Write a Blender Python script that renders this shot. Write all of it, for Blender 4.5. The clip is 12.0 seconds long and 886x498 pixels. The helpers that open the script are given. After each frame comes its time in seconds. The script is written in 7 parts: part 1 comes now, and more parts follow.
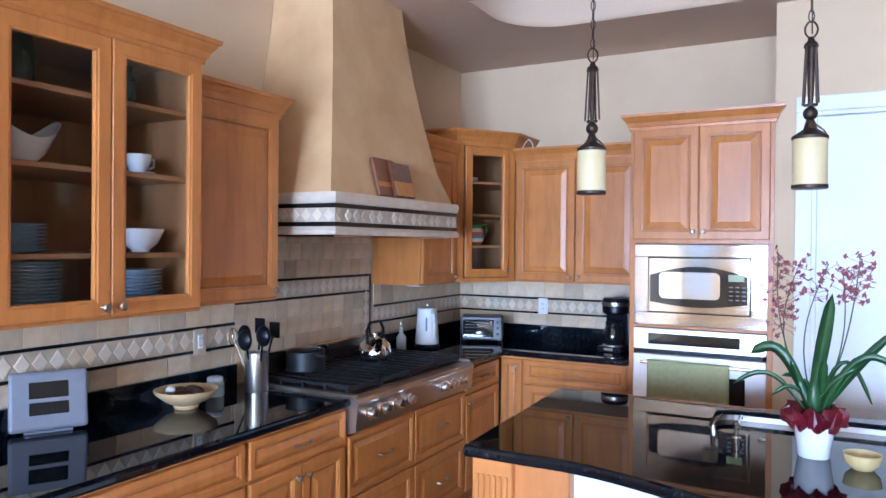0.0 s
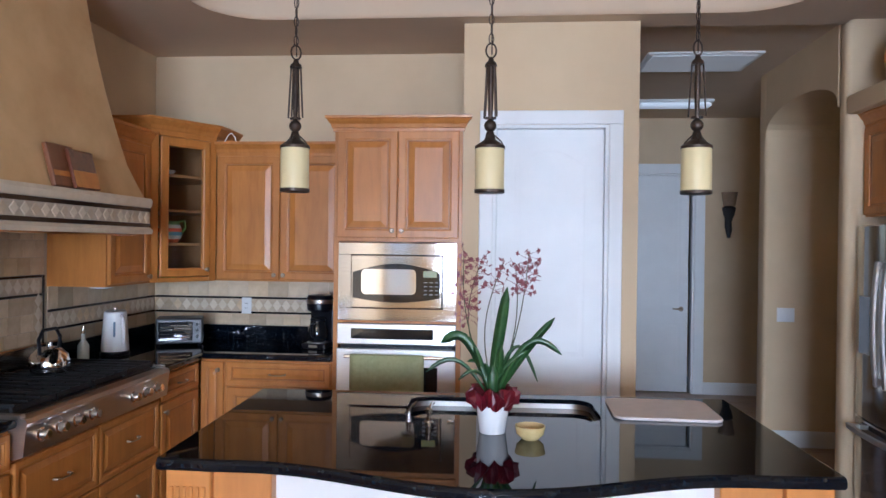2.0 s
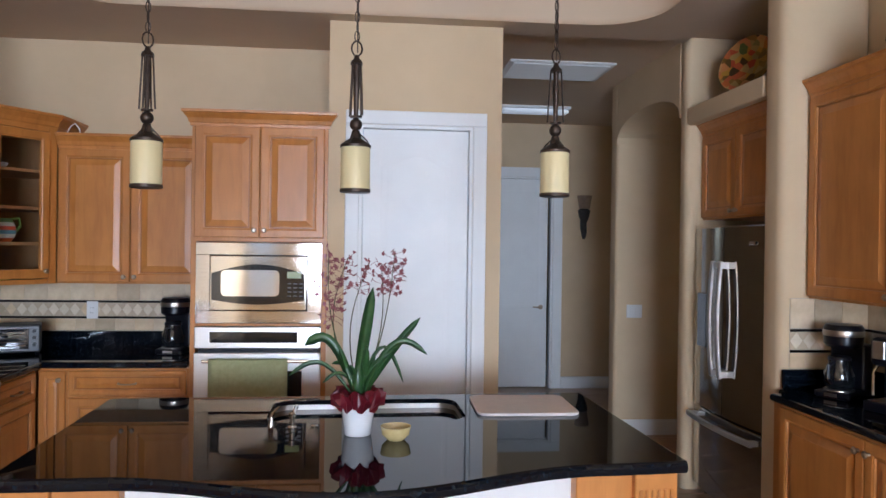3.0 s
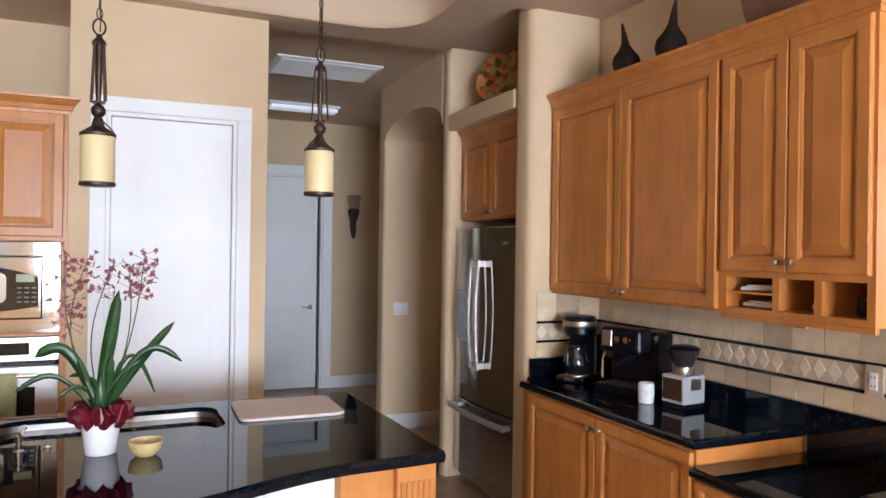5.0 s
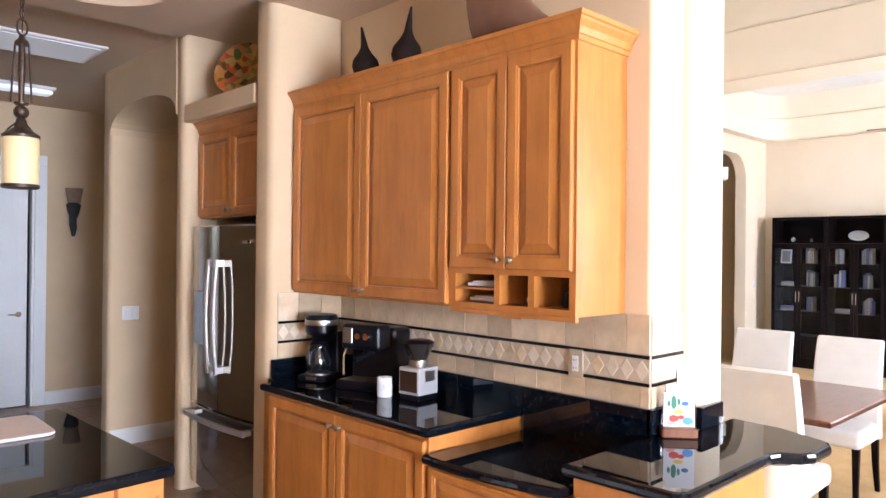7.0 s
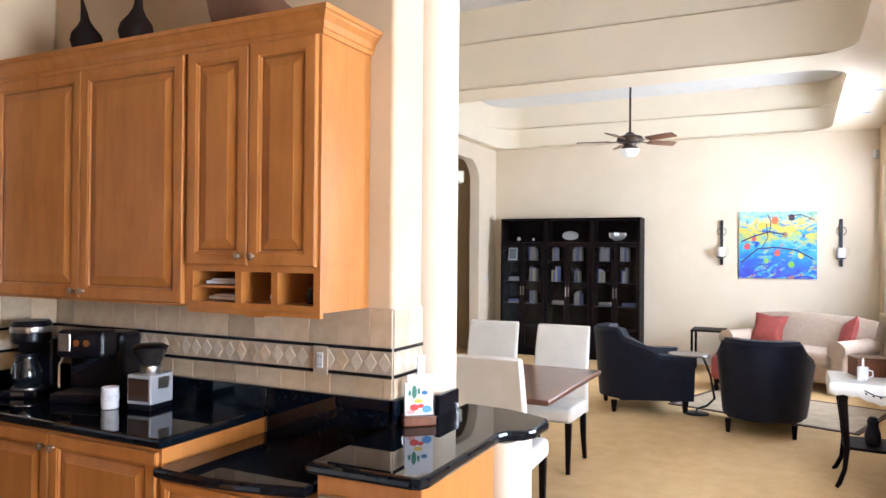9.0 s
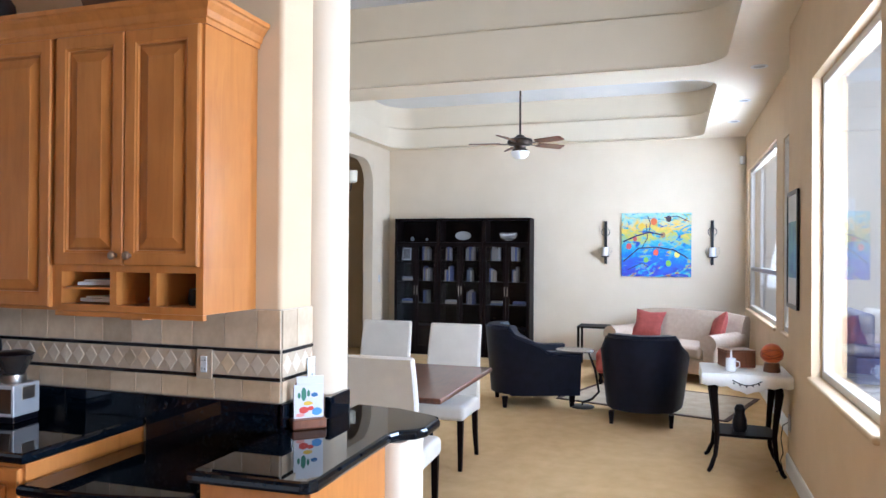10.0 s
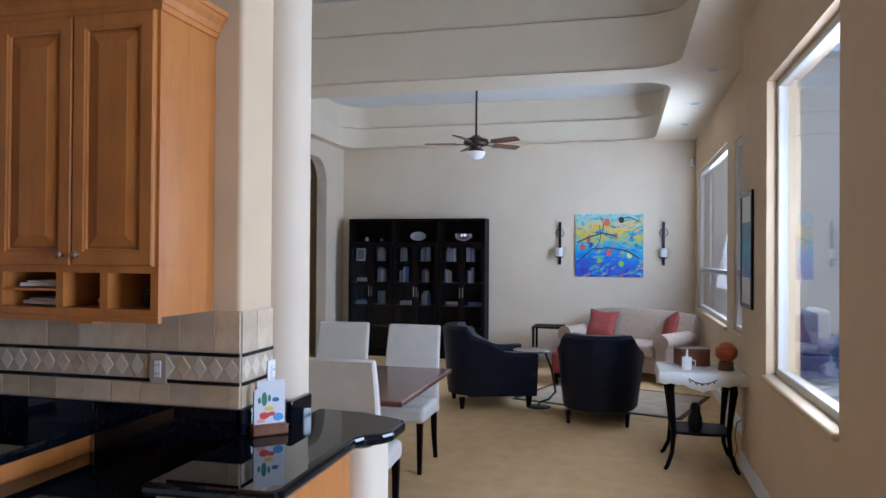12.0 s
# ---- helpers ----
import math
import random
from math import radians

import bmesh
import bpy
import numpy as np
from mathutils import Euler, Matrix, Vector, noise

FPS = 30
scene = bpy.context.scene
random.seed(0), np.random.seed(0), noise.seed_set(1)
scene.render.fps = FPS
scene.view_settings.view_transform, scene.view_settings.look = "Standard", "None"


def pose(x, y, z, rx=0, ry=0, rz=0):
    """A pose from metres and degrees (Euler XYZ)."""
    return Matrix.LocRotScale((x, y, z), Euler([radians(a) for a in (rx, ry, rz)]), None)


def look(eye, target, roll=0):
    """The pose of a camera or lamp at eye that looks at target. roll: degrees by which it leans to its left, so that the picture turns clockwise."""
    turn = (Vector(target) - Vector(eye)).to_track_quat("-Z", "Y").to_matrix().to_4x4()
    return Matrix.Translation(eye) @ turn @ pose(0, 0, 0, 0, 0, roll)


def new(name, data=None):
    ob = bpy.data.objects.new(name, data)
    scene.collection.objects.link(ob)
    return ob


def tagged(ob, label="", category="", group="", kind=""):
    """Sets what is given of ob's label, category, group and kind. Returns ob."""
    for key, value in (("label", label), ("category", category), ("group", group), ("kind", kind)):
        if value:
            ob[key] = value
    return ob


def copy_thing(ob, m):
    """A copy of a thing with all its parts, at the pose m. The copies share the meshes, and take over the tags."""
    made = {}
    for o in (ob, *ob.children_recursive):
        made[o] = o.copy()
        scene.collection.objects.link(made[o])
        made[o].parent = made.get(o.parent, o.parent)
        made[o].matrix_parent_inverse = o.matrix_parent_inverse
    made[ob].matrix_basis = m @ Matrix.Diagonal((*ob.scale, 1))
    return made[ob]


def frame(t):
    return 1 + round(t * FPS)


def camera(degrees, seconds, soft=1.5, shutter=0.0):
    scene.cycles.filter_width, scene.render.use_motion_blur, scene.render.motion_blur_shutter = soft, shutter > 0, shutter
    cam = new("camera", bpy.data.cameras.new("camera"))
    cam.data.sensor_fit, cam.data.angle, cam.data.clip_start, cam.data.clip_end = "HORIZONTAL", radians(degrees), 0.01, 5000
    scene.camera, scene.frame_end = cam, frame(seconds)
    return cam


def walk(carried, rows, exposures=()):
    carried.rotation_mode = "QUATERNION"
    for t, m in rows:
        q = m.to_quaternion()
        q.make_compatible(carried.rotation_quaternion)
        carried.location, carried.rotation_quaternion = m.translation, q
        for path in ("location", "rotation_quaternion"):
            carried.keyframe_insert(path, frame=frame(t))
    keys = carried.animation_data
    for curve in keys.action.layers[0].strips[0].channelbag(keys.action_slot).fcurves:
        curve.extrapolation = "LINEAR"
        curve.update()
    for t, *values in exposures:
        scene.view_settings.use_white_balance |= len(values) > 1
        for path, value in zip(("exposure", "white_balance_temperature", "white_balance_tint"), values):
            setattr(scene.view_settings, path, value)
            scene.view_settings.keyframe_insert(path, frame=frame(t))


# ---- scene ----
cam = camera(63.7, 12.0)
PATH = [
    (0, (-0.05, 0.007, 1.625), (-1.0, 1.767, 1.611), 0.5),
    (0.5, (-0.047, 0.008, 1.625), (-0.817, 1.854, 1.612), 0.6),
    (1, (-0.042, 0.011, 1.624), (-0.624, 1.925, 1.613), 0.6),
    (1.5, (-0.038, 0.014, 1.622), (-0.421, 1.977, 1.612), 0.7),
    (2, (-0.038, 0.018, 1.624), (-0.217, 2.01, 1.613), 0.7),
    (2.5, (-0.035, 0.025, 1.621), (-0.025, 2.025, 1.615), 0.7),
    (3, (-0.034, 0.036, 1.623), (0.159, 2.027, 1.618), 0.8),
    (3.2, (-0.025, 0.034, 1.618), (0.243, 2.016, 1.616), 0.7),
    (5, (-0.001, 0.043, 1.624), (0.802, 1.875, 1.626), 0.8),
    (5.5, (0.01, 0.042, 1.625), (0.968, 1.798, 1.628), 0.7),
    (6, (0.024, 0.038, 1.626), (1.12, 1.711, 1.629), 0.7),
    (6.5, (0.031, 0.034, 1.625), (1.278, 1.597, 1.631), 0.7),
    (7, (0.035, 0.024, 1.629), (1.415, 1.472, 1.634), 0.6),
    (8.8, (0.06, 0.035, 1.613), (1.824, 0.977, 1.621), 0.7),
    (9, (0.06, 0.028, 1.615), (1.853, 0.914, 1.625), 0.5),
    (9.5, (0.068, 0.021, 1.615), (1.922, 0.772, 1.626), 0.5),
    (10, (0.079, 0.021, 1.61), (1.983, 0.634, 1.623), 0.4),
    (10.5, (0.09, 0.028, 1.605), (2.026, 0.531, 1.619), 0.4),
    (11, (0.096, 0.042, 1.604), (2.039, 0.516, 1.619), 0.5),
    (11.5, (0.102, 0.061, 1.602), (2.044, 0.539, 1.619), 0.5),
    (12, (0.129, 0.1, 1.602), (2.07, 0.581, 1.619), 0.4),
]
EXPOSURES = [(0, 0.52, 4400, 11), (0.5, 0.56, 4380, 11), (1, 0.36, 4620, 11), (2, -0.06, 5000, 11), (3.2, -0.2, 5250, 11), (4.8, 0.16, 5450, 12), (5.5, 0.54, 5650, 13), (7, 0.8, 5500, 17), (8.8, 0.39, 5350, 13), (9.5, 0.14, 5200, 10), (10.4, -0.08, 4720, 10), (11.5, -0.11, 4700, 10), (12, -0.91, 4700, 11)]
walk(cam, [(t, look(eye, aim, lean)) for t, eye, aim, lean in PATH], EXPOSURES)
# ---- light and sky ----
world = bpy.data.worlds.new("sky")
scene.world = world
world.use_nodes = True
wn = world.node_tree.nodes
sky = wn.new("ShaderNodeTexSky")
sky.sky_type = "NISHITA"
sky.sun_disc = False
sky.sun_elevation, sky.sun_rotation = radians(74), radians(248)
world.node_tree.links.new(sky.outputs["Color"], wn["Background"].inputs["Color"])
wn["Background"].inputs["Strength"].default_value = 0.15
sun = new("sun", bpy.data.lights.new("sun", "SUN"))
sun.data.energy, sun.data.angle, sun.data.color = 4.0, radians(0.6), (1.0, 0.95, 0.87)
sun.matrix_basis = look((-4.0, -1.6, 15.0), (0.0, 0.0, 0.0))


def daylight_fill(name, x, y, z, w, h, watts, rz, tint, rise=0):
    lamp = new(name, bpy.data.lights.new(name, "AREA"))
    lamp.data.shape, lamp.data.size, lamp.data.size_y = "RECTANGLE", w, h
    lamp.data.energy, lamp.data.color = watts, tint
    lamp.matrix_basis = pose(x, y, z, 90 + rise, 0, rz)
    return lamp


DAY = (0.93, 0.97, 1.0)
PATIO = (0.97, 0.963, 0.945)
# area lamps outside the window openings, standing in for daylight
daylight_fill("daylight_fill", 0.10, -6.60, 1.5, 2.9, 1.9, 730, 0, DAY, -8)
daylight_fill("daylight_fill", 3.84, -1.22, 1.8, 0.62, 1.7, 115, -14, PATIO, 8)
daylight_fill("daylight_fill", 8.9, -1.34, 1.95, 2.0, 1.5, 225, 6, PATIO, 12)
# unseen fill lamp behind the tall opening; no window stands here
daylight_fill("daylight_fill", 9.2, 4.84, 1.3, 1.4, 2.3, 9, 180, DAY)


# ---- materials ----
def material(name):
    m = bpy.data.materials.new(name)
    m.use_nodes = True
    nt = m.node_tree
    return m, nt, nt.nodes["Principled BSDF"]


def coords(nt, scale=(1, 1, 1), kind="Object"):
    tc = nt.nodes.new("ShaderNodeTexCoord")
    mp = nt.nodes.new("ShaderNodeMapping")
    mp.inputs["Scale"].default_value = scale
    nt.links.new(tc.outputs[kind], mp.inputs["Vector"])
    return mp.outputs["Vector"]


def noise_node(nt, vec, scale, detail=4.0, rough=0.55, distort=0.0):
    n = nt.nodes.new("ShaderNodeTexNoise")
    n.inputs["Scale"].default_value = scale
    n.inputs["Detail"].default_value = detail
    n.inputs["Roughness"].default_value = rough
    n.inputs["Distortion"].default_value = distort
    nt.links.new(vec, n.inputs["Vector"])
    return n


def ramp(nt, fac, stops):
    r = nt.nodes.new("ShaderNodeValToRGB")
    els = r.color_ramp.elements
    while len(els) < len(stops):
        els.new(0.5)
    for e, (p, c) in zip(els, stops):
        e.position, e.color = p, (*c, 1)
    nt.links.new(fac, r.inputs["Fac"])
    return r.outputs["Color"]


def blend(nt, kind, fac, a, b):
    n = nt.nodes.new("ShaderNodeMix")
    n.data_type, n.blend_type = "RGBA", kind
    for sock, val in ((n.inputs[0], fac), (n.inputs[6], a), (n.inputs[7], b)):
        if isinstance(val, (int, float)):
            sock.default_value = val
        elif isinstance(val, tuple):
            sock.default_value = (*val, 1)
        else:
            nt.links.new(val, sock)
    return n.outputs[2]


def bump(nt, bsdf, height, strength=0.2, dist=0.01):
    b = nt.nodes.new("ShaderNodeBump")
    b.inputs["Strength"].default_value, b.inputs["Distance"].default_value = strength, dist
    nt.links.new(height, b.inputs["Height"])
    nt.links.new(b.outputs["Normal"], bsdf.inputs["Normal"])


def mottled(name, c1, c2, scale, rough=0.6, bump_scale=60, bump_s=0.1, metal=0.0, stretch=(1, 1, 1), per_piece=0.0, coat=0.0, spec=0.5):
    m, nt, b = material(name)
    v = coords(nt, stretch)
    col = ramp(nt, noise_node(nt, v, scale, 5).outputs["Fac"], [(0.3, c1), (0.7, c2)])
    if per_piece:
        info = nt.nodes.new("ShaderNodeObjectInfo")
        lo, hi = 1 - per_piece, 1 + per_piece
        tone = ramp(nt, info.outputs["Random"], [(0.0, (lo, lo * 0.96, lo * 0.90)), (0.25, (0.86, 0.83, 0.79)), (0.5, (1, 1, 1)), (0.8, (1.0, 0.95, 0.86)), (1.0, (lo * 1.25, lo * 1.15, lo))] if per_piece > 0.3 else [(0.0, (lo, lo, lo * 0.97)), (1.0, (1, 1, 1))])
        col = blend(nt, "MULTIPLY", 1.0, col, tone)
    nt.links.new(col, b.inputs["Base Color"])
    b.inputs["Roughness"].default_value, b.inputs["Metallic"].default_value = rough, metal
    b.inputs["Coat Weight"].default_value = coat
    b.inputs["Specular IOR Level"].default_value = spec
    if bump_s:
        bump(nt, b, noise_node(nt, coords(nt), bump_scale, 4).outputs["Fac"], bump_s, 0.004)
    return m


def wood(name, light, dark, rough=0.36, grain=(10, 10, 1.3), coat=0.06, board=0.10, spec=0.5):
    m, nt, b = material(name)
    v = coords(nt, grain)
    n1 = noise_node(nt, v, 2.2, 6, 0.6, 0.6)
    n2 = noise_node(nt, coords(nt, (2.2, 2.2, 1.2)), 2.6, 4)
    col = ramp(nt, n1.outputs["Fac"], [(0.28, dark), (0.5, light), (0.75, tuple(min(1, c * 1.1) for c in light))])
    shade = ramp(nt, n2.outputs["Fac"], [(0.3, (0.80, 0.75, 0.69)), (0.7, (1, 1, 1))])
    col = blend(nt, "MULTIPLY", 1.0, col, shade)
    info = nt.nodes.new("ShaderNodeObjectInfo")
    tone = ramp(nt, info.outputs["Random"], [(0, (1 - board, 1 - board * 1.15, 1 - board * 1.4)), (1, (1, 1, 1))])
    col = blend(nt, "MULTIPLY", 1.0, col, tone)
    nt.links.new(col, b.inputs["Base Color"])
    b.inputs["Roughness"].default_value = rough
    b.inputs["Coat Weight"].default_value, b.inputs["Coat Roughness"].default_value = coat, 0.28
    b.inputs["Specular IOR Level"].default_value = spec
    bump(nt, b, n1.outputs["Fac"], 0.06, 0.002)
    return m


def granite(name):
    m, nt, b = material(name)
    v = coords(nt)
    vo = nt.nodes.new("ShaderNodeTexVoronoi")
    vo.inputs["Scale"].default_value = 260
    nt.links.new(v, vo.inputs["Vector"])
    fleck = ramp(nt, vo.outputs["Distance"], [(0.06, (0.022, 0.034, 0.055)), (0.22, (0.0015, 0.002, 0.005))])
    cloud = ramp(nt, noise_node(nt, v, 55, 6, 0.7).outputs["Fac"], [(0.52, (0.001, 0.002, 0.003)), (0.74, (0.015, 0.024, 0.03))])
    col = blend(nt, "ADD", 0.7, cloud, fleck)
    nt.links.new(col, b.inputs["Base Color"])
    b.inputs["Roughness"].default_value = 0.025
    b.inputs["Specular IOR Level"].default_value = 0.36
    return m


def plain(name, color, rough=0.5, metal=0.0, coat=0.0, spec=0.5):
    m, nt, b = material(name)
    b.inputs["Base Color"].default_value = (*color, 1)
    b.inputs["Roughness"].default_value, b.inputs["Metallic"].default_value = rough, metal
    b.inputs["Coat Weight"].default_value = coat
    b.inputs["Specular IOR Level"].default_value = spec
    return m


def glowing(name, color, strength):
    m, nt, b = material(name)
    b.inputs["Base Color"].default_value = (*color, 1)
    b.inputs["Emission Color"].default_value = (*color, 1)
    b.inputs["Emission Strength"].default_value = strength
    return m


def glass(name, tint=(1, 1, 1), rough=0.0, gloss=1.0):
    m, nt, b = material(name)
    out = nt.nodes["Material Output"]
    tr = nt.nodes.new("ShaderNodeBsdfTransparent")
    tr.inputs["Color"].default_value = (*tint, 1)
    gl = nt.nodes.new("ShaderNodeBsdfGlossy")
    gl.inputs["Roughness"].default_value = rough
    lw = nt.nodes.new("ShaderNodeLayerWeight")
    fr = nt.nodes.new("ShaderNodeMath")
    fr.operation = "POWER"
    fr.inputs[1].default_value = 5.0
    nt.links.new(lw.outputs["Facing"], fr.inputs[0])
    sc = nt.nodes.new("ShaderNodeMath")
    sc.operation = "MULTIPLY_ADD"
    sc.inputs[1].default_value, sc.inputs[2].default_value = 0.9 * gloss, 0.04 * gloss
    nt.links.new(fr.outputs[0], sc.inputs[0])
    mx = nt.nodes.new("ShaderNodeMixShader")
    nt.links.new(sc.outputs[0], mx.inputs[0])
    nt.links.new(tr.outputs[0], mx.inputs[1])
    nt.links.new(gl.outputs[0], mx.inputs[2])
    nt.links.new(mx.outputs[0], out.inputs["Surface"])
    return m


PAINT = mottled("wall_paint", (0.60, 0.455, 0.28), (0.65, 0.50, 0.315), 3.0, 0.75, 90, 0.12)
COLUMN = mottled("column_paint", (0.60, 0.49, 0.35), (0.64, 0.53, 0.385), 2.5, 0.78, 90, 0.1)
# cream raised for the ceiling, in place of missing bounce light
CEIL_LIVING = mottled("bounce_lit_ceiling_cream", (0.78, 0.685, 0.52), (0.82, 0.725, 0.56), 2.0, 0.85, 90, 0.1)
# on the living room walls: the tan paint in a lighter, lit tone
CREAM = mottled("cream_lit_tone", (0.70, 0.60, 0.45), (0.74, 0.64, 0.49), 2.0, 0.8, 90, 0.1)
CEIL = mottled("ceiling_paint", (0.58, 0.45, 0.315), (0.61, 0.48, 0.34), 2.0, 0.85, 90, 0.1)
WHITE = mottled("white_paint", (0.75, 0.75, 0.74), (0.79, 0.79, 0.78), 5.0, 0.45, 40, 0.03)
MAPLE = wood("honey_maple", (0.555, 0.226, 0.046), (0.48, 0.185, 0.035), 0.38)
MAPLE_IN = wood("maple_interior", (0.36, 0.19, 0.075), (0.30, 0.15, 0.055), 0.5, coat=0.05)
GLAZE = wood("umber_glazed_maple", (0.41, 0.165, 0.038), (0.35, 0.135, 0.029))
CHERRY = wood("cherry_table", (0.14, 0.042, 0.018), (0.075, 0.02, 0.009), 0.18, (2, 14, 14), 0.5)
ESPRESSO = wood("espresso_wood", (0.008, 0.005, 0.005), (0.005, 0.003, 0.003), 0.5, coat=0.0, spec=0.06)
GRANITE = granite("black_granite")
STEEL = mottled("brushed_steel", (0.50, 0.47, 0.43), (0.57, 0.54, 0.50), 6.0, 0.32, 300, 0.03, 1.0, (1, 1, 40))
DARKSTEEL = mottled("grey_steel", (0.42, 0.40, 0.37), (0.48, 0.46, 0.43), 6.0, 0.06, 300, 0.02, 1.0, (1, 1, 40))
CHROME = plain("chrome", (0.85, 0.85, 0.86), 0.06, 1.0)
BRONZE = mottled("oil_rubbed_bronze", (0.045, 0.03, 0.022), (0.08, 0.055, 0.04), 30, 0.4, 120, 0.15, 0.7)
NICKEL = plain("antique_nickel", (0.42, 0.34, 0.25), 0.38, 1.0)
IRON = mottled("black_iron", (0.005, 0.005, 0.006), (0.010, 0.010, 0.011), 40, 0.5, 200, 0.1)
BLACK = plain("black_plastic", (0.004, 0.004, 0.007), 0.3, 0.0, 0.0, 0.28)
BLACKGLASS = plain("black_glass", (0.01, 0.011, 0.013), 0.04, 0.0, 0.5)
PORCELAIN = plain("white_porcelain", (0.80, 0.80, 0.80), 0.15, 0.0, 0.4)
BLUEWARE = plain("pale_blue_stoneware", (0.42, 0.52, 0.62), 0.25, 0.0, 0.3)
STONE = mottled("travertine", (0.54, 0.41, 0.26), (0.76, 0.63, 0.45), 9, 0.5, 60, 0.15, per_piece=0.34)
STONE_LIGHT = mottled("pale_travertine", (0.66, 0.56, 0.42), (0.76, 0.66, 0.52), 18, 0.45, 60, 0.1, per_piece=0.14)
STONE_MID = mottled("tan_travertine", (0.50, 0.39, 0.265), (0.58, 0.465, 0.33), 18, 0.5, 60, 0.1, per_piece=0.15)
GROUT = mottled("grout", (0.48, 0.40, 0.30), (0.54, 0.46, 0.35), 50, 0.9, 200, 0.2)
LINER = plain("black_liner_tile", (0.012, 0.011, 0.012), 0.15)
PLASTER = mottled("hood_plaster", (0.54, 0.335, 0.145), (0.66, 0.445, 0.215), 4.0, 0.7, 40, 0.15)
CARPET = mottled("beige_carpet", (0.58, 0.385, 0.165), (0.67, 0.465, 0.22), 6, 0.95, 420, 0.7)
TILEFLOOR = mottled("floor_tile", (0.33, 0.21, 0.13), (0.42, 0.28, 0.18), 5, 0.35, 40, 0.1, per_piece=0.15)
LINEN = mottled("white_linen", (0.67, 0.64, 0.58), (0.73, 0.70, 0.64), 8, 0.9, 500, 0.4)
LEATHER = mottled("black_leather", (0.003, 0.005, 0.013), (0.006, 0.009, 0.022), 12, 0.42, 160, 0.25, spec=0.22)
SOFA = mottled("tan_upholstery", (0.42, 0.33, 0.25), (0.48, 0.385, 0.295), 20, 0.9, 500, 0.4)
RED = mottled("red_fabric", (0.24, 0.045, 0.035), (0.32, 0.065, 0.05), 14, 0.85, 300, 0.4)
LACE = mottled("white_lace", (0.76, 0.75, 0.71), (0.82, 0.81, 0.78), 30, 0.9, 260, 0.4)
LEAF = mottled("orchid_leaf", (0.014, 0.045, 0.014), (0.04, 0.10, 0.025), 12, 0.35, 80, 0.1)
STEM = plain("flower_stem", (0.07, 0.08, 0.03), 0.6)
PETAL = mottled("mauve_petal", (0.15, 0.018, 0.025), (0.34, 0.13, 0.135), 90, 0.6, 80, 0.0)
FOIL = mottled("burgundy_wrap", (0.07, 0.003, 0.008), (0.14, 0.006, 0.015), 14, 0.4, 30, 0.3)
CLEAR = glass("clear_glass")
SMOKE = glass("cabinet_glass", (0.95, 0.95, 0.94), 0.0, 0.5)
DARKPANE = glass("smoked_glass", (0.92, 0.93, 0.95), 0.0, 0.22)


# ---- mesh helpers ----
def part(name, bm, mat, parent=None, label="", smooth=False):
    me = bpy.data.meshes.new(name)
    bmesh.ops.recalc_face_normals(bm, faces=bm.faces)
    bm.to_mesh(me)
    bm.free()
    if mat:
        me.materials.append(mat)
    if smooth:
        me.polygons.foreach_set("use_smooth", [True] * len(me.polygons))
        me.set_sharp_from_angle(angle=radians(35))
    ob = new(name, me)
    if parent:
        ob.parent = parent
    if label:
        ob["label"] = label
    return ob


def thing(name, m, label, category, group="", kind=""):
    ob = new(name)
    ob.empty_display_size = 0.1
    ob.matrix_basis = m
    return tagged(ob, label, category, group, kind)


def B(*boxes, bevel=0.0, seg=1):
    """A bmesh of boxes (x0, x1, y0, y1, z0, z1), each bevelled."""
    bm = bmesh.new()
    for x0, x1, y0, y1, z0, z1 in boxes:
        vs = [bm.verts.new((x, y, z)) for x in (x0, x1) for y in (y0, y1) for z in (z0, z1)]
        for f in ((0, 1, 3, 2), (4, 6, 7, 5), (0, 4, 5, 1), (2, 3, 7, 6), (0, 2, 6, 4), (1, 5, 7, 3)):
            bm.faces.new([vs[i] for i in f])
    if bevel:
        bmesh.ops.bevel(bm, geom=bm.edges[:], offset=bevel, segments=seg, profile=0.5, affect="EDGES", clamp_overlap=True)
    return bm


def loops(bm, rings, cap0=True, cap1=True):
    """Joins rings of points, each of the same count, into a skin."""
    vs = [[bm.verts.new(p) for p in r] for r in rings]
    n = len(vs[0])
    for a, b in zip(vs, vs[1:]):
        for i in range(n):
            bm.faces.new((a[i], a[(i + 1) % n], b[(i + 1) % n], b[i]))
    if cap0:
        bm.faces.new(vs[0][::-1])
    if cap1:
        bm.faces.new(vs[-1])
    return bm


def lathe(profile, n=24, cx=0.0, cy=0.0, bm=None, cap=True):
    bm = bm or bmesh.new()
    return loops(bm, [[(cx + r * math.cos(2 * math.pi * i / n), cy + r * math.sin(2 * math.pi * i / n), z) for i in range(n)] for r, z in profile], cap, cap)


def tube(pts, rad, n=8, bm=None):
    """A round bar along points; rad is one radius or one for each point."""
    bm = bm or bmesh.new()
    pts = [Vector(p) for p in pts]
    rad = rad if isinstance(rad, (list, tuple)) else [rad] * len(pts)
    rings, side = [], None
    for i, p in enumerate(pts):
        d = (pts[min(i + 1, len(pts) - 1)] - pts[max(i - 1, 0)]).normalized()
        if side is None:
            side = d.orthogonal().normalized()
        side = (side - d * side.dot(d)).normalized()
        up = d.cross(side)
        rings.append([p + (side * math.cos(a) + up * math.sin(a)) * rad[i] for a in (2 * math.pi * k / n for k in range(n))])
    return loops(bm, rings)


def extrude(outline, z0, z1, bm=None):
    bm = bm or bmesh.new()
    return loops(bm, [[(x, y, z0) for x, y in outline], [(x, y, z1) for x, y in outline]])


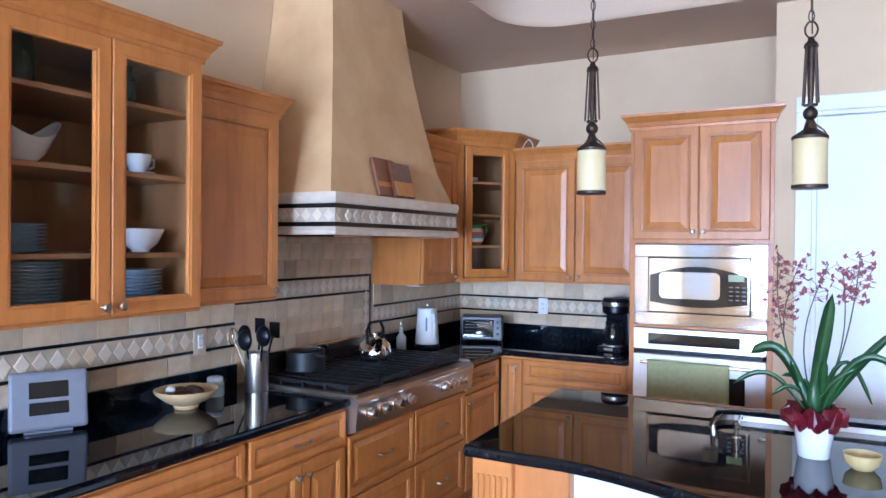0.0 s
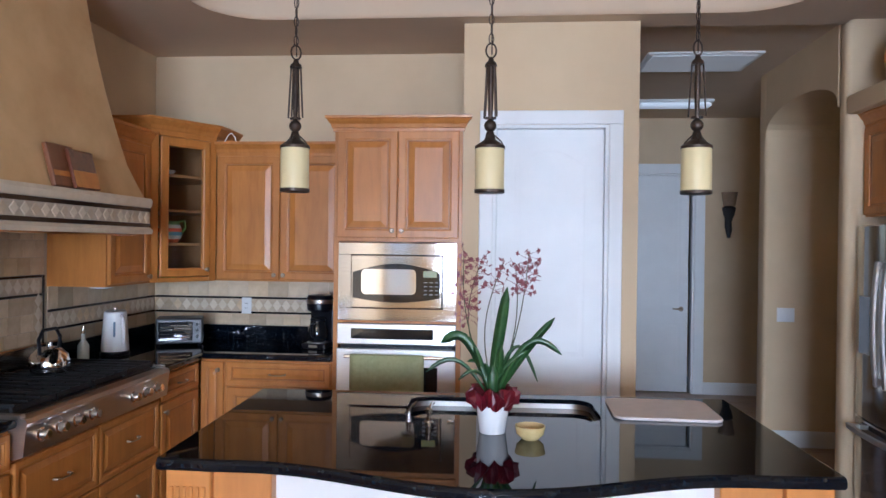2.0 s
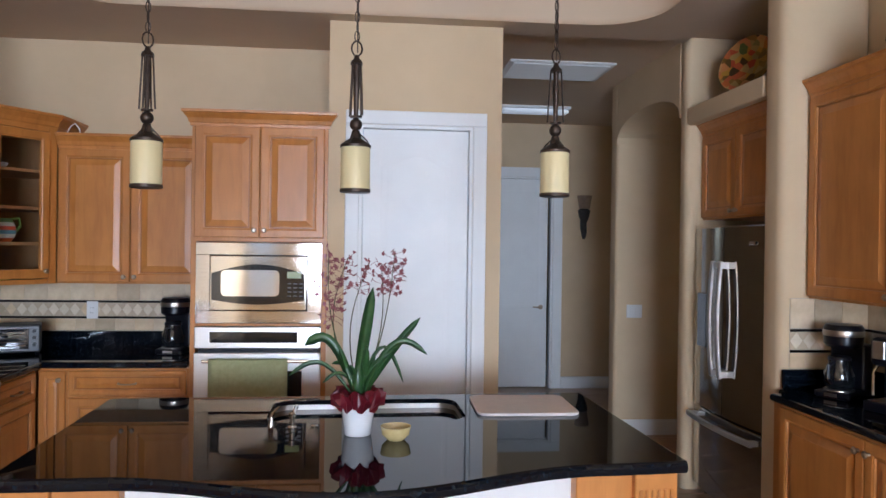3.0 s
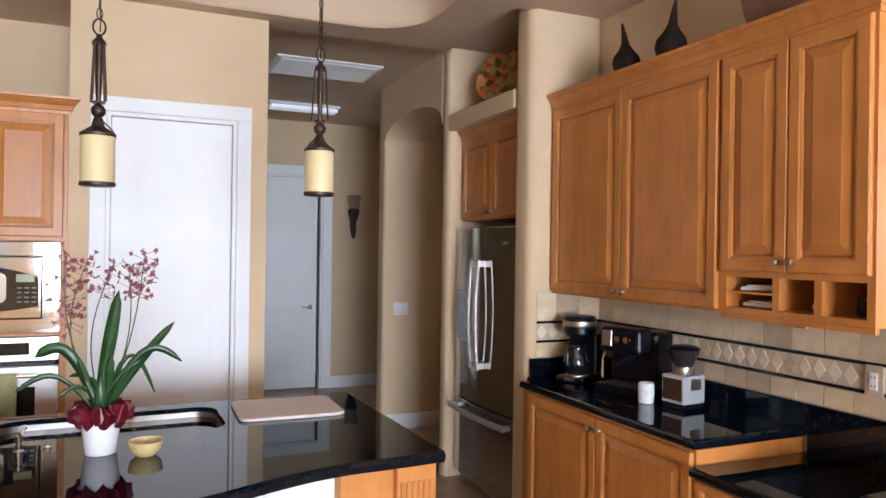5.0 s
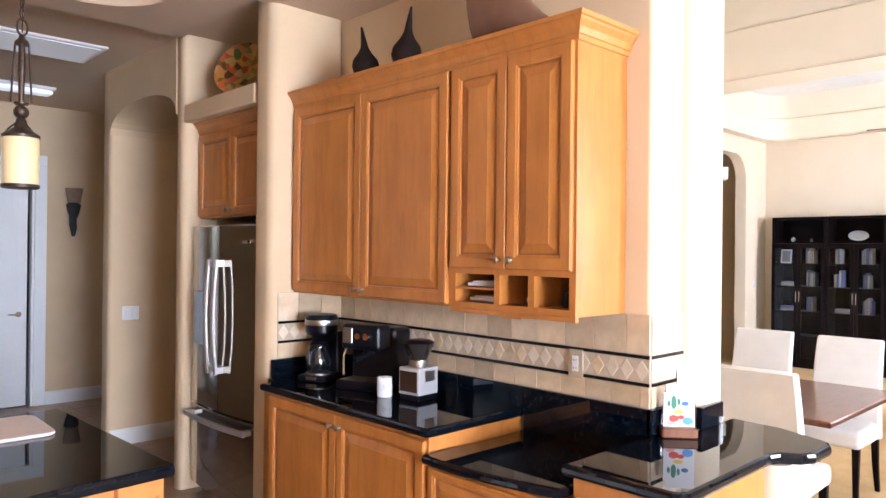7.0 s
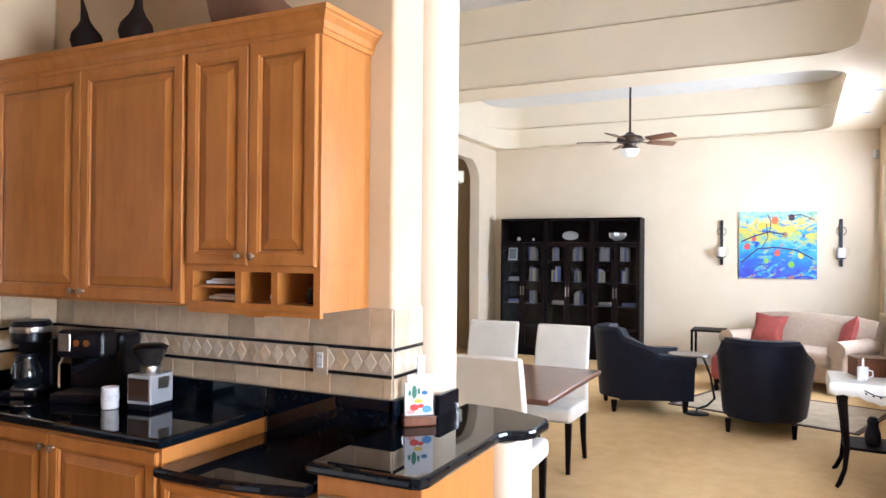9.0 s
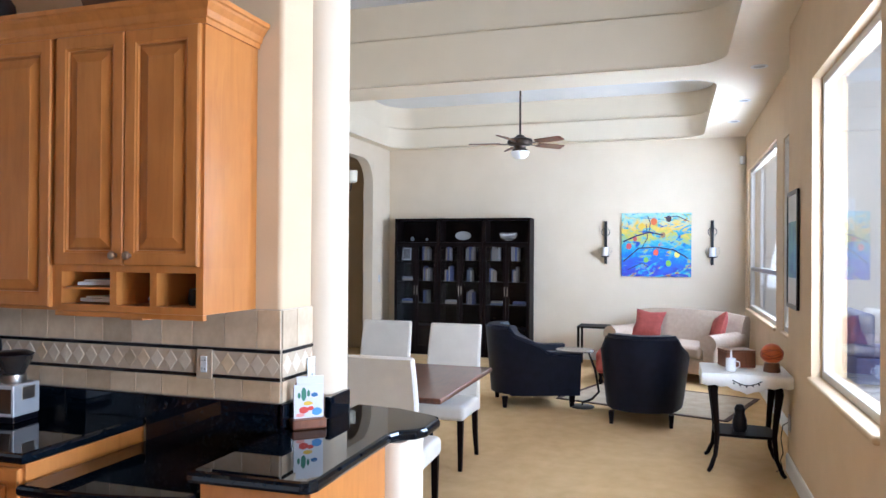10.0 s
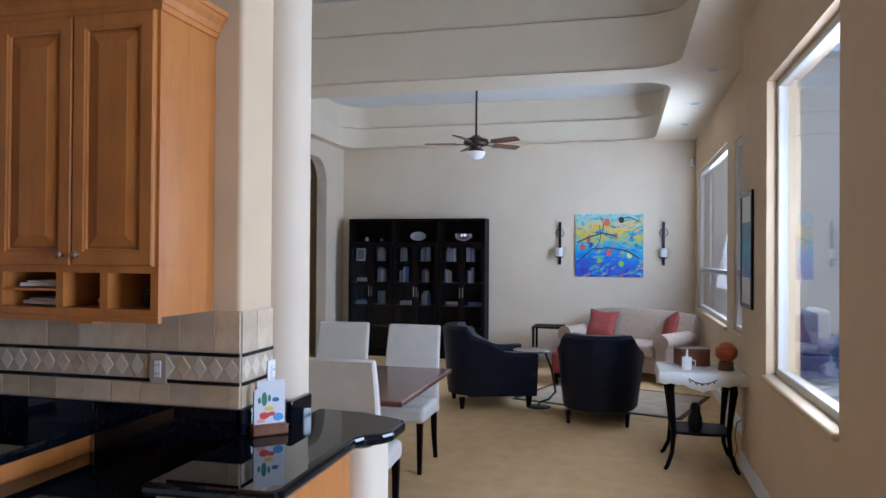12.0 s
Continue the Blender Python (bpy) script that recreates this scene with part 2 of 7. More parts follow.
def inset(outline, d):
    """Moves a closed counter-clockwise outline inwards by d."""
    out, n = [], len(outline)
    for i in range(n):
        a, p, b = (Vector(outline[j % n]) for j in (i - 1, i, i + 1))
        u, v = (p - a).normalized(), (b - p).normalized()
        m = Vector((-u.y, u.x)) + Vector((-v.y, v.x))
        m = m / max(0.3, m.length_squared / 2)
        out.append((p.x + m.x * d, p.y + m.y * d))
    return out


def round_rect(x0, x1, y0, y1, r, n=6):
    out = []
    for cx, cy, a0 in ((x1 - r, y0 + r, -90), (x1 - r, y1 - r, 0), (x0 + r, y1 - r, 90), (x0 + r, y0 + r, 180)):
        out += [(cx + r * math.cos(radians(a0 + 90 * k / n)), cy + r * math.sin(radians(a0 + 90 * k / n))) for k in range(n + 1)]
    return out


def slab(outline, z0, z1, hole=None, edge=0.012):
    """A worktop with eased edges, and a hole if one is given."""
    bm = bmesh.new()
    rings = [(inset(outline, edge), z0), (inset(outline, edge * 0.3), z0 + edge * 0.3), (outline, z0 + edge), (outline, z1 - edge), (inset(outline, edge * 0.3), z1 - edge * 0.3), (inset(outline, edge), z1)]
    loops(bm, [[(x, y, z) for x, y in o] for o, z in rings], cap0=True, cap1=hole is None)
    if hole:
        n = len(outline)
        bm.verts.ensure_lookup_table()
        top = bm.verts[-n:]
        rim = [bm.verts.new((x, y, z1)) for x, y in hole]
        low = [bm.verts.new((x, y, z0 + 0.003)) for x, y in hole]
        k = len(hole)
        es = [bm.edges.get((top[i], top[(i + 1) % n])) for i in range(n)]
        es += [bm.edges.new((rim[i], rim[(i + 1) % k])) for i in range(k)]
        bmesh.ops.triangle_fill(bm, edges=es, use_beauty=True)
        for i in range(k):
            bm.faces.new((rim[i], rim[(i + 1) % k], low[(i + 1) % k], low[i]))
    return bm


def molding(path, profile, closed=False, bm=None):
    """A moulding: profile (out, z) swept along path (x, y), out to the right of the way."""
    bm = bm or bmesh.new()
    n, rings = len(path), []
    for i in range(n):
        p = Vector(path[i])
        a = Vector(path[i - 1]) if i or closed else None
        b = Vector(path[(i + 1) % n]) if i < n - 1 or closed else None
        u = (p - a).normalized() if a is not None else (b - p).normalized()
        v = (b - p).normalized() if b is not None else u
        m = Vector((u.y, -u.x)) + Vector((v.y, -v.x))
        m = m / max(0.25, m.length_squared / 2)
        rings.append([(p.x + m.x * o, p.y + m.y * o, z) for o, z in profile])
    if closed:
        rings.append(rings[0])
    return loops(bm, rings, not closed, not closed)


CROWN = [(0, 0), (0.010, 0), (0.012, 0.018), (0.018, 0.022), (0.025, 0.045), (0.042, 0.066), (0.046, 0.074), (0.054, 0.078), (0.056, 0.094), (0, 0.094)]


def knob(parent, x, z, y=-0.022, mat=None):
    bm = bmesh.new()
    loops(bm, [[(x + r * math.cos(a), y - d, z + r * math.sin(a)) for a in (math.pi * k / 5 for k in range(10))] for r, d in ((0.009, 0), (0.006, 0.01), (0.015, 0.016), (0.016, 0.022), (0.010, 0.028))])
    return part("knob", bm, mat or NICKEL, parent, smooth=True)


def pull(parent, x, z, y=-0.022, w=0.10):
    bm = tube([(x - w / 2, y, z), (x - w / 2, y - 0.02, z), (x - w / 4, y - 0.027, z - 0.003), (x + w / 4, y - 0.027, z - 0.003), (x + w / 2, y - 0.02, z), (x + w / 2, y, z)], [0.006, 0.005, 0.004, 0.004, 0.005, 0.006])
    return part("handle", bm, NICKEL, parent, smooth=True)


def rect(x0, x1, z0, z1, y):
    return [(x0, y, z0), (x1, y, z0), (x1, y, z1), (x0, y, z1)]


def door(parent, x0, x1, z0, z1, style="panel", knob_at=None, mat=None, name="door"):
    """A framed door or drawer front in the plane y = 0, proud by 2 cm."""
    mat = mat or MAPLE
    s = 0.058 if (z1 - z0) > 0.3 else 0.036
    if x1 - x0 < 0.26:
        s = min(s, 0.045)
    r = lambda i, y: rect(x0 + i, x1 - i, z0 + i, z1 - i, y)
    bm = bmesh.new()
    loops(bm, [r(0, -0.001), r(0, -0.016), r(0.005, -0.021), r(s - 0.012, -0.021), r(s - 0.008, -0.018), r(s - 0.002, -0.017), r(s, -0.008), r(s, -0.001)], False, False)
    d = part(name, bm, mat, parent)
    if style == "panel":
        g = part("groove", loops(bmesh.new(), [r(s, -0.0085), r(s + 0.012, -0.0085)], False, False), GLAZE, d)
        bm = bmesh.new()
        w = 0.030 if s > 0.04 else 0.018
        loops(bm, [r(s + 0.009, -0.006), r(s + 0.009, -0.010), r(s + 0.012 + w, -0.0185), r(s + 0.015 + w, -0.020)], True, True)
        part("raised_panel", bm, mat, d)
    else:
        part("pane", B((x0 + s - 0.004, x1 - s + 0.004, -0.010, -0.006, z0 + s - 0.004, z1 - s + 0.004)), SMOKE, d).visible_shadow = False
    if knob_at == "pull":
        pull(d, (x0 + x1) / 2, (z0 + z1) / 2)
    elif knob_at:
        knob(d, *knob_at)
    return d


def wall_cabinet(m, w, h, dep, doors, label, style="panel", crown=True, crown_sides=(True, True), group="kitchen wall cabinets", shelf_z=(), knob_low=True):
    c = thing("wall_cabinet", m, label, "cabinet", group)
    hb = h - 0.094 if crown else h
    if style == "glass":
        t = 0.018
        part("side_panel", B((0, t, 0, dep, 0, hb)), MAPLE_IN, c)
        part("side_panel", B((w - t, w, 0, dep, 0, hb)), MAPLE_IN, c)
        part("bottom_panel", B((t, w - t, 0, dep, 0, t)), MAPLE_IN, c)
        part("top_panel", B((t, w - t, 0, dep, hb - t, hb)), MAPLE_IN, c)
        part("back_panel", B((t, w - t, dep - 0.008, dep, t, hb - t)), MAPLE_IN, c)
    else:
        part("body", B((0, w, 0, dep, 0, hb)), MAPLE, c)
    if style == "glass":
        part("face_frame", B((0, 0.035, -0.001, 0.018, 0, hb), (w - 0.035, w, -0.001, 0.018, 0, hb), (0.035, w - 0.035, -0.001, 0.018, 0, 0.04), (0.035, w - 0.035, -0.001, 0.018, hb - 0.04, hb)), MAPLE, c)
        for z in shelf_z:
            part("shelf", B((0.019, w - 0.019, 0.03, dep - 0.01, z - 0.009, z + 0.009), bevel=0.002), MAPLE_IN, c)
    n = len(doors)
    for i, (a, b) in enumerate(doors):
        right = (i % 2 == 0) if n > 1 else True
        kx = b - 0.03 if right else a + 0.03
        door(c, a, b, 0.012, hb - 0.012, style, (kx, 0.045))
    if crown:
        pts = [(0, 0.0), (w, 0.0)]
        if crown_sides[0]:
            pts = [(0, dep)] + pts
        if crown_sides[1]:
            pts = pts + [(w, dep)]
        part("crown_moulding", molding(pts, [(o, z + hb - 0.012) for o, z in CROWN]), MAPLE, c)
        part("top_board", B((0.0, w, 0.0, dep, hb, hb + 0.07)), MAPLE, c)
    return c


def base_cabinet(m, w, dep, fronts, label, h=0.875, group="kitchen base cabinets", toe=0.1):
    """fronts: (kind, x0, x1, z0, z1) with kind door or drawer."""
    c = thing("base_cabinet", m, label, "cabinet", group)
    part("body", B((0, w, 0, dep, toe, h)), MAPLE, c)
    part("toe_kick", B((0, w, 0.06, dep, 0, toe)), GLAZE, c)
    for kind, x0, x1, z0, z1, *side in fronts:
        if kind == "drawer":
            door(c, x0, x1, z0, z1, "panel", "pull", name="drawer")
        else:
            door(c, x0, x1, z0, z1, "panel", ((x1 - 0.03) if side and side[0] == "r" else (x0 + 0.03), z1 - 0.05))
    return c


# ---- structure ----
def structure(name, bm, mat, label, category="wall", smooth=False):
    return tagged(part(name, bm, mat, None, "", smooth), label, category, "", "structure")


KS, HS, LS = 3.005, 3.07, 3.33  # soffit heights: kitchen, hall, living room
structure("ground", B((-60, 80, -80, 60, -0.3, -0.06)), mottled("pale_paving", (0.42, 0.39, 0.35), (0.5, 0.47, 0.43), 2, 0.9), "pale paved ground outside the house", "ground")
structure("floor_kitchen", B((-2.9, 2.78, -6.5, 8.4, -0.06, -0.006)), GROUT, "kitchen subfloor with sandy grout joints", "floor")
structure("floor_living", B((2.78, 11.4, -1.2, 8.0, -0.06, 0.0)), CARPET, "wall-to-wall beige cut-pile carpet", "floor")
structure("wall_west", B((-2.82, -2.67, -6.5, 5.3, 0, 3.6)), PAINT, "tan painted kitchen wall behind the range")
structure("wall_north", B((-2.67, -0.18, 5.15, 5.3, 0, 3.6)), PAINT, "tan painted wall behind the corner cabinets")


def holed_wall(name, mat, label, axis, at, thick, a0, a1, z0, z1, holes, edge=0.02):
    """A wall along x (axis 'x') or y with rectangular openings (a0, a1, z0, z1) right through."""
    cuts = sorted({a0, a1, *(h[0] for h in holes), *(h[1] for h in holes)})
    bs = []
    for p, q in zip(cuts, cuts[1:]):
        inside = [h for h in holes if h[0] <= p and q <= h[1]]
        zs = [(z0, inside[0][2]), (inside[0][3], z1)] if inside else [(z0, z1)]
        for u, v in zs:
            if v - u > 1e-4:
                bs.append((p, q, at, at + thick, u, v) if axis == "x" else (at, at + thick, p, q, u, v))
    bm = B(*bs)
    bmesh.ops.remove_doubles(bm, verts=bm.verts, dist=1e-5)
    return structure(name, bm, mat, label)


holed_wall("wall_pantry", PAINT, "tan painted pantry wall round a white door", "x", 4.46, 0.12, -0.319, 0.755, 0, 3.6, [(-0.13, 0.575, 0, 2.375)])
structure("wall_pantry_side", B((-0.31, -0.18, 4.58, 5.15, 0, 3.6)), PAINT, "tan painted side wall of the pantry")
holed_wall("wall_hall_west", PAINT, "tan painted hall wall with an added glazed opening", "y", 0.635, 0.12, 4.58, 8.17, 0, 3.6, [(7.2, 8.0, 0.04, 2.12)])
holed_wall("wall_hall_end", PAINT, "tan painted wall at the end of the hall", "x", 8.17, 0.12, 0.6, 3.2, 0, 3.6, [(1.12, 2.035, 0, 2.45)])


def bullnose_box(x0, x1, y0, y1, z0, z1, r, seg=4):
    """A wall block with rounded upright corners."""
    return extrude(round_rect(x0, x1, y0, y1, r, seg), z0, z1)


structure("wall_right", bullnose_box(2.56, 2.86, 1.49, 3.75, 0, 3.6, 0.02), PAINT, "tan painted wall behind the coffee counter", smooth=True)
structure("pier", bullnose_box(2.07, 2.56, 3.55, 3.75, 0, 3.6, 0.055), PAINT, "tan wall pier with rounded corners beside the refrigerator", smooth=True)
structure("column", bullnose_box(2.80, 3.09, 1.41, 1.68, 0, 3.6, 0.11, 8), COLUMN, "cream painted round-cornered column at the end of the wall", "column", smooth=True)
structure("wall_alcove_back", B((2.86, 3.0, 3.75, 8.17, 0, 3.6)), PAINT, "tan painted back wall of the refrigerator alcove")
structure("wall_alcove_side", bullnose_box(2.07, 2.86, 4.70, 4.82, 0, 3.6, 0.04), PAINT, "tan painted side wall of the refrigerator alcove", smooth=True)
structure("wall_hall_jamb", bullnose_box(2.07, 3.7, 6.1, 6.26, 0, 3.6, 0.03), PAINT, "tan painted hall wall with a light switch", smooth=True)


def arch_top(name, mat, label, x0, x1, y0, y1, zs, rise, ztop, n=16):
    """The wall over an arched passage that runs along x from x0 to x1, between y0 and y1."""
    bm = bmesh.new()
    c, w = (y0 + y1) / 2, (y1 - y0) / 2
    pts = [(c - w * math.cos(math.pi * i / n), zs + rise * math.sin(math.pi * i / n) ** 0.8) for i in range(n + 1)]
    out = pts + [(y1, ztop), (y0, ztop)]
    loops(bm, [[(x0, y, z) for y, z in out], [(x1, y, z) for y, z in out]])
    return structure(name, bm, mat, label)


arch_top("wall_arch", PAINT, "tan painted wall over an arched hall passage", 2.07, 2.86, 4.82, 6.1, 2.545, 0.20, 3.6)


def ceiling(name, mat, top, label, outer, trays, z, bullnose=0.05):
    """A soffit with rounded tray recesses; each tray: (outline, steps), a step: (set-back, rise)."""
    bm = bmesh.new()
    es = []
    ov = [bm.verts.new((x, y, z)) for x, y in outer]
    es += [bm.edges.new((ov[i], ov[(i + 1) % len(ov)])) for i in range(len(ov))]
    for h, steps in trays:
        rings = []
        zz, back = z, 0.0
        for k in range(5):
            a = math.pi / 2 * k / 4
            rings.append((bullnose * (1 - math.sin(a)), zz + bullnose * (1 - math.cos(a))))
        for back_by, rise in steps:
            zz += rise
            rings.append((-back, zz))
            if back_by:
                back += back_by
                rings.append((-back + 0.03, zz + 0.002))
                rings.append((-back, zz + 0.03))
        vs = [[bm.verts.new((x, y, q)) for x, y in inset(h, d - bullnose)] for d, q in rings]
        n = len(h)
        es += [bm.edges.new((vs[0][i], vs[0][(i + 1) % n])) for i in range(n)]
        for a, b in zip(vs, vs[1:]):
            for i in range(n):
                bm.faces.new((a[i], a[(i + 1) % n], b[(i + 1) % n], b[i]))
        bm.faces.new(vs[-1]).material_index = 1
    bmesh.ops.triangle_fill(bm, edges=es, use_beauty=True)
    ob = structure(name, bm, mat, label, "ceiling", smooth=True)
    ob.data.materials.append(top)
    return ob


ceiling("ceiling_kitchen", CEIL, CEIL, "tan painted kitchen ceiling with a rounded raised tray", [(-2.67, -6.45), (2.6, -6.45), (2.6, 3.6), (2.0, 3.6), (2.0, 4.6), (0.72, 4.6), (0.72, 5.15), (-2.67, 5.15)],
        [(round_rect(-1.86, 1.64, -1.4, 4.33, 0.38, 8), [(0, 0.5)])], KS, 0.06)
structure("ceiling_hall", B((0.755, 3.7, 4.6, 8.17, HS, HS + 0.1), (2.0, 2.86, 3.6, 4.6, HS, HS + 0.1)), CEIL, "tan painted flat hall ceiling", "ceiling")
ceiling("ceiling_living", CEIL_LIVING, WHITE, "living room ceiling with two stepped trays in bounce-lightened cream", [(2.6, -1.1), (11.25, -1.1), (11.25, 4.6), (2.6, 4.6)],
        [(round_rect(3.3, 6.92, -0.42, 4.40, 0.35, 8), [(0.06, 0.50), (0, 0.39)]), (round_rect(7.46, 11.08, -0.40, 4.40, 0.35, 8), [(0.06, 0.32), (0, 0.37)])], LS, 0.05)
# unseen slab and strips, added to stop daylight leaking in from above
structure("roof", B((-3, 11.6, -1.2, 8.6, 4.4, 4.6), (-3, 3.0, -6.7, -1.2, 4.4, 4.6)), PAINT, "unseen flat slab over the house, added to shut out sky light", "roof")
structure("light_seal_wall", B((-2.95, -2.82, -6.5, 8.5, 3.4, 4.4), (-2.82, 11.5, 8.4, 8.5, 3.4, 4.4), (11.36, 11.5, -1.15, 8.4, 3.4, 4.4), (2.86, 11.36, -1.16, -1.145, 3.4, 4.4), (-2.82, 3.0, -6.5, -6.4, 3.61, 4.4), (2.87, 3.0, -6.4, -1.16, 3.61, 4.4)), PAINT, "unseen wall strips added to keep daylight out of the roof space")
structure("ceiling_header", B((2.58, 2.602, -6.45, 1.49, KS, 3.42), (0.74, 2.0, 4.59, 4.602, KS, 3.1), (1.99, 2.002, 3.6, 4.59, KS, 3.1)), CEIL, "unseen tan strips sealing light gaps between two ceiling heights", "ceiling")

# tan instead of cream here puts the backlit shade into the wall colour
holed_wall("wall_window", PAINT, "living room window wall, backlit shade put in by the darker tan tone", "x", -1.01, 0.20, 2.742, 5.98, 0, 3.6, [(3.49, 5.05, 0.85, 2.73)])
holed_wall("wall_window_far", PAINT, "far window wall behind the sofa, backlit shade put in by the tan tone", "x", -1.14, 0.16, 5.98, 11.2, 0, 3.6, [(6.85, 7.52, 0.90, 2.72), (8.0, 10.85, 0.88, 2.80)])
structure("wall_east", B((11.2, 11.35, -1.14, 4.7, 0, 3.6)), CREAM, "wall behind the sofa and bookcase in a brighter-lit cream tone")
holed_wall("wall_living_north", CREAM, "living room wall with a tall opening in a brighter-lit cream tone", "x", 4.55, 0.16, 3.0, 11.2, 0, 3.6, [(8.95, 10.5, 0, 3.08)])
# unseen space behind the camera, added to hold the kitchen's daylight windows
structure("wall_rear_side", B((2.605, 2.74, -6.38, -0.812, 0, 3.6)), PAINT, "unseen tan side wall of the space added behind the camera")
holed_wall("wall_south", PAINT, "tan painted wall with two windows behind the camera", "x", -6.5, 0.12, -2.82, 3.0, 0, 3.6, [(-2.66, -2.05, 0.5, 2.0), (-1.45, 1.65, 0.5, 2.6)])
structure("wall_dining_room", B((8.0, 11.35, 7.2, 7.35, 0, 3.6), (11.2, 11.35, 4.71, 7.2, 0, 3.6), (7.9, 8.0, 4.71, 7.35, 0, 3.6)), PAINT, "tan painted walls of the room beyond the opening")
structure("ceiling_dining_room", B((8.0, 11.2, 4.71, 7.2, 3.4, 3.5)), CREAM, "cream flat ceiling of the room beyond", "ceiling")

# rounded shoulders of the tall opening
for s, x in ((1, 8.95), (-1, 10.5)):
    pts = [(x, 3.08), (x, 2.72)] + [(x + s * 0.36 * (1 - math.cos(a)), 2.72 + 0.36 * math.sin(a)) for a in (math.pi / 2 * k / 8 for k in range(1, 9))]
    bm = bmesh.new()
    loops(bm, [[(px, 4.552, pz) for px, pz in pts], [(px, 4.708, pz) for px, pz in pts]])
    structure("trim_opening", bm, CREAM, "rounded cream shoulder of the tall opening", "trim")


def baseboard(path, label="white painted baseboard"):
    structure("baseboard", molding(path, [(0, 0), (0.014, 0), (0.014, 0.11), (0.008, 0.13), (0, 0.135)]), WHITE, label, "baseboard")


baseboard([(11.2, 4.55), (11.2, -0.98), (5.98, -0.98)])
baseboard([(5.98, -0.81), (2.61, -0.81)])
baseboard([(0.755, 8.17), (1.01, 8.17)])
baseboard([(2.15, 8.17), (2.86, 8.17)])
baseboard([(2.09, 6.1), (3.0, 6.1)])
baseboard([(10.5, 4.55), (11.2, 4.55)])


def casing(x0, x1, ztop, y, w):
    bm = B((x0 - w, x0, y - 0.022, y - 0.001, 0, ztop), (x1, x1 + w, y - 0.022, y - 0.001, 0, ztop), (x0 - w, x1 + w, y - 0.022, y - 0.001, ztop, ztop + w), bevel=0.006, seg=2)
    return bm


def panel_door(name, x0, x1, z1, y, label, arched, knob_x, mat, trim=0.085, gap=0.022):
    d = thing(name, pose(x0, y, 0), label, "door", "", "structure")
    w = x1 - x0
    part("casing", casing(0, w, z1, 0, trim), WHITE, d)
    part("jamb", B((0, 0.02, 0.0, 0.11, 0, z1), (w - 0.02, w, 0.0, 0.11, 0, z1), (0.02, w - 0.02, 0, 0.11, z1 - 0.02, z1)), WHITE, d)
    part("slab", B((0.022, w - gap, 0.045, 0.085, 0.01, z1 - 0.022), bevel=0.003), mat, d)
    s = 0.11
    for zl, zh, arch in ((0.2, 0.78, False), (0.93, z1 - 0.15, arched)):
        xl, xh = 0.022 + s, w - 0.022 - s
        out = [(xl, zl), (xh, zl), (xh, zh - (0.10 if arch else 0))]
        if arch:
            out += [(xh - (xh - xl) * k / 12, zh - 0.10 + 0.10 * math.sin(math.pi * k / 12)) for k in range(1, 12)]
        out.append((xl, zh - (0.10 if arch else 0)))
        bm = bmesh.new()
        loops(bm, [[(x, 0.0449, z) for x, z in out], [(x, 0.0437, z) for x, z in inset(out, 0.012)], [(x, 0.0437, z) for x, z in inset(out, 0.030)], [(x, 0.0447, z) for x, z in inset(out, 0.040)], [(x, 0.0437, z) for x, z in inset(out, 0.075)]], False, True)
        part("door_panel", bm, mat, d)
    if knob_x:
        bm = lathe([(0.028, 0), (0.028, 0.008), (0.01, 0.012), (0.01, 0.05)], 14)
        bmesh.ops.rotate(bm, cent=(0, 0, 0), matrix=Matrix.Rotation(radians(90), 3, "X"), verts=bm.verts)
        tube([(0, -0.045, 0), (-0.03, -0.05, 0), (-0.10, -0.05, 0.004)], [0.009, 0.009, 0.007], 8, bm)
        bmesh.ops.translate(bm, vec=(knob_x, 0.045, 0.94), verts=bm.verts)
        part("lever_handle", bm, NICKEL, d, smooth=True)
    return d


panel_door("door_pantry", -0.13, 0.575, 2.375, 4.46, "tall white two-panel pantry door with an arched upper panel", True, 0, WHITE)
# unseen box behind the hall door, blocking daylight at the door gap
structure("wall_gap_shield", B((0.6, 3.2, 9.3, 9.42, 0, 3.6), (0.48, 0.6, 8.29, 9.42, 0, 3.6), (3.2, 3.32, 8.29, 9.42, 0, 3.6), (0.48, 3.32, 8.29, 9.42, 3.6, 3.7)), PAINT, "unseen closed box of tan walls added to keep the door gap dark", "wall")
panel_door("door_hall", 1.12, 2.035, 2.45, 8.17, "tall white hall door standing slightly ajar", False, 0.79, WHITE, 0.11, 0.05)


SASH = plain("cream_window_frame", (0.62, 0.58, 0.51), 0.4)


def window(name, x0, x1, z0, z1, y_in, y_glass, label, rail=None, mull=()):
    w = thing(name, pose(x0, y_glass, z0), label, "window", "", "structure")
    a, h, f = x1 - x0, z1 - z0, 0.05
    part("window_frame", B((0, f, -0.03, 0.03, 0, h), (a - f, a, -0.03, 0.03, 0, h), (f, a - f, -0.03, 0.03, 0, f), (f, a - f, -0.03, 0.03, h - f, h), bevel=0.004), SASH, w)
    if rail:
        part("sash_rail", B((f, a - f, -0.025, 0.025, rail - 0.025, rail + 0.025), bevel=0.004), plain("grey_sash", (0.30, 0.29, 0.27), 0.4), w)
    for m in mull:
        part("mullion", B((m - 0.025, m + 0.025, -0.028, 0.028, f, h - f), bevel=0.004), SASH, w)
    p = part("pane", B((f - 0.01, a - f + 0.01, -0.004, 0.004, f - 0.01, h - f + 0.01)), CLEAR, w)
    p.visible_shadow = False
    d = y_in - y_glass
    part("window_sill", B((-0.005, a + 0.005, 0.03, d + 0.03, -0.035, 0.004), bevel=0.015, seg=3), PAINT, w)
    return w


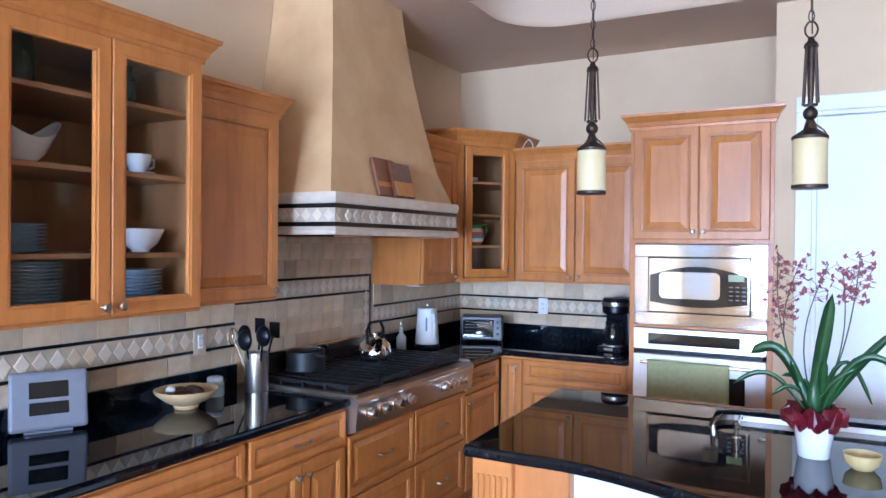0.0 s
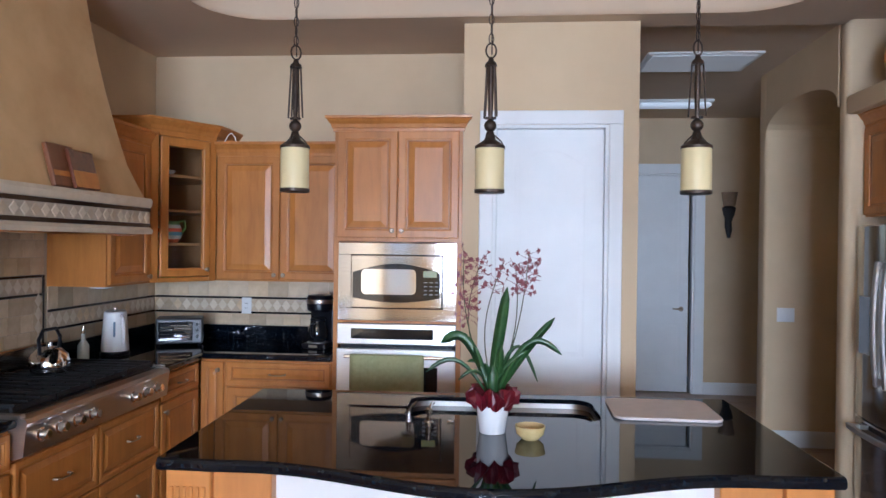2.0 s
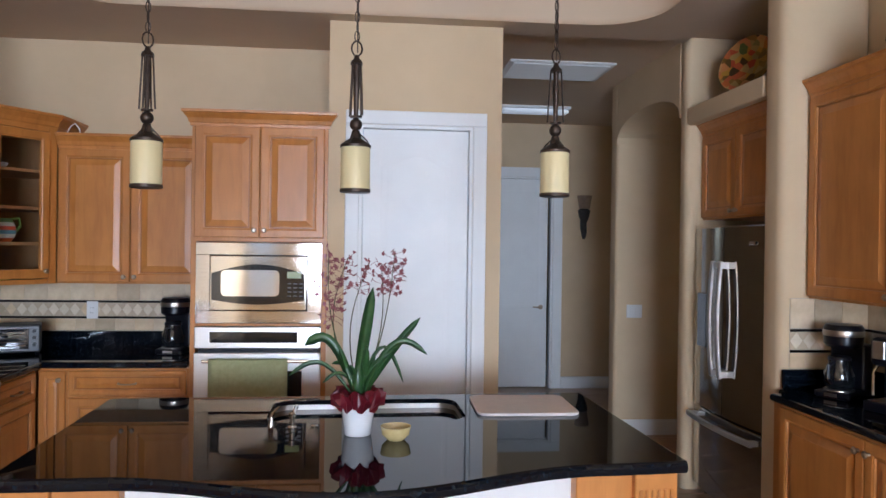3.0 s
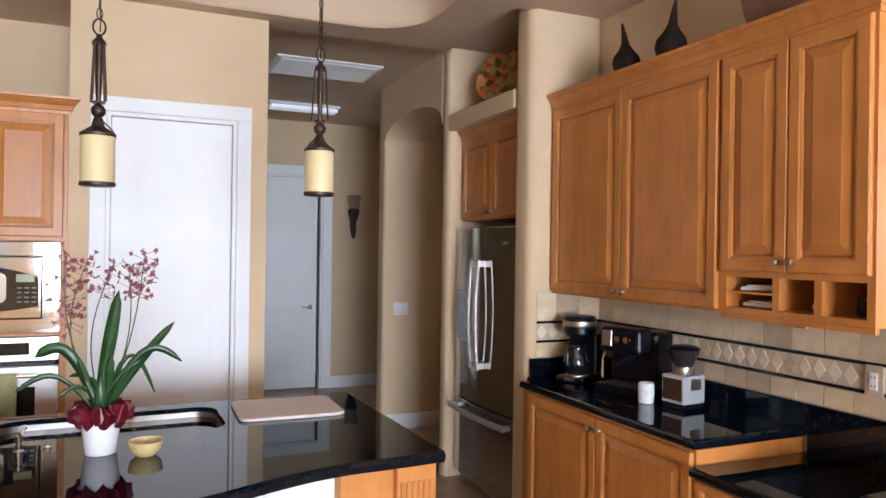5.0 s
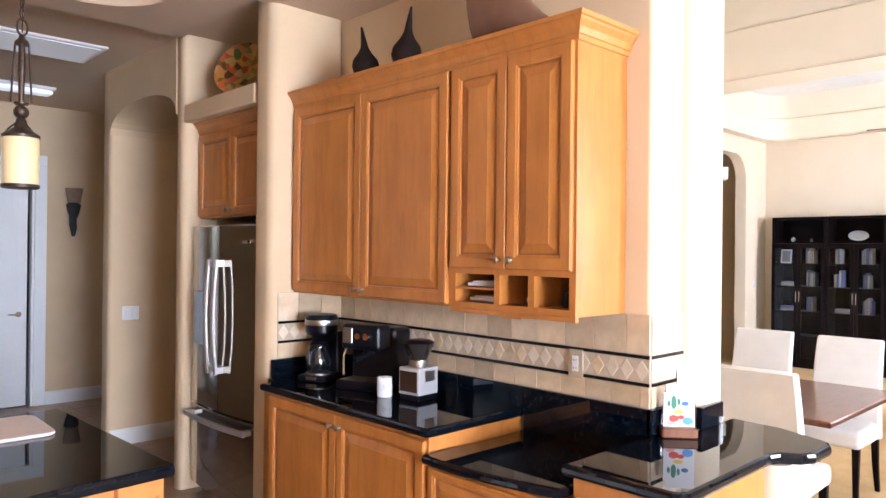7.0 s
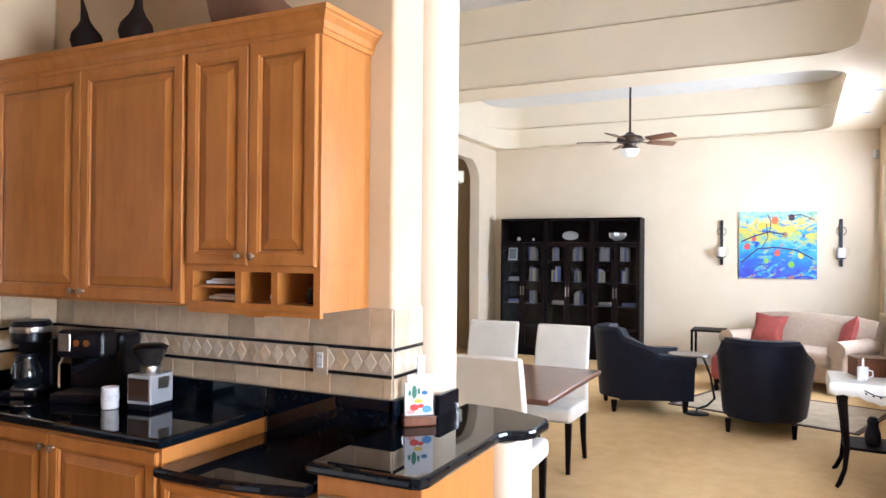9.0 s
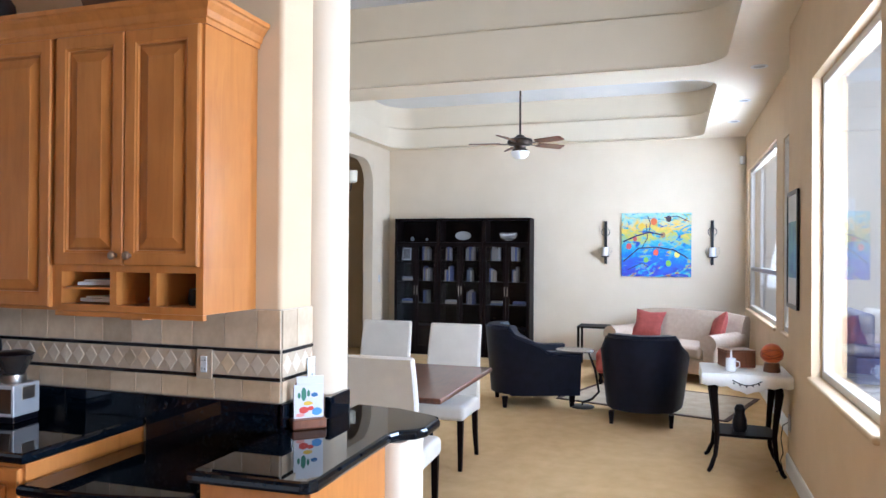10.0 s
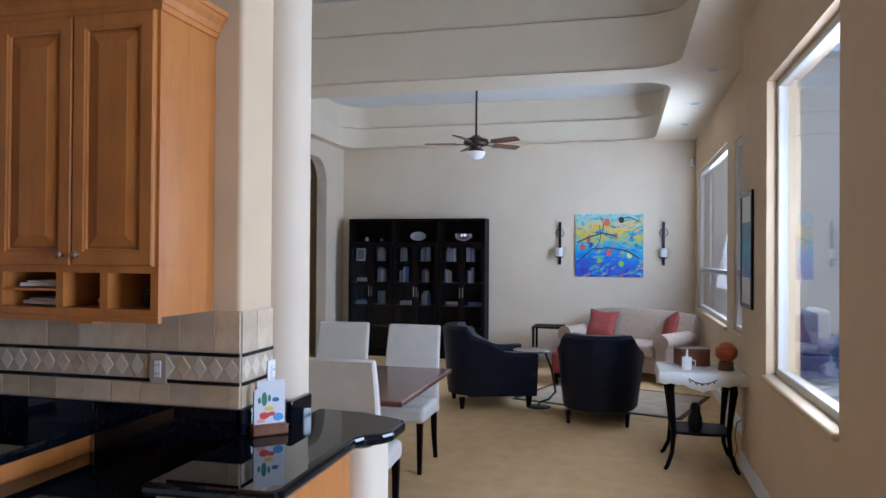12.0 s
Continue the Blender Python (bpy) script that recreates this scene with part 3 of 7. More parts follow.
window("window_1", 3.49, 5.05, 0.85, 2.73, -0.81, -0.90, "large cream-framed picture window with a rounded sill")
window("window_2", 8.0, 10.85, 0.88, 2.80, -0.98, -1.04, "cream-framed sash window behind the sofa", 0.55)
window("window_3", 6.85, 7.52, 0.90, 2.72, -0.98, -1.02, "narrow cream-framed sash window", 0.55)
# unseen rear windows, sized and placed for kitchen light and microwave reflection
window("window_4", -1.45, 1.65, 0.5, 2.6, -6.38, -6.45, "unseen wide window added behind the camera to light the kitchen", None, (1.03, 2.06))
window("window_5", -2.66, -2.05, 0.5, 2.0, -6.38, -6.45, "unseen narrow window behind the camera, placed for the microwave reflection")

# unseen glazed door, added to bring daylight to the hall and fridge reflection
gd = thing("door_side", pose(0.635, 7.2, 0.04), "unseen glazed hall door added as a daylight source", "door", "", "structure")
part("door_frame", B((0.03, 0.09, 0, 0.07, 0, 2.08), (0.03, 0.09, 0.73, 0.80, 0, 2.08), (0.03, 0.09, 0.07, 0.73, 0, 0.12), (0.03, 0.09, 0.07, 0.73, 2.0, 2.08), bevel=0.004), WHITE, gd)
part("pane", B((0.055, 0.063, 0.065, 0.735, 0.115, 2.005)), CLEAR, gd).visible_shadow = False


# ---- kitchen cabinets ----
L = lambda x, y, z=0.0: pose(x, y, z, 0, 0, 90)     # on the west wall, facing east
R = lambda x, y, z=0.0: pose(x, y, z, 0, 0, -90)    # on the right wall, facing west


def drawer_over_doors(w, n=2):
    out = [("drawer", 0.012, w - 0.012, 0.715, 0.862)]
    s = (w - 0.024) / n
    for i in range(n):
        out.append(("door", 0.012 + s * i + 0.002, 0.012 + s * (i + 1) - 0.002, 0.115, 0.70, "r" if i == 0 else "l"))
    return out


base_cabinet(L(-1.995, 0.10), 0.97, 0.67, drawer_over_doors(0.97), "honey maple base cabinet with a drawer over two doors")
base_cabinet(L(-1.995, 1.07), 0.96, 0.67, drawer_over_doors(0.96), "honey maple base cabinet with a drawer over two doors")
base_cabinet(L(-1.995, 2.03), 0.64, 0.67, drawer_over_doors(0.64), "honey maple base cabinet beside the range top")
base_cabinet(L(-1.995, 2.67), 1.21, 0.67, [("drawer", 0.012, 0.60, 0.45, 0.735), ("drawer", 0.012, 0.60, 0.115, 0.44), ("drawer", 0.61, 1.198, 0.45, 0.735), ("drawer", 0.61, 1.198, 0.115, 0.44)],
             "honey maple deep-drawer cabinet under the range top", 0.745)
base_cabinet(L(-1.995, 3.88), 0.53, 0.67, [("drawer", 0.012, 0.50, 0.715, 0.862), ("door", 0.012, 0.50, 0.115, 0.70, "l")], "honey maple base cabinet with one door and drawer")
base_cabinet(pose(-1.995, 4.45, 0), 0.165, 0.69, [("door", 0.01, 0.16, 0.115, 0.862, "r")], "narrow honey maple corner base cabinet")
base_cabinet(pose(-1.83, 4.45, 0), 0.70, 0.69, drawer_over_doors(0.70), "honey maple base cabinet under the drip coffee maker")

G = "glass wall cabinets"
glass_cab = wall_cabinet(L(-2.13, 1.15, 1.366), 0.785, 1.03, 0.53, [(0.012, 0.3915), (0.3935, 0.773)], "tall glass-door honey maple cabinet with white dishes inside", "glass", shelf_z=(0.21, 0.49, 0.73), group=G)
wall_cabinet(L(-2.26, 1.937, 1.366), 0.57, 0.925, 0.40, [(0.012, 0.558)], "honey maple wall cabinet with one raised-panel door", crown_sides=(False, True))
wall_cabinet(L(-2.31, 3.885, 1.36), 0.48, 0.97, 0.355, [(0.012, 0.468)], "short honey maple wall cabinet beyond the hood", crown_sides=(True, False))
wall_cabinet(pose(-2.04, 4.79, 1.36), 0.905, 0.965, 0.355, [(0.012, 0.45), (0.455, 0.893)], "honey maple wall cabinet with two raised-panel doors", crown_sides=(False, False))

# corner cabinet with one glass door on the slant
A, C = Vector((-2.31, 4.385)), Vector((-2.05, 4.775))
slant = (C - A).length
corner = thing("corner_cabinet", pose(A.x, A.y, 1.36, 0, 0, math.degrees(math.atan2(C.y - A.y, C.x - A.x))), "slanted honey maple corner cabinet with a glass door", "cabinet", G)
inv = corner.matrix_basis.inverted()
to_local = lambda x, y: tuple((inv @ Vector((x, y, 1.36))).xy)
shape = [to_local(*p) for p in ((-2.31, 4.385), (-2.05, 4.775), (-2.05, 5.145), (-2.665, 5.145), (-2.665, 4.385))]
hc = 0.98
bm = bmesh.new()
for i in range(1, 5):
    (x0, y0), (x1, y1) = shape[i], shape[(i + 1) % 5]
    d = Vector((x1 - x0, y1 - y0)).normalized()
    nx, ny = -d.y * 0.018, d.x * 0.018
    loops(bm, [[(x0, y0, z), (x1, y1, z), (x1 + nx, y1 + ny, z), (x0 + nx, y0 + ny, z)] for z in (0, hc)])
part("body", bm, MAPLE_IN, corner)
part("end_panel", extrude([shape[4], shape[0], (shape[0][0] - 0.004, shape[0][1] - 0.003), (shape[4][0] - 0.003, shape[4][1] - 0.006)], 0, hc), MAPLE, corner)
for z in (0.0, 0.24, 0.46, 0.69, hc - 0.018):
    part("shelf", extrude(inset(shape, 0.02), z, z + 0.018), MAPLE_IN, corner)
part("face_frame", B((-0.005, 0.05, -0.012, 0.012, 0, hc), (slant - 0.05, slant + 0.005, -0.012, 0.012, 0, hc), (0.05, slant - 0.05, -0.012, 0.012, 0, 0.03), (0.05, slant - 0.05, -0.012, 0.012, hc - 0.03, hc), bevel=0.003), MAPLE, corner)
cd = door(corner, 0.055, slant - 0.055, 0.035, hc - 0.035, "glass", (slant - 0.085, 0.08))
cd.location.y = -0.012
part("crown_moulding", molding([shape[4], shape[0], shape[1], shape[2]], [(o, z + hc - 0.012) for o, z in CROWN]), MAPLE, corner)
part("top_board", extrude(shape, hc, hc + 0.06), MAPLE, corner)

# right-hand wall cabinets
wall_cabinet(R(2.22, 3.54, 1.385), 1.275, 1.14, 0.335, [(0.012, 0.636), (0.640, 1.263)], "tall orange-toned maple wall cabinet with two doors", crown_sides=(False, False), group="right wall cabinets")
rc = thing("wall_cabinet", R(2.22, 2.265, 1.385), "maple wall cabinet with two doors over open mail cubbies", "cabinet", "right wall cabinets")
w, hb = 0.665, 1.14 - 0.094
part("body", B((0, w, 0, 0.335, 0.165, hb)), MAPLE, rc)
part("cubby_frame", B((0, 0.03, 0, 0.335, 0, 0.165), (w - 0.03, w, 0, 0.335, 0, 0.165), (0.03, w - 0.03, 0, 0.335, 0, 0.025), (0.03, w - 0.03, 0, 0.335, 0.148, 0.165), (0.03, w - 0.03, 0.29, 0.335, 0.025, 0.148)), MAPLE, rc)
for x in (0.27, 0.45):
    part("divider", B((x - 0.015, x + 0.015, 0.002, 0.29, 0.025, 0.148)), MAPLE, rc)
part("cubby_shelf", B((0.03, 0.255, 0.004, 0.29, 0.082, 0.09)), MAPLE, rc)
for a, b, k in ((0.012, 0.3305, 0.300), (0.3345, 0.653, 0.365)):
    door(rc, a, b, 0.172, hb - 0.012, "panel", (k, 0.21))
part("crown_moulding", molding([(0, 0), (w, 0), (w, 0.335)], [(o, z + hb - 0.012) for o, z in CROWN]), MAPLE, rc)
part("top_board", B((0, w, 0, 0.335, hb, hb + 0.07)), MAPLE, rc)
part("light_rail", B((0.0, w, 0.0, 0.02, -0.02, -0.001), (0.28, 0.38, 0.03, 0.1, -0.03, -0.001)), MAPLE, rc)

coffee_base = base_cabinet(R(1.98, 3.37), 1.235, 0.575, [("door", 0.012, 0.615, 0.115, 0.862, "r"), ("door", 0.62, 1.223, 0.115, 0.862, "l")], "orange-toned maple base cabinet under the coffee makers", group="right base cabinets")
part("filler_panel", B((-0.172, -0.001, 0.06, 0.09, 0.0, 0.875)), MAPLE, coffee_base)
base_cabinet(R(1.98, 2.13), 0.63, 0.575, [("drawer", 0.012, 0.618, 0.61, 0.765)], "low maple desk cabinet with one drawer", 0.78, group="right base cabinets")

# oven tower
ov = thing("oven_cabinet", pose(-1.13, 4.455, 0), "tall honey maple oven tower with two upper doors", "cabinet")
w, hb = 0.81, 2.44 - 0.094
for bx in ((0, 0.03, 0, 0.69, 0.1, hb), (w - 0.03, w, 0, 0.69, 0.1, hb)):
    part("side_panel", B(bx), MAPLE, ov)
for bx in ((0.03, w - 0.03, 0, 0.69, 1.64, hb), (0.03, w - 0.03, 0, 0.69, 0.1, 0.42), (0.03, w - 0.03, 0, 0.69, 1.128, 1.143)):
    part("rail", B(bx), MAPLE, ov)
part("toe_kick", B((0.0, w, 0.06, 0.69, 0, 0.1)), GLAZE, ov)
door(ov, 0.02, 0.403, 1.665, hb - 0.012, "panel", (0.375, 1.71))
door(ov, 0.407, 0.79, 1.665, hb - 0.012, "panel", (0.435, 1.71))
door(ov, 0.02, 0.79, 0.12, 0.40, "panel", "pull", name="drawer")
part("crown_moulding", molding([(0, 0.69), (0, 0), (w, 0), (w, 0.02)], [(o, z + hb - 0.012) for o, z in CROWN]), MAPLE, ov)
part("top_board", B((0, w, 0, 0.69, hb, hb + 0.07)), MAPLE, ov)

# refrigerator cabinet and ledge
wall_cabinet(R(2.19, 4.69, 1.83), 0.93, 0.66, 0.6, [(0.012, 0.463), (0.467, 0.918)], "maple cabinet over the refrigerator with two doors", crown_sides=(False, False), group="right wall cabinets")
structure("ledge", B((2.072, 2.86, 3.752, 4.698, 2.472, 2.59), bevel=0.010, seg=3), PAINT, "tan plaster ledge over the refrigerator cabinet", "ledge")

# ---- worktops ----
top = lambda name, bm, label: tagged(part(name, bm, GRANITE), label, "worktop")
top("worktop", slab([(-2.665, 0.1), (-1.96, 0.1), (-1.96, 2.672), (-2.60, 2.672), (-2.60, 3.878), (-1.96, 3.878), (-1.96, 4.42), (-1.135, 4.42), (-1.135, 5.145), (-2.665, 5.145)], 0.877, 0.915), "polished black granite corner worktop")
top("worktop", slab([(1.955, 2.125), (2.555, 2.125), (2.555, 3.545), (2.065, 3.545), (2.062, 3.44), (1.95, 3.43)], 0.877, 0.915), "polished black granite coffee counter")
top("worktop", slab([(2.555, 1.50), (2.555, 2.125)] + [(1.93 + 0.075 * k / 8 - 0.03 * math.sin(math.pi * k / 8), 2.122 - 0.622 * k / 8) for k in range(9)], 0.782, 0.82), "lower polished black granite desk top")
pen = [(1.99, 1.485), (2.0, 1.09), (2.012, 1.062), (2.045, 1.048), (2.64, 1.052), (2.685, 1.035), (2.725, 0.975), (2.78, 0.95), (2.94, 0.95), (2.985, 0.97), (3.01, 1.01), (3.08, 1.18), (3.10, 1.38), (3.10, 1.405), (2.795, 1.405), (2.795, 1.485)]
top("worktop", slab(pen, 0.873, 0.915, edge=0.014), "polished black granite peninsula top with a stepped end")


def splash(name, bs, label):
    return tagged(part(name, B(*bs, bevel=0.003), GRANITE), label, "backsplash", "", "structure")


splash("granite_upstand", [(-2.668, -2.645, 0.1, 2.66, 0.9155, 1.015), (-2.668, -2.645, 3.89, 5.12, 0.9155, 1.015)], "black granite upstand along the west wall")
splash("granite_upstand", [(-2.64, -1.135, 5.125, 5.148, 0.9155, 1.015)], "black granite upstand along the north wall")
splash("granite_upstand", [(2.535, 2.558, 2.114, 3.52, 0.9155, 1.015), (2.08, 2.53, 3.525, 3.548, 0.9155, 1.015)], "black granite upstand behind the coffee makers")
splash("granite_upstand", [(2.535, 2.558, 1.47, 2.11, 0.8205, 1.015), (2.535, 2.86, 1.462, 1.488, 0.9155, 1.015)], "black granite upstand behind the desk")
splash("granite_upstand", [(2.785, 2.975, 1.382, 1.408, 0.9155, 1.005)], "black granite block round the foot of the column")


# ---- range hood ----
hood = thing("range_hood", pose(-2.667, 3.275, 0), "tan plaster range hood with a diamond-tile band", "range hood")
HW, HD = 0.61, 0.615  # half width and depth of the band
ring = lambda hw, d, z: [(0, -hw, z), (d, -hw, z), (d, hw, z), (0, hw, z)]
bm = bmesh.new()
prof = [(HW - 0.005, HD - 0.03, 1.865)]
for k in range(1, 9):
    u = k / 8
    prof.append((HW - 0.03 - 0.26 * (1 - (1 - u) ** 1.8), HD - 0.05 - 0.20 * (1 - (1 - u) ** 1.6), 1.865 + (3.3 - 1.865) * u))
loops(bm, [ring(*p) for p in prof])
part("chimney", bm, PLASTER, hood)
part("band", loops(bmesh.new(), [ring(HW, HD, 1.70), ring(HW, HD, 1.815)]), GROUT, hood)
mould = [[(HW + 0.010, HD + 0.010, 1.665), (HW + 0.014, HD + 0.014, 1.685), (HW + 0.004, HD + 0.004, 1.70), (HW, HD, 1.702)], [(HW, HD, 1.812), (HW + 0.006, HD + 0.006, 1.818), (HW + 0.012, HD + 0.012, 1.845), (HW + 0.006, HD + 0.006, 1.865), (HW - 0.05, HD - 0.05, 1.867)]]
for p in mould:
    part("moulding", loops(bmesh.new(), [ring(*q) for q in p]), STONE_LIGHT, hood)
part("filter_panel", B((0.06, HD - 0.05, -HW + 0.06, HW - 0.06, 1.655, 1.668)), DARKSTEEL, hood)
for z in (1.703, 1.790):
    part("liner", loops(bmesh.new(), [ring(HW + 0.003, HD + 0.003, z), ring(HW + 0.003, HD + 0.003, z + 0.021)]), LINER, hood)


def diamond_mesh(w, h, t=0.003):
    bm = bmesh.new()
    loops(bm, [[(0, 0, -h / 2), (w / 2, 0, 0), (0, 0, h / 2), (-w / 2, 0, 0)], [(0, -t, -h / 2 + 0.004), (w / 2 - 0.004, -t, 0), (0, -t, h / 2 - 0.004), (-w / 2 + 0.004, -t, 0)]], True, True)
    me = bpy.data.meshes.new("diamond_tile")
    bmesh.ops.recalc_face_normals(bm, faces=bm.faces)
    bm.to_mesh(me)
    bm.free()
    return me


def tile_mesh(w, h, t=0.0045):
    bm = bmesh.new()
    e = 0.0014
    loops(bm, [rect(-w / 2, w / 2, -h / 2, h / 2, 0), rect(-w / 2, w / 2, -h / 2, h / 2, -t + e), rect(-w / 2 + e, w / 2 - e, -h / 2 + e, h / 2 - e, -t)], True, True)
    me = bpy.data.meshes.new("wall_tile")
    bmesh.ops.recalc_face_normals(bm, faces=bm.faces)
    bm.to_mesh(me)
    bm.free()
    return me


def put_piece(name, me, mat, parent, m):
    if not me.materials:
        me.materials.append(mat)
    ob = new(name, me)
    ob.parent = parent
    ob.matrix_basis = m
    return ob


dm_l, dm_m = diamond_mesh(0.062, 0.062), diamond_mesh(0.062, 0.062)
for k in range(18):
    put_piece("diamond_tile", dm_l if k % 3 else dm_m, STONE_LIGHT if k % 3 else STONE_MID, hood, pose(HD + 0.001, -HW + 0.035 + k * 0.0675, 1.757, 0, 0, 90))
for k in range(9):
    put_piece("diamond_tile", dm_l, STONE_LIGHT, hood, pose(0.04 + k * 0.0675, -HW - 0.001, 1.757))

# ---- range top ----
rt = thing("gas_range", pose(-1.955, 2.675, 0, 0, 0, 90), "stainless steel gas range top with black grates", "range")
W = 1.20
part("control_panel", loops(bmesh.new(), [[(x, -0.02, 0.762), (x, 0.02, 0.750), (x, 0.63, 0.750), (x, 0.63, 0.905), (x, 0.0, 0.918), (x, -0.028, 0.912), (x, -0.038, 0.895), (x, -0.032, 0.882)] for x in (0.0, W)]), STEEL, rt)
part("burner_tray", B((0.02, W - 0.02, 0.03, 0.60, 0.906, 0.922), bevel=0.004), BLACK, rt)
for x in (0.0, W - 0.03):
    part("side_trim", B((x, x + 0.03, -0.01, 0.60, 0.9065, 0.931), bevel=0.004), STEEL, rt)
part("back_guard", B((0, W, 0.60, 0.64, 0.905, 1.06), bevel=0.006), DARKSTEEL, rt)
for i in range(4):
    x0 = 0.03 + i * 0.287
    bars = []
    for j in range(4):
        x = x0 + 0.02 + j * 0.0795
        bars.append((x - 0.006, x + 0.006, 0.05, 0.58, 0.945, 0.96))
    bars += [(x0, x0 + 0.277, y - 0.007, y + 0.007, 0.932, 0.952) for y in (0.055, 0.18, 0.315, 0.45, 0.575)]
    bars += [(x0 + a, x0 + a + 0.012, y - 0.006, y + 0.006, 0.9225, 0.934) for a in (0.0, 0.265) for y in (0.055, 0.575)]
    part("grate", B(*bars), IRON, rt)
    for y in (0.18, 0.45):
        part("burner", lathe([(0.05, 0.921), (0.05, 0.932), (0.035, 0.935), (0.035, 0.941), (0.02, 0.943)], 16, x0 + 0.138, y), IRON, rt, smooth=True)
for x in (0.10, 0.22, 0.34, 0.46, 0.82, 0.94, 1.06):
    bm = lathe([(0.030, 0), (0.030, 0.006), (0.022, 0.01), (0.021, 0.038), (0.017, 0.042)], 18)
    bmesh.ops.rotate(bm, cent=(0, 0, 0), matrix=Matrix.Rotation(radians(86), 3, "X"), verts=bm.verts)
    bmesh.ops.translate(bm, vec=(x, -0.024, 0.83), verts=bm.verts)
    part("control_knob", bm, CHROME, rt, smooth=True)

# ---- wall oven and microwave ----
mw = thing("microwave_oven", pose(-1.10, 4.452, 1.146), "built-in stainless microwave with a curved black window", "microwave")
w, h = 0.75, 0.488
part("trim_frame", B((0, w, -0.006, -0.001, 0, 0.075), (0, w, -0.006, -0.001, h - 0.075, h), (0, 0.085, -0.006, -0.001, 0.075, h - 0.075), (w - 0.085, w, -0.006, -0.001, 0.075, h - 0.075), bevel=0.002), DARKSTEEL, mw)
part("body", B((0.02, w - 0.02, 0.0, 0.45, 0.02, h - 0.02)), BLACK, mw)
bowed = lambda i, y: [(0.09 + i + (w - 0.18 - 2 * i) * k / 16, y, 0.08 + i * 0.6) for k in range(17)] + [(w - 0.09 - i, y, 0.20), (w - 0.09 - i, y, h - 0.12)] + [(w - 0.09 - i - (w - 0.18 - 2 * i) * k / 16, y, h - 0.08 - i * 0.6) for k in range(17)]
part("door", B((0.088, w - 0.088, -0.028, -0.002, 0.078, h - 0.078), bevel=0.006, seg=2), DARKSTEEL, mw)
lens = [(0.10 + (w - 0.20) * k / 16, 0.115 + 0.028 * (1 - math.sin(math.pi * k / 16))) for k in range(17)] + [(w - 0.10 - (w - 0.20) * k / 16, h - 0.185 + 0.055 * math.sin(math.pi * k / 16)) for k in range(17)]
bm = bmesh.new()
loops(bm, [[(x, -0.0285, z) for x, z in lens], [(x, -0.031, z) for x, z in lens]])
dr = part("window", bm, BLACKGLASS, mw, "curved black glass window")
# mirror patch added so a bright window reflection shows in the lens
win = round_rect(0.155, 0.50, 0.165, h - 0.165, 0.03)
bm = bmesh.new()
loops(bm, [[(x, -0.0312, z) for x, z in win], [(x, -0.0325, z) for x, z in win]])
part("reflection_patch", bm, plain("reflection_mirror", (0.70, 0.71, 0.72), 0.06, 1.0), dr)
part("display", B((0.545, 0.63, -0.0335, -0.031, 0.275, 0.315)), plain("olive_display", (0.20, 0.22, 0.05), 0.3), dr)
part("button_row", B(*[(0.55 + 0.035 * a, 0.57 + 0.035 * a, -0.0335, -0.031, z, z + 0.006) for a in range(3) for z in (0.165, 0.19, 0.215, 0.24)]), plain("grey_keys", (0.16, 0.16, 0.17), 0.5), dr)

wo = thing("wall_oven", pose(-1.10, 4.452, 0.42), "built-in wall oven with a bright steel front", "oven")
OVEN = mottled("bright_oven_steel", (0.74, 0.73, 0.69), (0.80, 0.79, 0.75), 5.0, 0.28, 200, 0.02, 0.75, (1, 1, 30))
part("body", B((0.02, w - 0.02, 0.0, 0.5, 0.01, 0.70)), BLACK, wo)
part("control_panel", B((0, w, -0.02, -0.001, 0.575, 0.705), bevel=0.005, seg=2), OVEN, wo)
part("display", B((0.09, w - 0.14, -0.023, -0.019, 0.61, 0.675), bevel=0.001), BLACKGLASS, wo)
part("vent_slot", B(*[(0.06 + 0.11 * k, 0.15 + 0.11 * k, -0.012, -0.001, 0.556, 0.568) for k in range(6)]), BLACK, wo)
od = part("door", B((0, w, -0.03, -0.001, 0.01, 0.55), bevel=0.006, seg=2), OVEN, wo)
part("window", B((0.11, w - 0.11, -0.033, -0.029, 0.12, 0.44), bevel=0.001), BLACKGLASS, od)
part("handle", tube([(0.06, -0.03, 0.50), (0.06, -0.075, 0.505), (w - 0.06, -0.075, 0.505), (w - 0.06, -0.03, 0.50)], 0.011, 10), CHROME, od, smooth=True)

TOWEL = mottled("olive_towel", (0.36, 0.36, 0.17), (0.43, 0.43, 0.22), 40, 0.9, 400, 0.5)
bm = bmesh.new()
n = 14
sect = [(-0.066, 0.10), (-0.067, 0.47), (-0.064, 0.515), (-0.075, 0.522), (-0.0885, 0.513), (-0.091, 0.47), (-0.093, 0.06)]
rows = [[(0.10 + 0.46 * k / n, y + 0.004 * math.sin(k * 1.3) * (0.5 if z > 0.49 else 1) - 0.002, z) for k in range(n + 1)] for y, z in sect]
vs = [[bm.verts.new(p) for p in r] for r in rows]
for a, b in zip(vs, vs[1:]):
    for i in range(n):
        bm.faces.new((a[i], a[i + 1], b[i + 1], b[i]))
tw = part("dish_towel", bm, TOWEL, None, smooth=True)
tw.modifiers.new("thickness", "SOLIDIFY").thickness = 0.003
tw.matrix_basis = pose(-1.10, 4.452, 0.42)
tagged(tw, "olive green dish towel hanging over the oven handle", "towel")

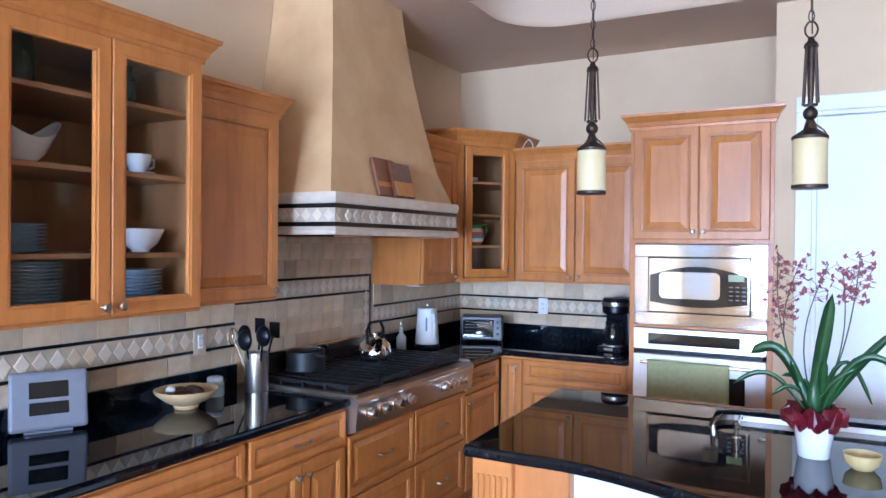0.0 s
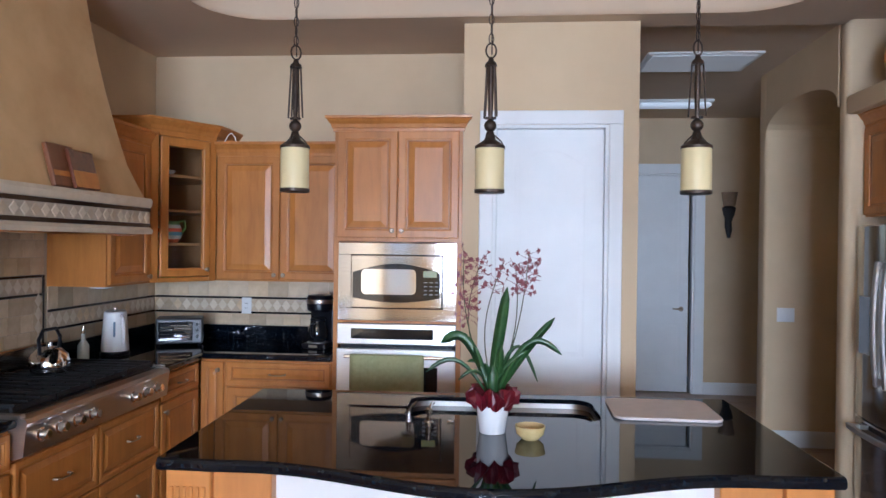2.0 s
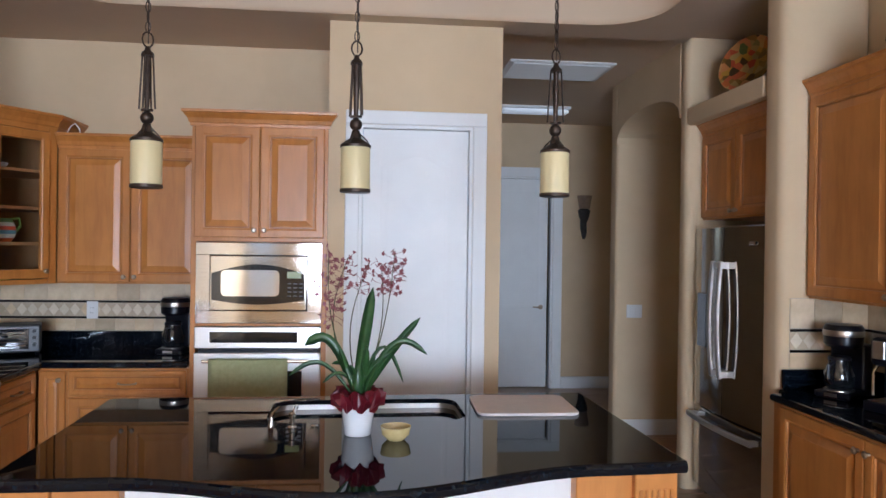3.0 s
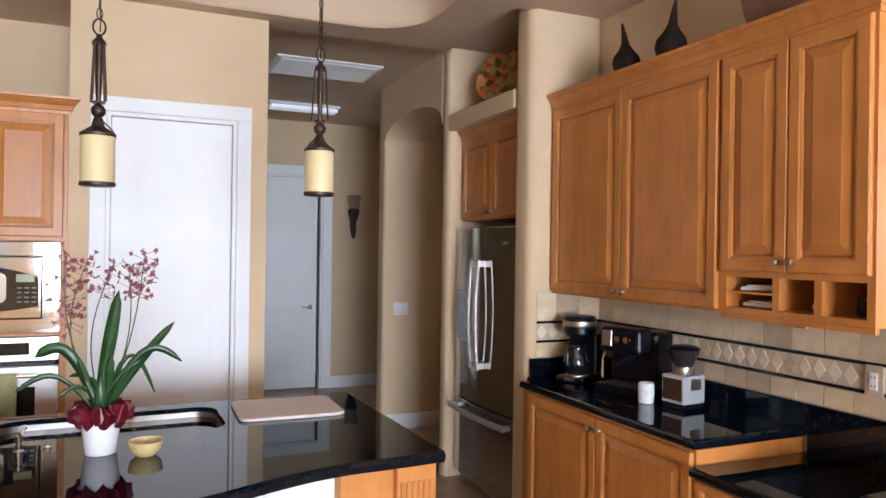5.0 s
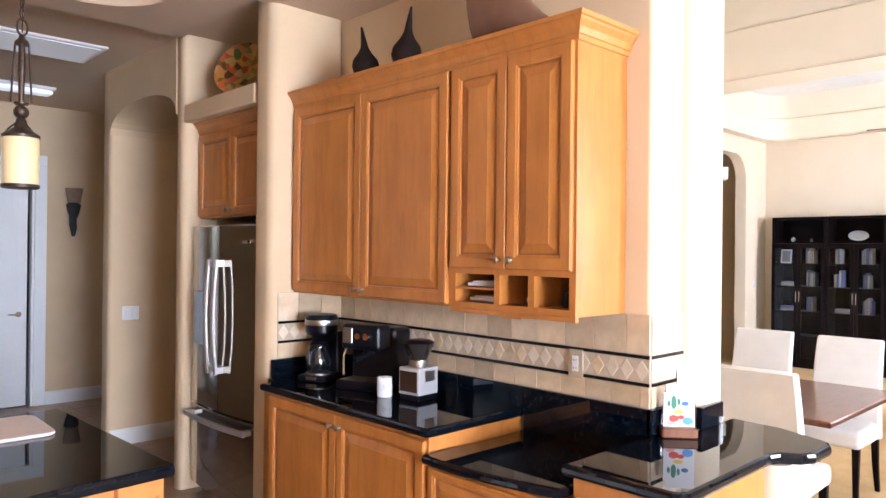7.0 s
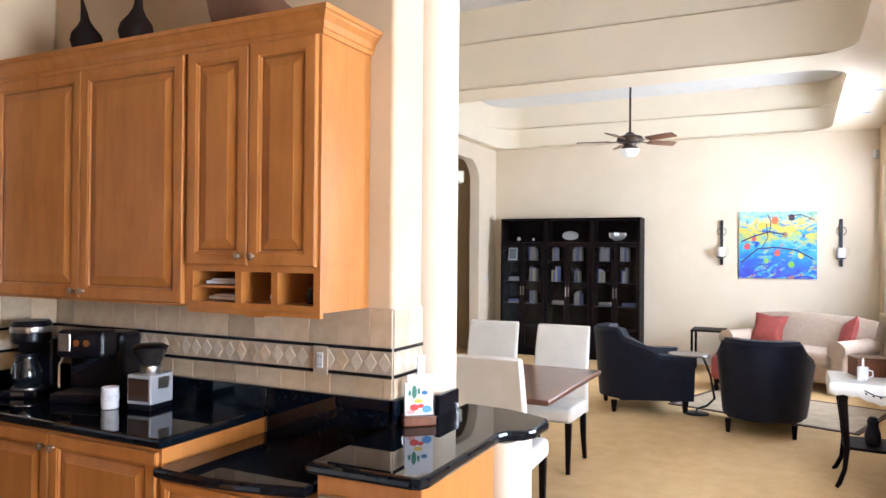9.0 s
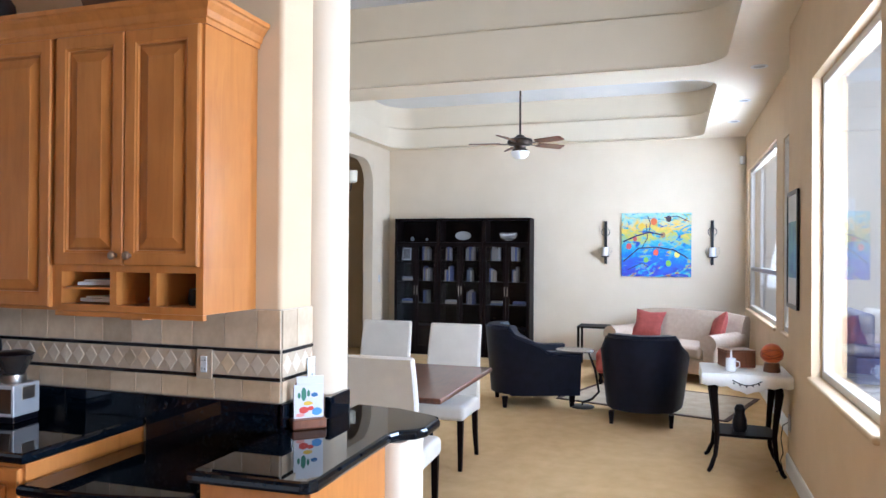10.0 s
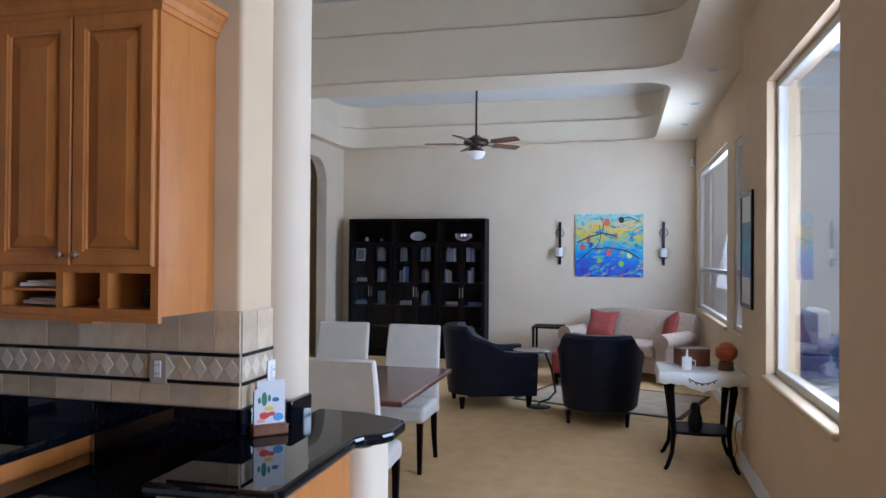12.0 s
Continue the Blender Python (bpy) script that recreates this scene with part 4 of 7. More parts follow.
# ---- island ----
isl = thing("kitchen_island", pose(-0.075, 2.285, 0, 0, 0, 2.0), "kitchen island with a white bowed bar front and fluted posts", "island")
bow = lambda x: -0.20 * (math.cos(math.pi * x / 1.6) if abs(x) < 0.8 else 0) ** 2 if abs(x) < 0.8 else 0.0
part("cabinet_block", B((-1.06, 1.06, 0.55, 1.11, 0.1, 0.70), (-1.06, -0.40, 0.55, 1.11, 0.70, 0.872), (0.50, 1.06, 0.55, 1.11, 0.70, 0.872), (-0.40, 0.50, 0.55, 0.61, 0.70, 0.872), (-0.40, 0.50, 1.085, 1.11, 0.70, 0.872)), MAPLE, isl)
part("toe_kick", B((-1.06, 1.06, 0.6, 1.05, 0, 0.1)), GLAZE, isl)
for s in (-1, 1):
    part("end_panel", B((s * 0.9 - 0.17, s * 0.9 + 0.17, 0.06, 0.54, 0.0, 0.875), bevel=0.004), MAPLE, isl)
    cx = s * 1.0
    post = part("fluted_post", B((cx - 0.075, cx + 0.075, 0.03, 0.09, 0.0, 0.875), bevel=0.004), MAPLE, isl)
    for k in range(6):
        part("flute", B((cx - 0.062 + k * 0.0216, cx - 0.048 + k * 0.0216, 0.022, 0.031, 0.10, 0.82), bevel=0.004, seg=2), MAPLE, post)
xs = [-0.73 + 1.46 * k / 24 for k in range(25)]
front = [(x, 0.12 + bow(x) * 0.9) for x in xs]
part("bar_wall", extrude(front + [(0.73, 0.5), (-0.73, 0.5)], 0, 0.875), mottled("bar_paint", (0.74, 0.72, 0.69), (0.79, 0.77, 0.74), 4, 0.7, 60, 0.1), isl, "white painted bowed bar front")
xs = [-1.11, -0.9] + [-0.8 + 1.6 * k / 28 for k in range(29)] + [0.9, 1.11]
outline = [(x, bow(x)) for x in xs]
outline = [(-1.11, 0.03), (-1.10, 0.008)] + [(x, y) for x, y in outline[1:-1]] + [(1.10, 0.008), (1.11, 0.03)] + [(1.11, 1.15), (1.09, 1.165), (-1.09, 1.165), (-1.11, 1.15)]
SX0, SX1, SY0, SY1 = -0.36, 0.46, 0.64, 1.06
isl_top = tagged(part("worktop", slab(outline, 0.873, 0.915, round_rect(SX0, SX1, SY0, SY1, 0.09, 6), 0.014), GRANITE), "polished black granite island top with a bowed front", "worktop")
isl_top.matrix_basis = isl.matrix_basis.copy()

SINKSTEEL = mottled("sink_steel", (0.46, 0.44, 0.42), (0.54, 0.52, 0.50), 6.0, 0.3, 300, 0.03, 1.0, (1, 40, 1))
sink = thing("kitchen_sink", isl.matrix_basis @ pose(0, 0, 0), "stainless steel double-bowl undermount sink", "sink")
for a, b, nm in ((SX0 + 0.003, SX0 + 0.36, 0), (SX0 + 0.39, SX1 - 0.003, 1)):
    o = round_rect(a, b, SY0 + 0.003, SY1 - 0.003, 0.085, 6)
    bm = bmesh.new()
    loops(bm, [[(x, y, z) for x, y in inset(o, d)] for d, z in ((-0.0, 0.895), (0.004, 0.76), (0.02, 0.725), (0.06, 0.715))], False, True)
    part("basin", bm, SINKSTEEL, sink, smooth=True)
    part("drain", lathe([(0.04, 0.716), (0.04, 0.719), (0.02, 0.719), (0.018, 0.717)], 16, (a + b) / 2, 0.86), CHROME, sink, smooth=True)
part("divider", B((SX0 + 0.358, SX0 + 0.392, SY0, SY1, 0.86, 0.896), bevel=0.008, seg=2), SINKSTEEL, sink)

fc = thing("faucet", isl.matrix_basis @ pose(-0.30, 0.56, 0.915), "small chrome kitchen faucet with a side lever", "faucet")
fc.scale = (0.7, 0.7, 0.7)
part("spout_base", lathe([(0.024, 0), (0.024, 0.012), (0.014, 0.02), (0.014, 0.055), (0.019, 0.06), (0.019, 0.085), (0.01, 0.095)], 18, 0.08, -0.02), DARKSTEEL, fc, smooth=True)
part("spout", tube([(0.08, -0.02, 0.06), (0.085, 0.06, 0.085), (0.09, 0.16, 0.09), (0.09, 0.20, 0.07)], [0.009, 0.009, 0.008, 0.009], 10), DARKSTEEL, fc, smooth=True)
part("lever", tube([(-0.04, 0.03, 0.0), (-0.04, 0.03, 0.055), (-0.02, 0.06, 0.085), (0.0, 0.09, 0.10)], [0.017, 0.012, 0.008, 0.006], 10), DARKSTEEL, fc, smooth=True)
part("air_gap", lathe([(0.02, 0), (0.02, 0.008), (0.012, 0.012)], 16, 0.20, 0.02), DARKSTEEL, fc, smooth=True)

mat = tagged(part("drying_mat", slab(round_rect(-0.22, 0.22, -0.19, 0.19, 0.05, 6), 0.0, 0.014, None, 0.005), mottled("pale_pink_microfibre", (0.72, 0.645, 0.60), (0.78, 0.70, 0.655), 20, 0.9, 300, 0.5)), "pale pink dish drying mat beside the sink", "mat")
mat.matrix_basis = isl.matrix_basis @ pose(0.74, 0.865, 0.9155, 0, 0, -3)


def pendant(x, y, turn):
    p = thing("pendant_lamp", pose(x, y, 0, 0, 0, turn), "bronze pendant lamp with a cream glass drum shade", "pendant lamp", "pendant lamps over the island")
    z = 1.824
    part("shade", lathe([(0.0535, z + 0.012), (0.0555, z + 0.02), (0.0555, z + 0.168), (0.0535, z + 0.172)], 28), glowing("cream_glass", (0.60, 0.50, 0.27), 0.10) if "cream_glass" not in bpy.data.materials else bpy.data.materials["cream_glass"], p, "cream glass drum shade", True)
    part("rim", lathe([(0.052, z), (0.058, z + 0.002), (0.058, z + 0.014), (0.052, z + 0.0145)], 28), BRONZE, p, smooth=True)
    part("cap", lathe([(0.058, z + 0.170), (0.058, z + 0.180), (0.05, z + 0.186), (0.022, z + 0.205), (0.014, z + 0.235)], 24), BRONZE, p, smooth=True)
    for k in range(3):
        a = 2 * math.pi * k / 3
        c, s = math.cos(a), math.sin(a)
        part("cap_strut", tube([(0.052 * c, 0.052 * s, z + 0.182), (0.042 * c, 0.042 * s, z + 0.200), (0.014 * c, 0.014 * s, z + 0.224)], 0.003, 6), BRONZE, p)
    part("ball", lathe([(0.008, z + 0.232)] + [(0.024 * math.sin(math.pi * k / 8), z + 0.258 - 0.024 * math.cos(math.pi * k / 8)) for k in range(1, 8)] + [(0.008, z + 0.284)], 18), BRONZE, p, smooth=True)
    part("collar", lathe([(0.022, z + 0.284), (0.022, z + 0.290), (0.01, z + 0.292)], 16), BRONZE, p)
    for k in range(4):
        a = math.pi / 2 * k + math.pi / 4
        c, s = math.cos(a), math.sin(a)
        part("cage_bar", tube([(0.031 * c, 0.031 * s, z + 0.290), (0.020 * c, 0.020 * s, z + 0.490)], 0.0035, 6), BRONZE, p)
    part("cage_core", lathe([(0.008, z + 0.290), (0.012, z + 0.40), (0.010, z + 0.49)], 10), BRONZE, p)
    part("top_cap", lathe([(0.024, z + 0.485), (0.021, z + 0.497), (0.012, z + 0.505), (0.008, z + 0.52)], 16), BRONZE, p, smooth=True)
    ringz = z + 0.545
    part("loop", tube([(0.02 * math.sin(2 * math.pi * k / 12), 0, ringz - 0.028 * math.cos(2 * math.pi * k / 12)) for k in range(13)], 0.0035, 6), BRONZE, p)
    zz = z + 0.573
    k = 0
    while zz < 3.48:
        link = [(0.009 * math.sin(2 * math.pi * i / 8), 0, zz + 0.018 - 0.021 * math.cos(2 * math.pi * i / 8)) for i in range(9)]
        if k % 2:
            link = [(yy, xx, q) for xx, yy, q in link]
        part("chain_link", tube(link, 0.0024, 5), BRONZE, p)
        zz += 0.037
        k += 1
    part("cord", tube([(0.003, 0.003, z + 0.53), (0.003, 0.003, 3.5)], 0.0025, 6), BRONZE, p)
    part("canopy", lathe([(0.065, 3.519), (0.065, 3.50), (0.03, 3.485)], 20), BRONZE, p, smooth=True)
    return p


for x, y, t in ((-0.869, 2.746, 35), (-0.108, 2.753, 8), (0.661, 2.753, 25)):
    pendant(x, y, t)

# ---- refrigerator ----
fr = thing("refrigerator", R(2.10, 4.66), "stainless French-door refrigerator with a bottom freezer drawer", "refrigerator")
w = 0.885
part("body", B((0.005, w - 0.005, 0.07, 0.72, 0.05, 1.75), bevel=0.005), plain("fridge_side_grey", (0.10, 0.10, 0.10), 0.4), fr)


def bowed_front(x0, x1, z0, z1, y0, b):
    cx, n = w / 2, 8
    f = lambda x: y0 - b * (1 - ((x - cx) / (w / 2)) ** 2)
    xs = [x0 + (x1 - x0) * k / n for k in range(n + 1)]
    o = [(x, f(x)) for x in xs] + [(x1, 0.068), (x0, 0.068)]
    return loops(bmesh.new(), [[(x, y, z) for x, y in inset(o, d)] for d, z in ((0.006, z0), (0, z0 + 0.008), (0, z1 - 0.008), (0.006, z1))])


def flat_bar(pts, across, thick):
    a, t = Vector(across), Vector(thick)
    return loops(bmesh.new(), [[tuple(Vector(p) + a * u + t * v) for u, v in ((-1, -0.5), (-0.8, -1), (0.8, -1), (1, -0.5), (1, 1), (-1, 1))] for p in pts])


HANDLE = plain("satin_handle_steel", (0.62, 0.61, 0.60), 0.38, 0.8)
d1 = part("door", bowed_front(0.0, w / 2 - 0.003, 0.605, 1.775, 0.03, 0.03), DARKSTEEL, fr, smooth=True)
d2 = part("door", bowed_front(w / 2 + 0.003, w, 0.605, 1.775, 0.03, 0.03), DARKSTEEL, fr, smooth=True)
d3 = part("freezer_drawer", bowed_front(0.0, w, 0.07, 0.595, 0.03, 0.03), DARKSTEEL, fr, smooth=True)
for x, dd in ((w / 2 - 0.05, d1), (w / 2 + 0.05, d2)):
    bar = [(-0.045 - 0.022 * (1 - (2 * k / 10 - 1) ** 2), 0.85 + 0.71 * k / 10) for k in range(11)]
    part("handle", flat_bar([(x, y, z) for y, z in bar], (0.017, 0, 0), (0, 0.008, 0)), HANDLE, dd, "pale flat steel bar handle")
    for z in (0.855, 1.515):
        part("handle_post", B((x - 0.016, x + 0.016, -0.042, 0.012, z, z + 0.04), bevel=0.003), HANDLE, dd)
part("handle", flat_bar([(0.04 + (w - 0.08) * k / 10, -0.035 - 0.026 * (1 - (2 * k / 10 - 1) ** 2), 0.545) for k in range(11)], (0, 0, 0.017), (0, 0.008, 0)), HANDLE, d3, "pale flat steel bar handle")
for x in (0.05, w - 0.09):
    part("handle_post", B((x, x + 0.04, -0.034, 0.02, 0.53, 0.56), bevel=0.003), HANDLE, d3)
part("badge", B((w - 0.16, w - 0.10, 0.006, 0.012, 1.66, 1.68), bevel=0.002), CHROME, d2)
part("dispenser", B((0.10, 0.26, -0.004, 0.012, 1.0, 1.35), bevel=0.004), BLACKGLASS, d1)
part("edge_strip", B((w + 0.0005, w + 0.004, 0.03, 0.06, 0.08, 1.76)), HANDLE, fr)
for x in (0.04, w - 0.04):
    part("foot", lathe([(0.025, 0.0), (0.025, 0.05)], 12, x, 0.12), IRON, fr)


# ---- things on the kitchen counters ----
def at(name, bm, mat, m, label, category, smooth=True, group=""):
    ob = tagged(part(name, bm, mat, None, "", smooth), label, category, group)
    ob.matrix_basis = m
    return ob


CT = 0.9155
BAMBOO = mottled("pale_wood_turning", (0.52, 0.36, 0.17), (0.62, 0.45, 0.24), 9, 0.4, 60, 0.05, stretch=(1, 1, 6))
egg = lambda a, b: lathe([(a * max(0.02, math.sin(math.pi * k / 10)), b - b * math.cos(math.pi * k / 10)) for k in range(11)], 16)
DATE = mottled("dark_fig_skin", (0.035, 0.012, 0.008), (0.07, 0.025, 0.015), 30, 0.45, 60, 0.2)
for dx, dy, s in ((0.03, 0.02, 0.040), (-0.02, 0.05, 0.036), (0.02, -0.045, 0.036), (0.065, 0.005, 0.026), (-0.035, -0.005, 0.038)):
    at("dried_fig", egg(s, s * 0.62), DATE, pose(-2.46 + dx, 2.17 + dy, CT + (0.042 if dx < 0.06 else 0.055)), "dark dried fig lying in the wooden bowl", "fruit", True, "figs in the bowl")
at("garlic_bulb", egg(0.021, 0.018), PORCELAIN, pose(-2.505, 2.125, CT + 0.058), "white garlic bulb lying in the wooden bowl", "garlic", True)
at("fruit_bowl", lathe([(0.055, 0), (0.06, 0.010), (0.055, 0.016), (0.10, 0.038), (0.145, 0.075), (0.15, 0.092), (0.143, 0.092), (0.095, 0.048), (0.05, 0.03), (0.01, 0.027)], 32), BAMBOO, pose(-2.46, 2.17, CT) @ Matrix.Scale(0.88, 4), "wide turned pale wooden bowl on the black counter", "bowl")
rd = thing("countertop_radio", pose(-2.57, 1.63, CT, 0, 0, 62), "grey plastic countertop radio leaning back on the counter", "radio")
GREYP = mottled("grey_plastic", (0.17, 0.17, 0.20), (0.21, 0.21, 0.245), 8, 0.5, 80, 0.05)
tilt = lambda bm: (bmesh.ops.rotate(bm, cent=(0, 0, 0), matrix=Matrix.Rotation(radians(-14), 3, "X"), verts=bm.verts), bmesh.ops.translate(bm, vec=(0, 0, 0.012), verts=bm.verts), bm)[2]
part("case", tilt(B((-0.13, 0.13, -0.02, 0.03, 0, 0.215), bevel=0.012, seg=2)), GREYP, rd)
part("screen", tilt(B((-0.065, 0.065, -0.024, -0.02, 0.115, 0.175), bevel=0.002)), BLACKGLASS, rd)
part("screen", tilt(B((-0.065, 0.065, -0.024, -0.02, 0.055, 0.100), bevel=0.002)), BLACKGLASS, rd)
part("stand", B((-0.08, 0.08, 0.0, 0.12, 0, 0.01), bevel=0.003), GREYP, rd)
jar = thing("glass_jar", pose(-2.53, 2.40, CT), "small ribbed glass jar with a pale lid", "jar")
part("jar_body", lathe([(0.038, 0), (0.042, 0.008), (0.042, 0.06), (0.034, 0.07)], 20), plain("cloudy_glass", (0.42, 0.50, 0.50), 0.15, 0.0, 0.5), jar, smooth=True)
part("lid", lathe([(0.036, 0.07), (0.036, 0.085), (0.028, 0.09)], 20), plain("pale_lid", (0.5, 0.52, 0.53), 0.3), jar, smooth=True)

crock = thing("utensil_crock", pose(-2.45, 2.585, CT), "brushed steel crock holding kitchen utensils", "utensil holder")
part("canister", lathe([(0.055, 0), (0.056, 0.004), (0.056, 0.185), (0.052, 0.186), (0.052, 0.01), (0.02, 0.008)], 28), STEEL, crock, smooth=True)
for dx, dy, zt, kind in ((-0.03, 0.0, 0.26, 0), (0.025, 0.02, 0.29, 1), (0.0, -0.03, 0.25, 0), (0.03, -0.015, 0.27, 0), (-0.02, 0.03, 0.30, 1), (-0.035, -0.025, 0.26, 2)):
    tip = Vector((dx * 2.6, dy * 2.6, zt))
    bm = tube([(dx * 0.5, dy * 0.5, 0.02), tip * 0.9], 0.005, 6)
    if kind == 0:
        bmesh.ops.create_uvsphere(bm, u_segments=12, v_segments=8, radius=0.042, matrix=Matrix.Translation(tip) @ Matrix.Diagonal((1, 0.5, 1.2, 1)))
    elif kind == 1:
        bmesh.ops.create_cube(bm, size=1, matrix=Matrix.Translation(tip) @ Matrix.Diagonal((0.06, 0.006, 0.075, 1)))
    else:
        for q in range(4):
            a = math.pi * q / 4
            tube([tip + Vector((0.024 * math.cos(a) * math.sin(u), 0.024 * math.sin(a) * math.sin(u), -0.04 * math.cos(u))) for u in (math.pi * j / 8 for j in range(9))], 0.0018, 4, bm)
            tube([tip + Vector((-0.024 * math.cos(a) * math.sin(u), -0.024 * math.sin(a) * math.sin(u), -0.04 * math.cos(u))) for u in (math.pi * j / 8 for j in range(9))], 0.0018, 4, bm)
    part("utensil", bm, (BLACK, BLACK, DARKSTEEL)[kind], crock, smooth=True)

kt = thing("stovetop_kettle", pose(-2.33, 3.42, 0.9605), "polished steel stovetop kettle on the grates", "kettle")
part("pot", lathe([(0.08, 0), (0.092, 0.01), (0.096, 0.05), (0.085, 0.09), (0.055, 0.118), (0.045, 0.122), (0.015, 0.13), (0.015, 0.15), (0.008, 0.155)], 28), CHROME, kt, smooth=True)
part("handle", tube([(0, -0.075, 0.10), (0, -0.085, 0.17), (0, -0.05, 0.215), (0, 0.05, 0.215), (0, 0.085, 0.17), (0, 0.075, 0.10)], 0.009, 8), BLACK, kt, smooth=True)
part("spout", tube([(0.05, -0.05, 0.06), (0.085, -0.085, 0.10), (0.10, -0.10, 0.125)], [0.024, 0.017, 0.013], 10), CHROME, kt, smooth=True)
pn = thing("sauce_pan", pose(-2.45, 2.95, 0.9605), "dark steel sauce pan on the range top", "pan")
part("pan_body", lathe([(0.095, 0), (0.10, 0.006), (0.10, 0.10), (0.104, 0.103), (0.097, 0.103), (0.094, 0.01), (0.02, 0.008)], 28), IRON, pn, smooth=True)
part("handle", tube([(0.09, -0.03, 0.085), (0.16, -0.08, 0.095), (0.22, -0.12, 0.095)], [0.009, 0.008, 0.01], 8), BLACK, pn, smooth=True)
cr = thing("oil_cruet", pose(-2.53, 4.03, CT), "clear glass oil bottle with a steel spout", "bottle")
part("bottle", lathe([(0.03, 0), (0.033, 0.006), (0.033, 0.09), (0.013, 0.12), (0.012, 0.16)], 18), plain("pale_oil_glass", (0.50, 0.53, 0.50), 0.08, 0.0, 0.6), cr, smooth=True)
part("stopper", lathe([(0.014, 0.16), (0.014, 0.17), (0.005, 0.175), (0.004, 0.20)], 12), CHROME, cr, smooth=True)

ek = thing("electric_kettle", pose(-2.47, 4.27, CT), "tall white electric kettle on a black base", "kettle")
WHITEP = plain("white_plastic", (0.82, 0.82, 0.81), 0.4)
part("power_base", lathe([(0.085, 0), (0.088, 0.006), (0.086, 0.02), (0.07, 0.024)], 28), BLACK, ek, smooth=True)
part("jug", lathe([(0.078, 0.025), (0.082, 0.035), (0.066, 0.265), (0.06, 0.27)], 28), WHITEP, ek, smooth=True)
part("lid", lathe([(0.06, 0.27), (0.055, 0.278), (0.012, 0.282), (0.012, 0.292), (0.006, 0.296)], 24), STEEL, ek, smooth=True)
part("handle", tube([(0.062, -0.045, 0.25), (0.09, -0.07, 0.235), (0.10, -0.075, 0.15), (0.085, -0.055, 0.075)], 0.010, 8), PORCELAIN, ek, smooth=True)
part("level_gauge", B((0.028, 0.04, -0.074, -0.066, 0.12, 0.21), bevel=0.002), plain("gauge_blue", (0.25, 0.33, 0.42), 0.1), ek)

to = thing("toaster_oven", pose(-2.28, 4.76, CT, 0, 0, 22), "compact chrome toaster oven in the counter corner", "toaster oven")
part("case", B((-0.15, 0.15, -0.10, 0.10, 0.015, 0.19), bevel=0.012, seg=2), mottled("toaster_steel", (0.10, 0.10, 0.105), (0.13, 0.13, 0.135), 6.0, 0.5, 300, 0.03, 1.0, (1, 1, 40)), to)
part("glass_door", B((-0.135, 0.085, -0.106, -0.099, 0.04, 0.165), bevel=0.003), BLACKGLASS, to)
for z in (0.062, 0.085, 0.108, 0.131):
    part("rack_wire", tube([(-0.12, -0.108, z), (0.07, -0.108, z)], 0.0025, 6), NICKEL, to)
part("handle", tube([(-0.11, -0.10, 0.15), (-0.11, -0.125, 0.155), (0.06, -0.125, 0.155), (0.06, -0.10, 0.15)], 0.006, 8), BLACK, to, smooth=True)
for z in (0.065, 0.11, 0.15):
    bm = lathe([(0.014, 0), (0.012, 0.016)], 12)
    bmesh.ops.rotate(bm, cent=(0, 0, 0), matrix=Matrix.Rotation(radians(90), 3, "X"), verts=bm.verts)
    bmesh.ops.translate(bm, vec=(0.115, -0.099, z), verts=bm.verts)
    part("control_knob", bm, BLACK, to, smooth=True)
for x in (-0.13, 0.13):
    for y in (-0.08, 0.08):
        part("foot", lathe([(0.012, 0), (0.012, 0.018)], 8, x, y), BLACK, to)


def drip_coffee_maker(m, label):
    c = thing("coffee_maker", m, label, "coffee maker", "coffee makers")
    part("base", B((-0.085, 0.085, -0.13, 0.11, 0, 0.035), bevel=0.012, seg=2), BLACK, c)
    part("tower", B((-0.085, 0.085, 0.02, 0.11, 0.034, 0.26), bevel=0.012, seg=2), BLACK, c)
    part("brew_head", lathe([(0.075, 0.245), (0.088, 0.26), (0.09, 0.34), (0.08, 0.355), (0.02, 0.36)], 24, 0, -0.015), BLACK, c, smooth=True)
    part("trim_band", lathe([(0.0915, 0.30), (0.0925, 0.303), (0.0925, 0.325), (0.0915, 0.328)], 24, 0, -0.015), STEEL, c, smooth=True)
    part("warming_plate", lathe([(0.07, 0.034), (0.07, 0.04), (0.03, 0.041)], 20, 0, -0.05), STEEL, c, smooth=True)
    car = part("carafe", lathe([(0.055, 0.042), (0.068, 0.06), (0.072, 0.11), (0.052, 0.165), (0.05, 0.185)], 24, 0, -0.05), BLACKGLASS, c, "dark glass carafe", True)
    part("handle", tube([(0.0, -0.10, 0.175), (0.0, -0.15, 0.165), (0.0, -0.155, 0.10), (0.0, -0.12, 0.075)], 0.008, 8), BLACK, car, smooth=True)
    part("lid", lathe([(0.054, 0.185), (0.05, 0.2), (0.02, 0.204)], 20, 0, -0.05), BLACK, car, smooth=True)
    part("badge", B((-0.03, 0.03, -0.133, -0.129, 0.01, 0.026)), STEEL, c)
    return c


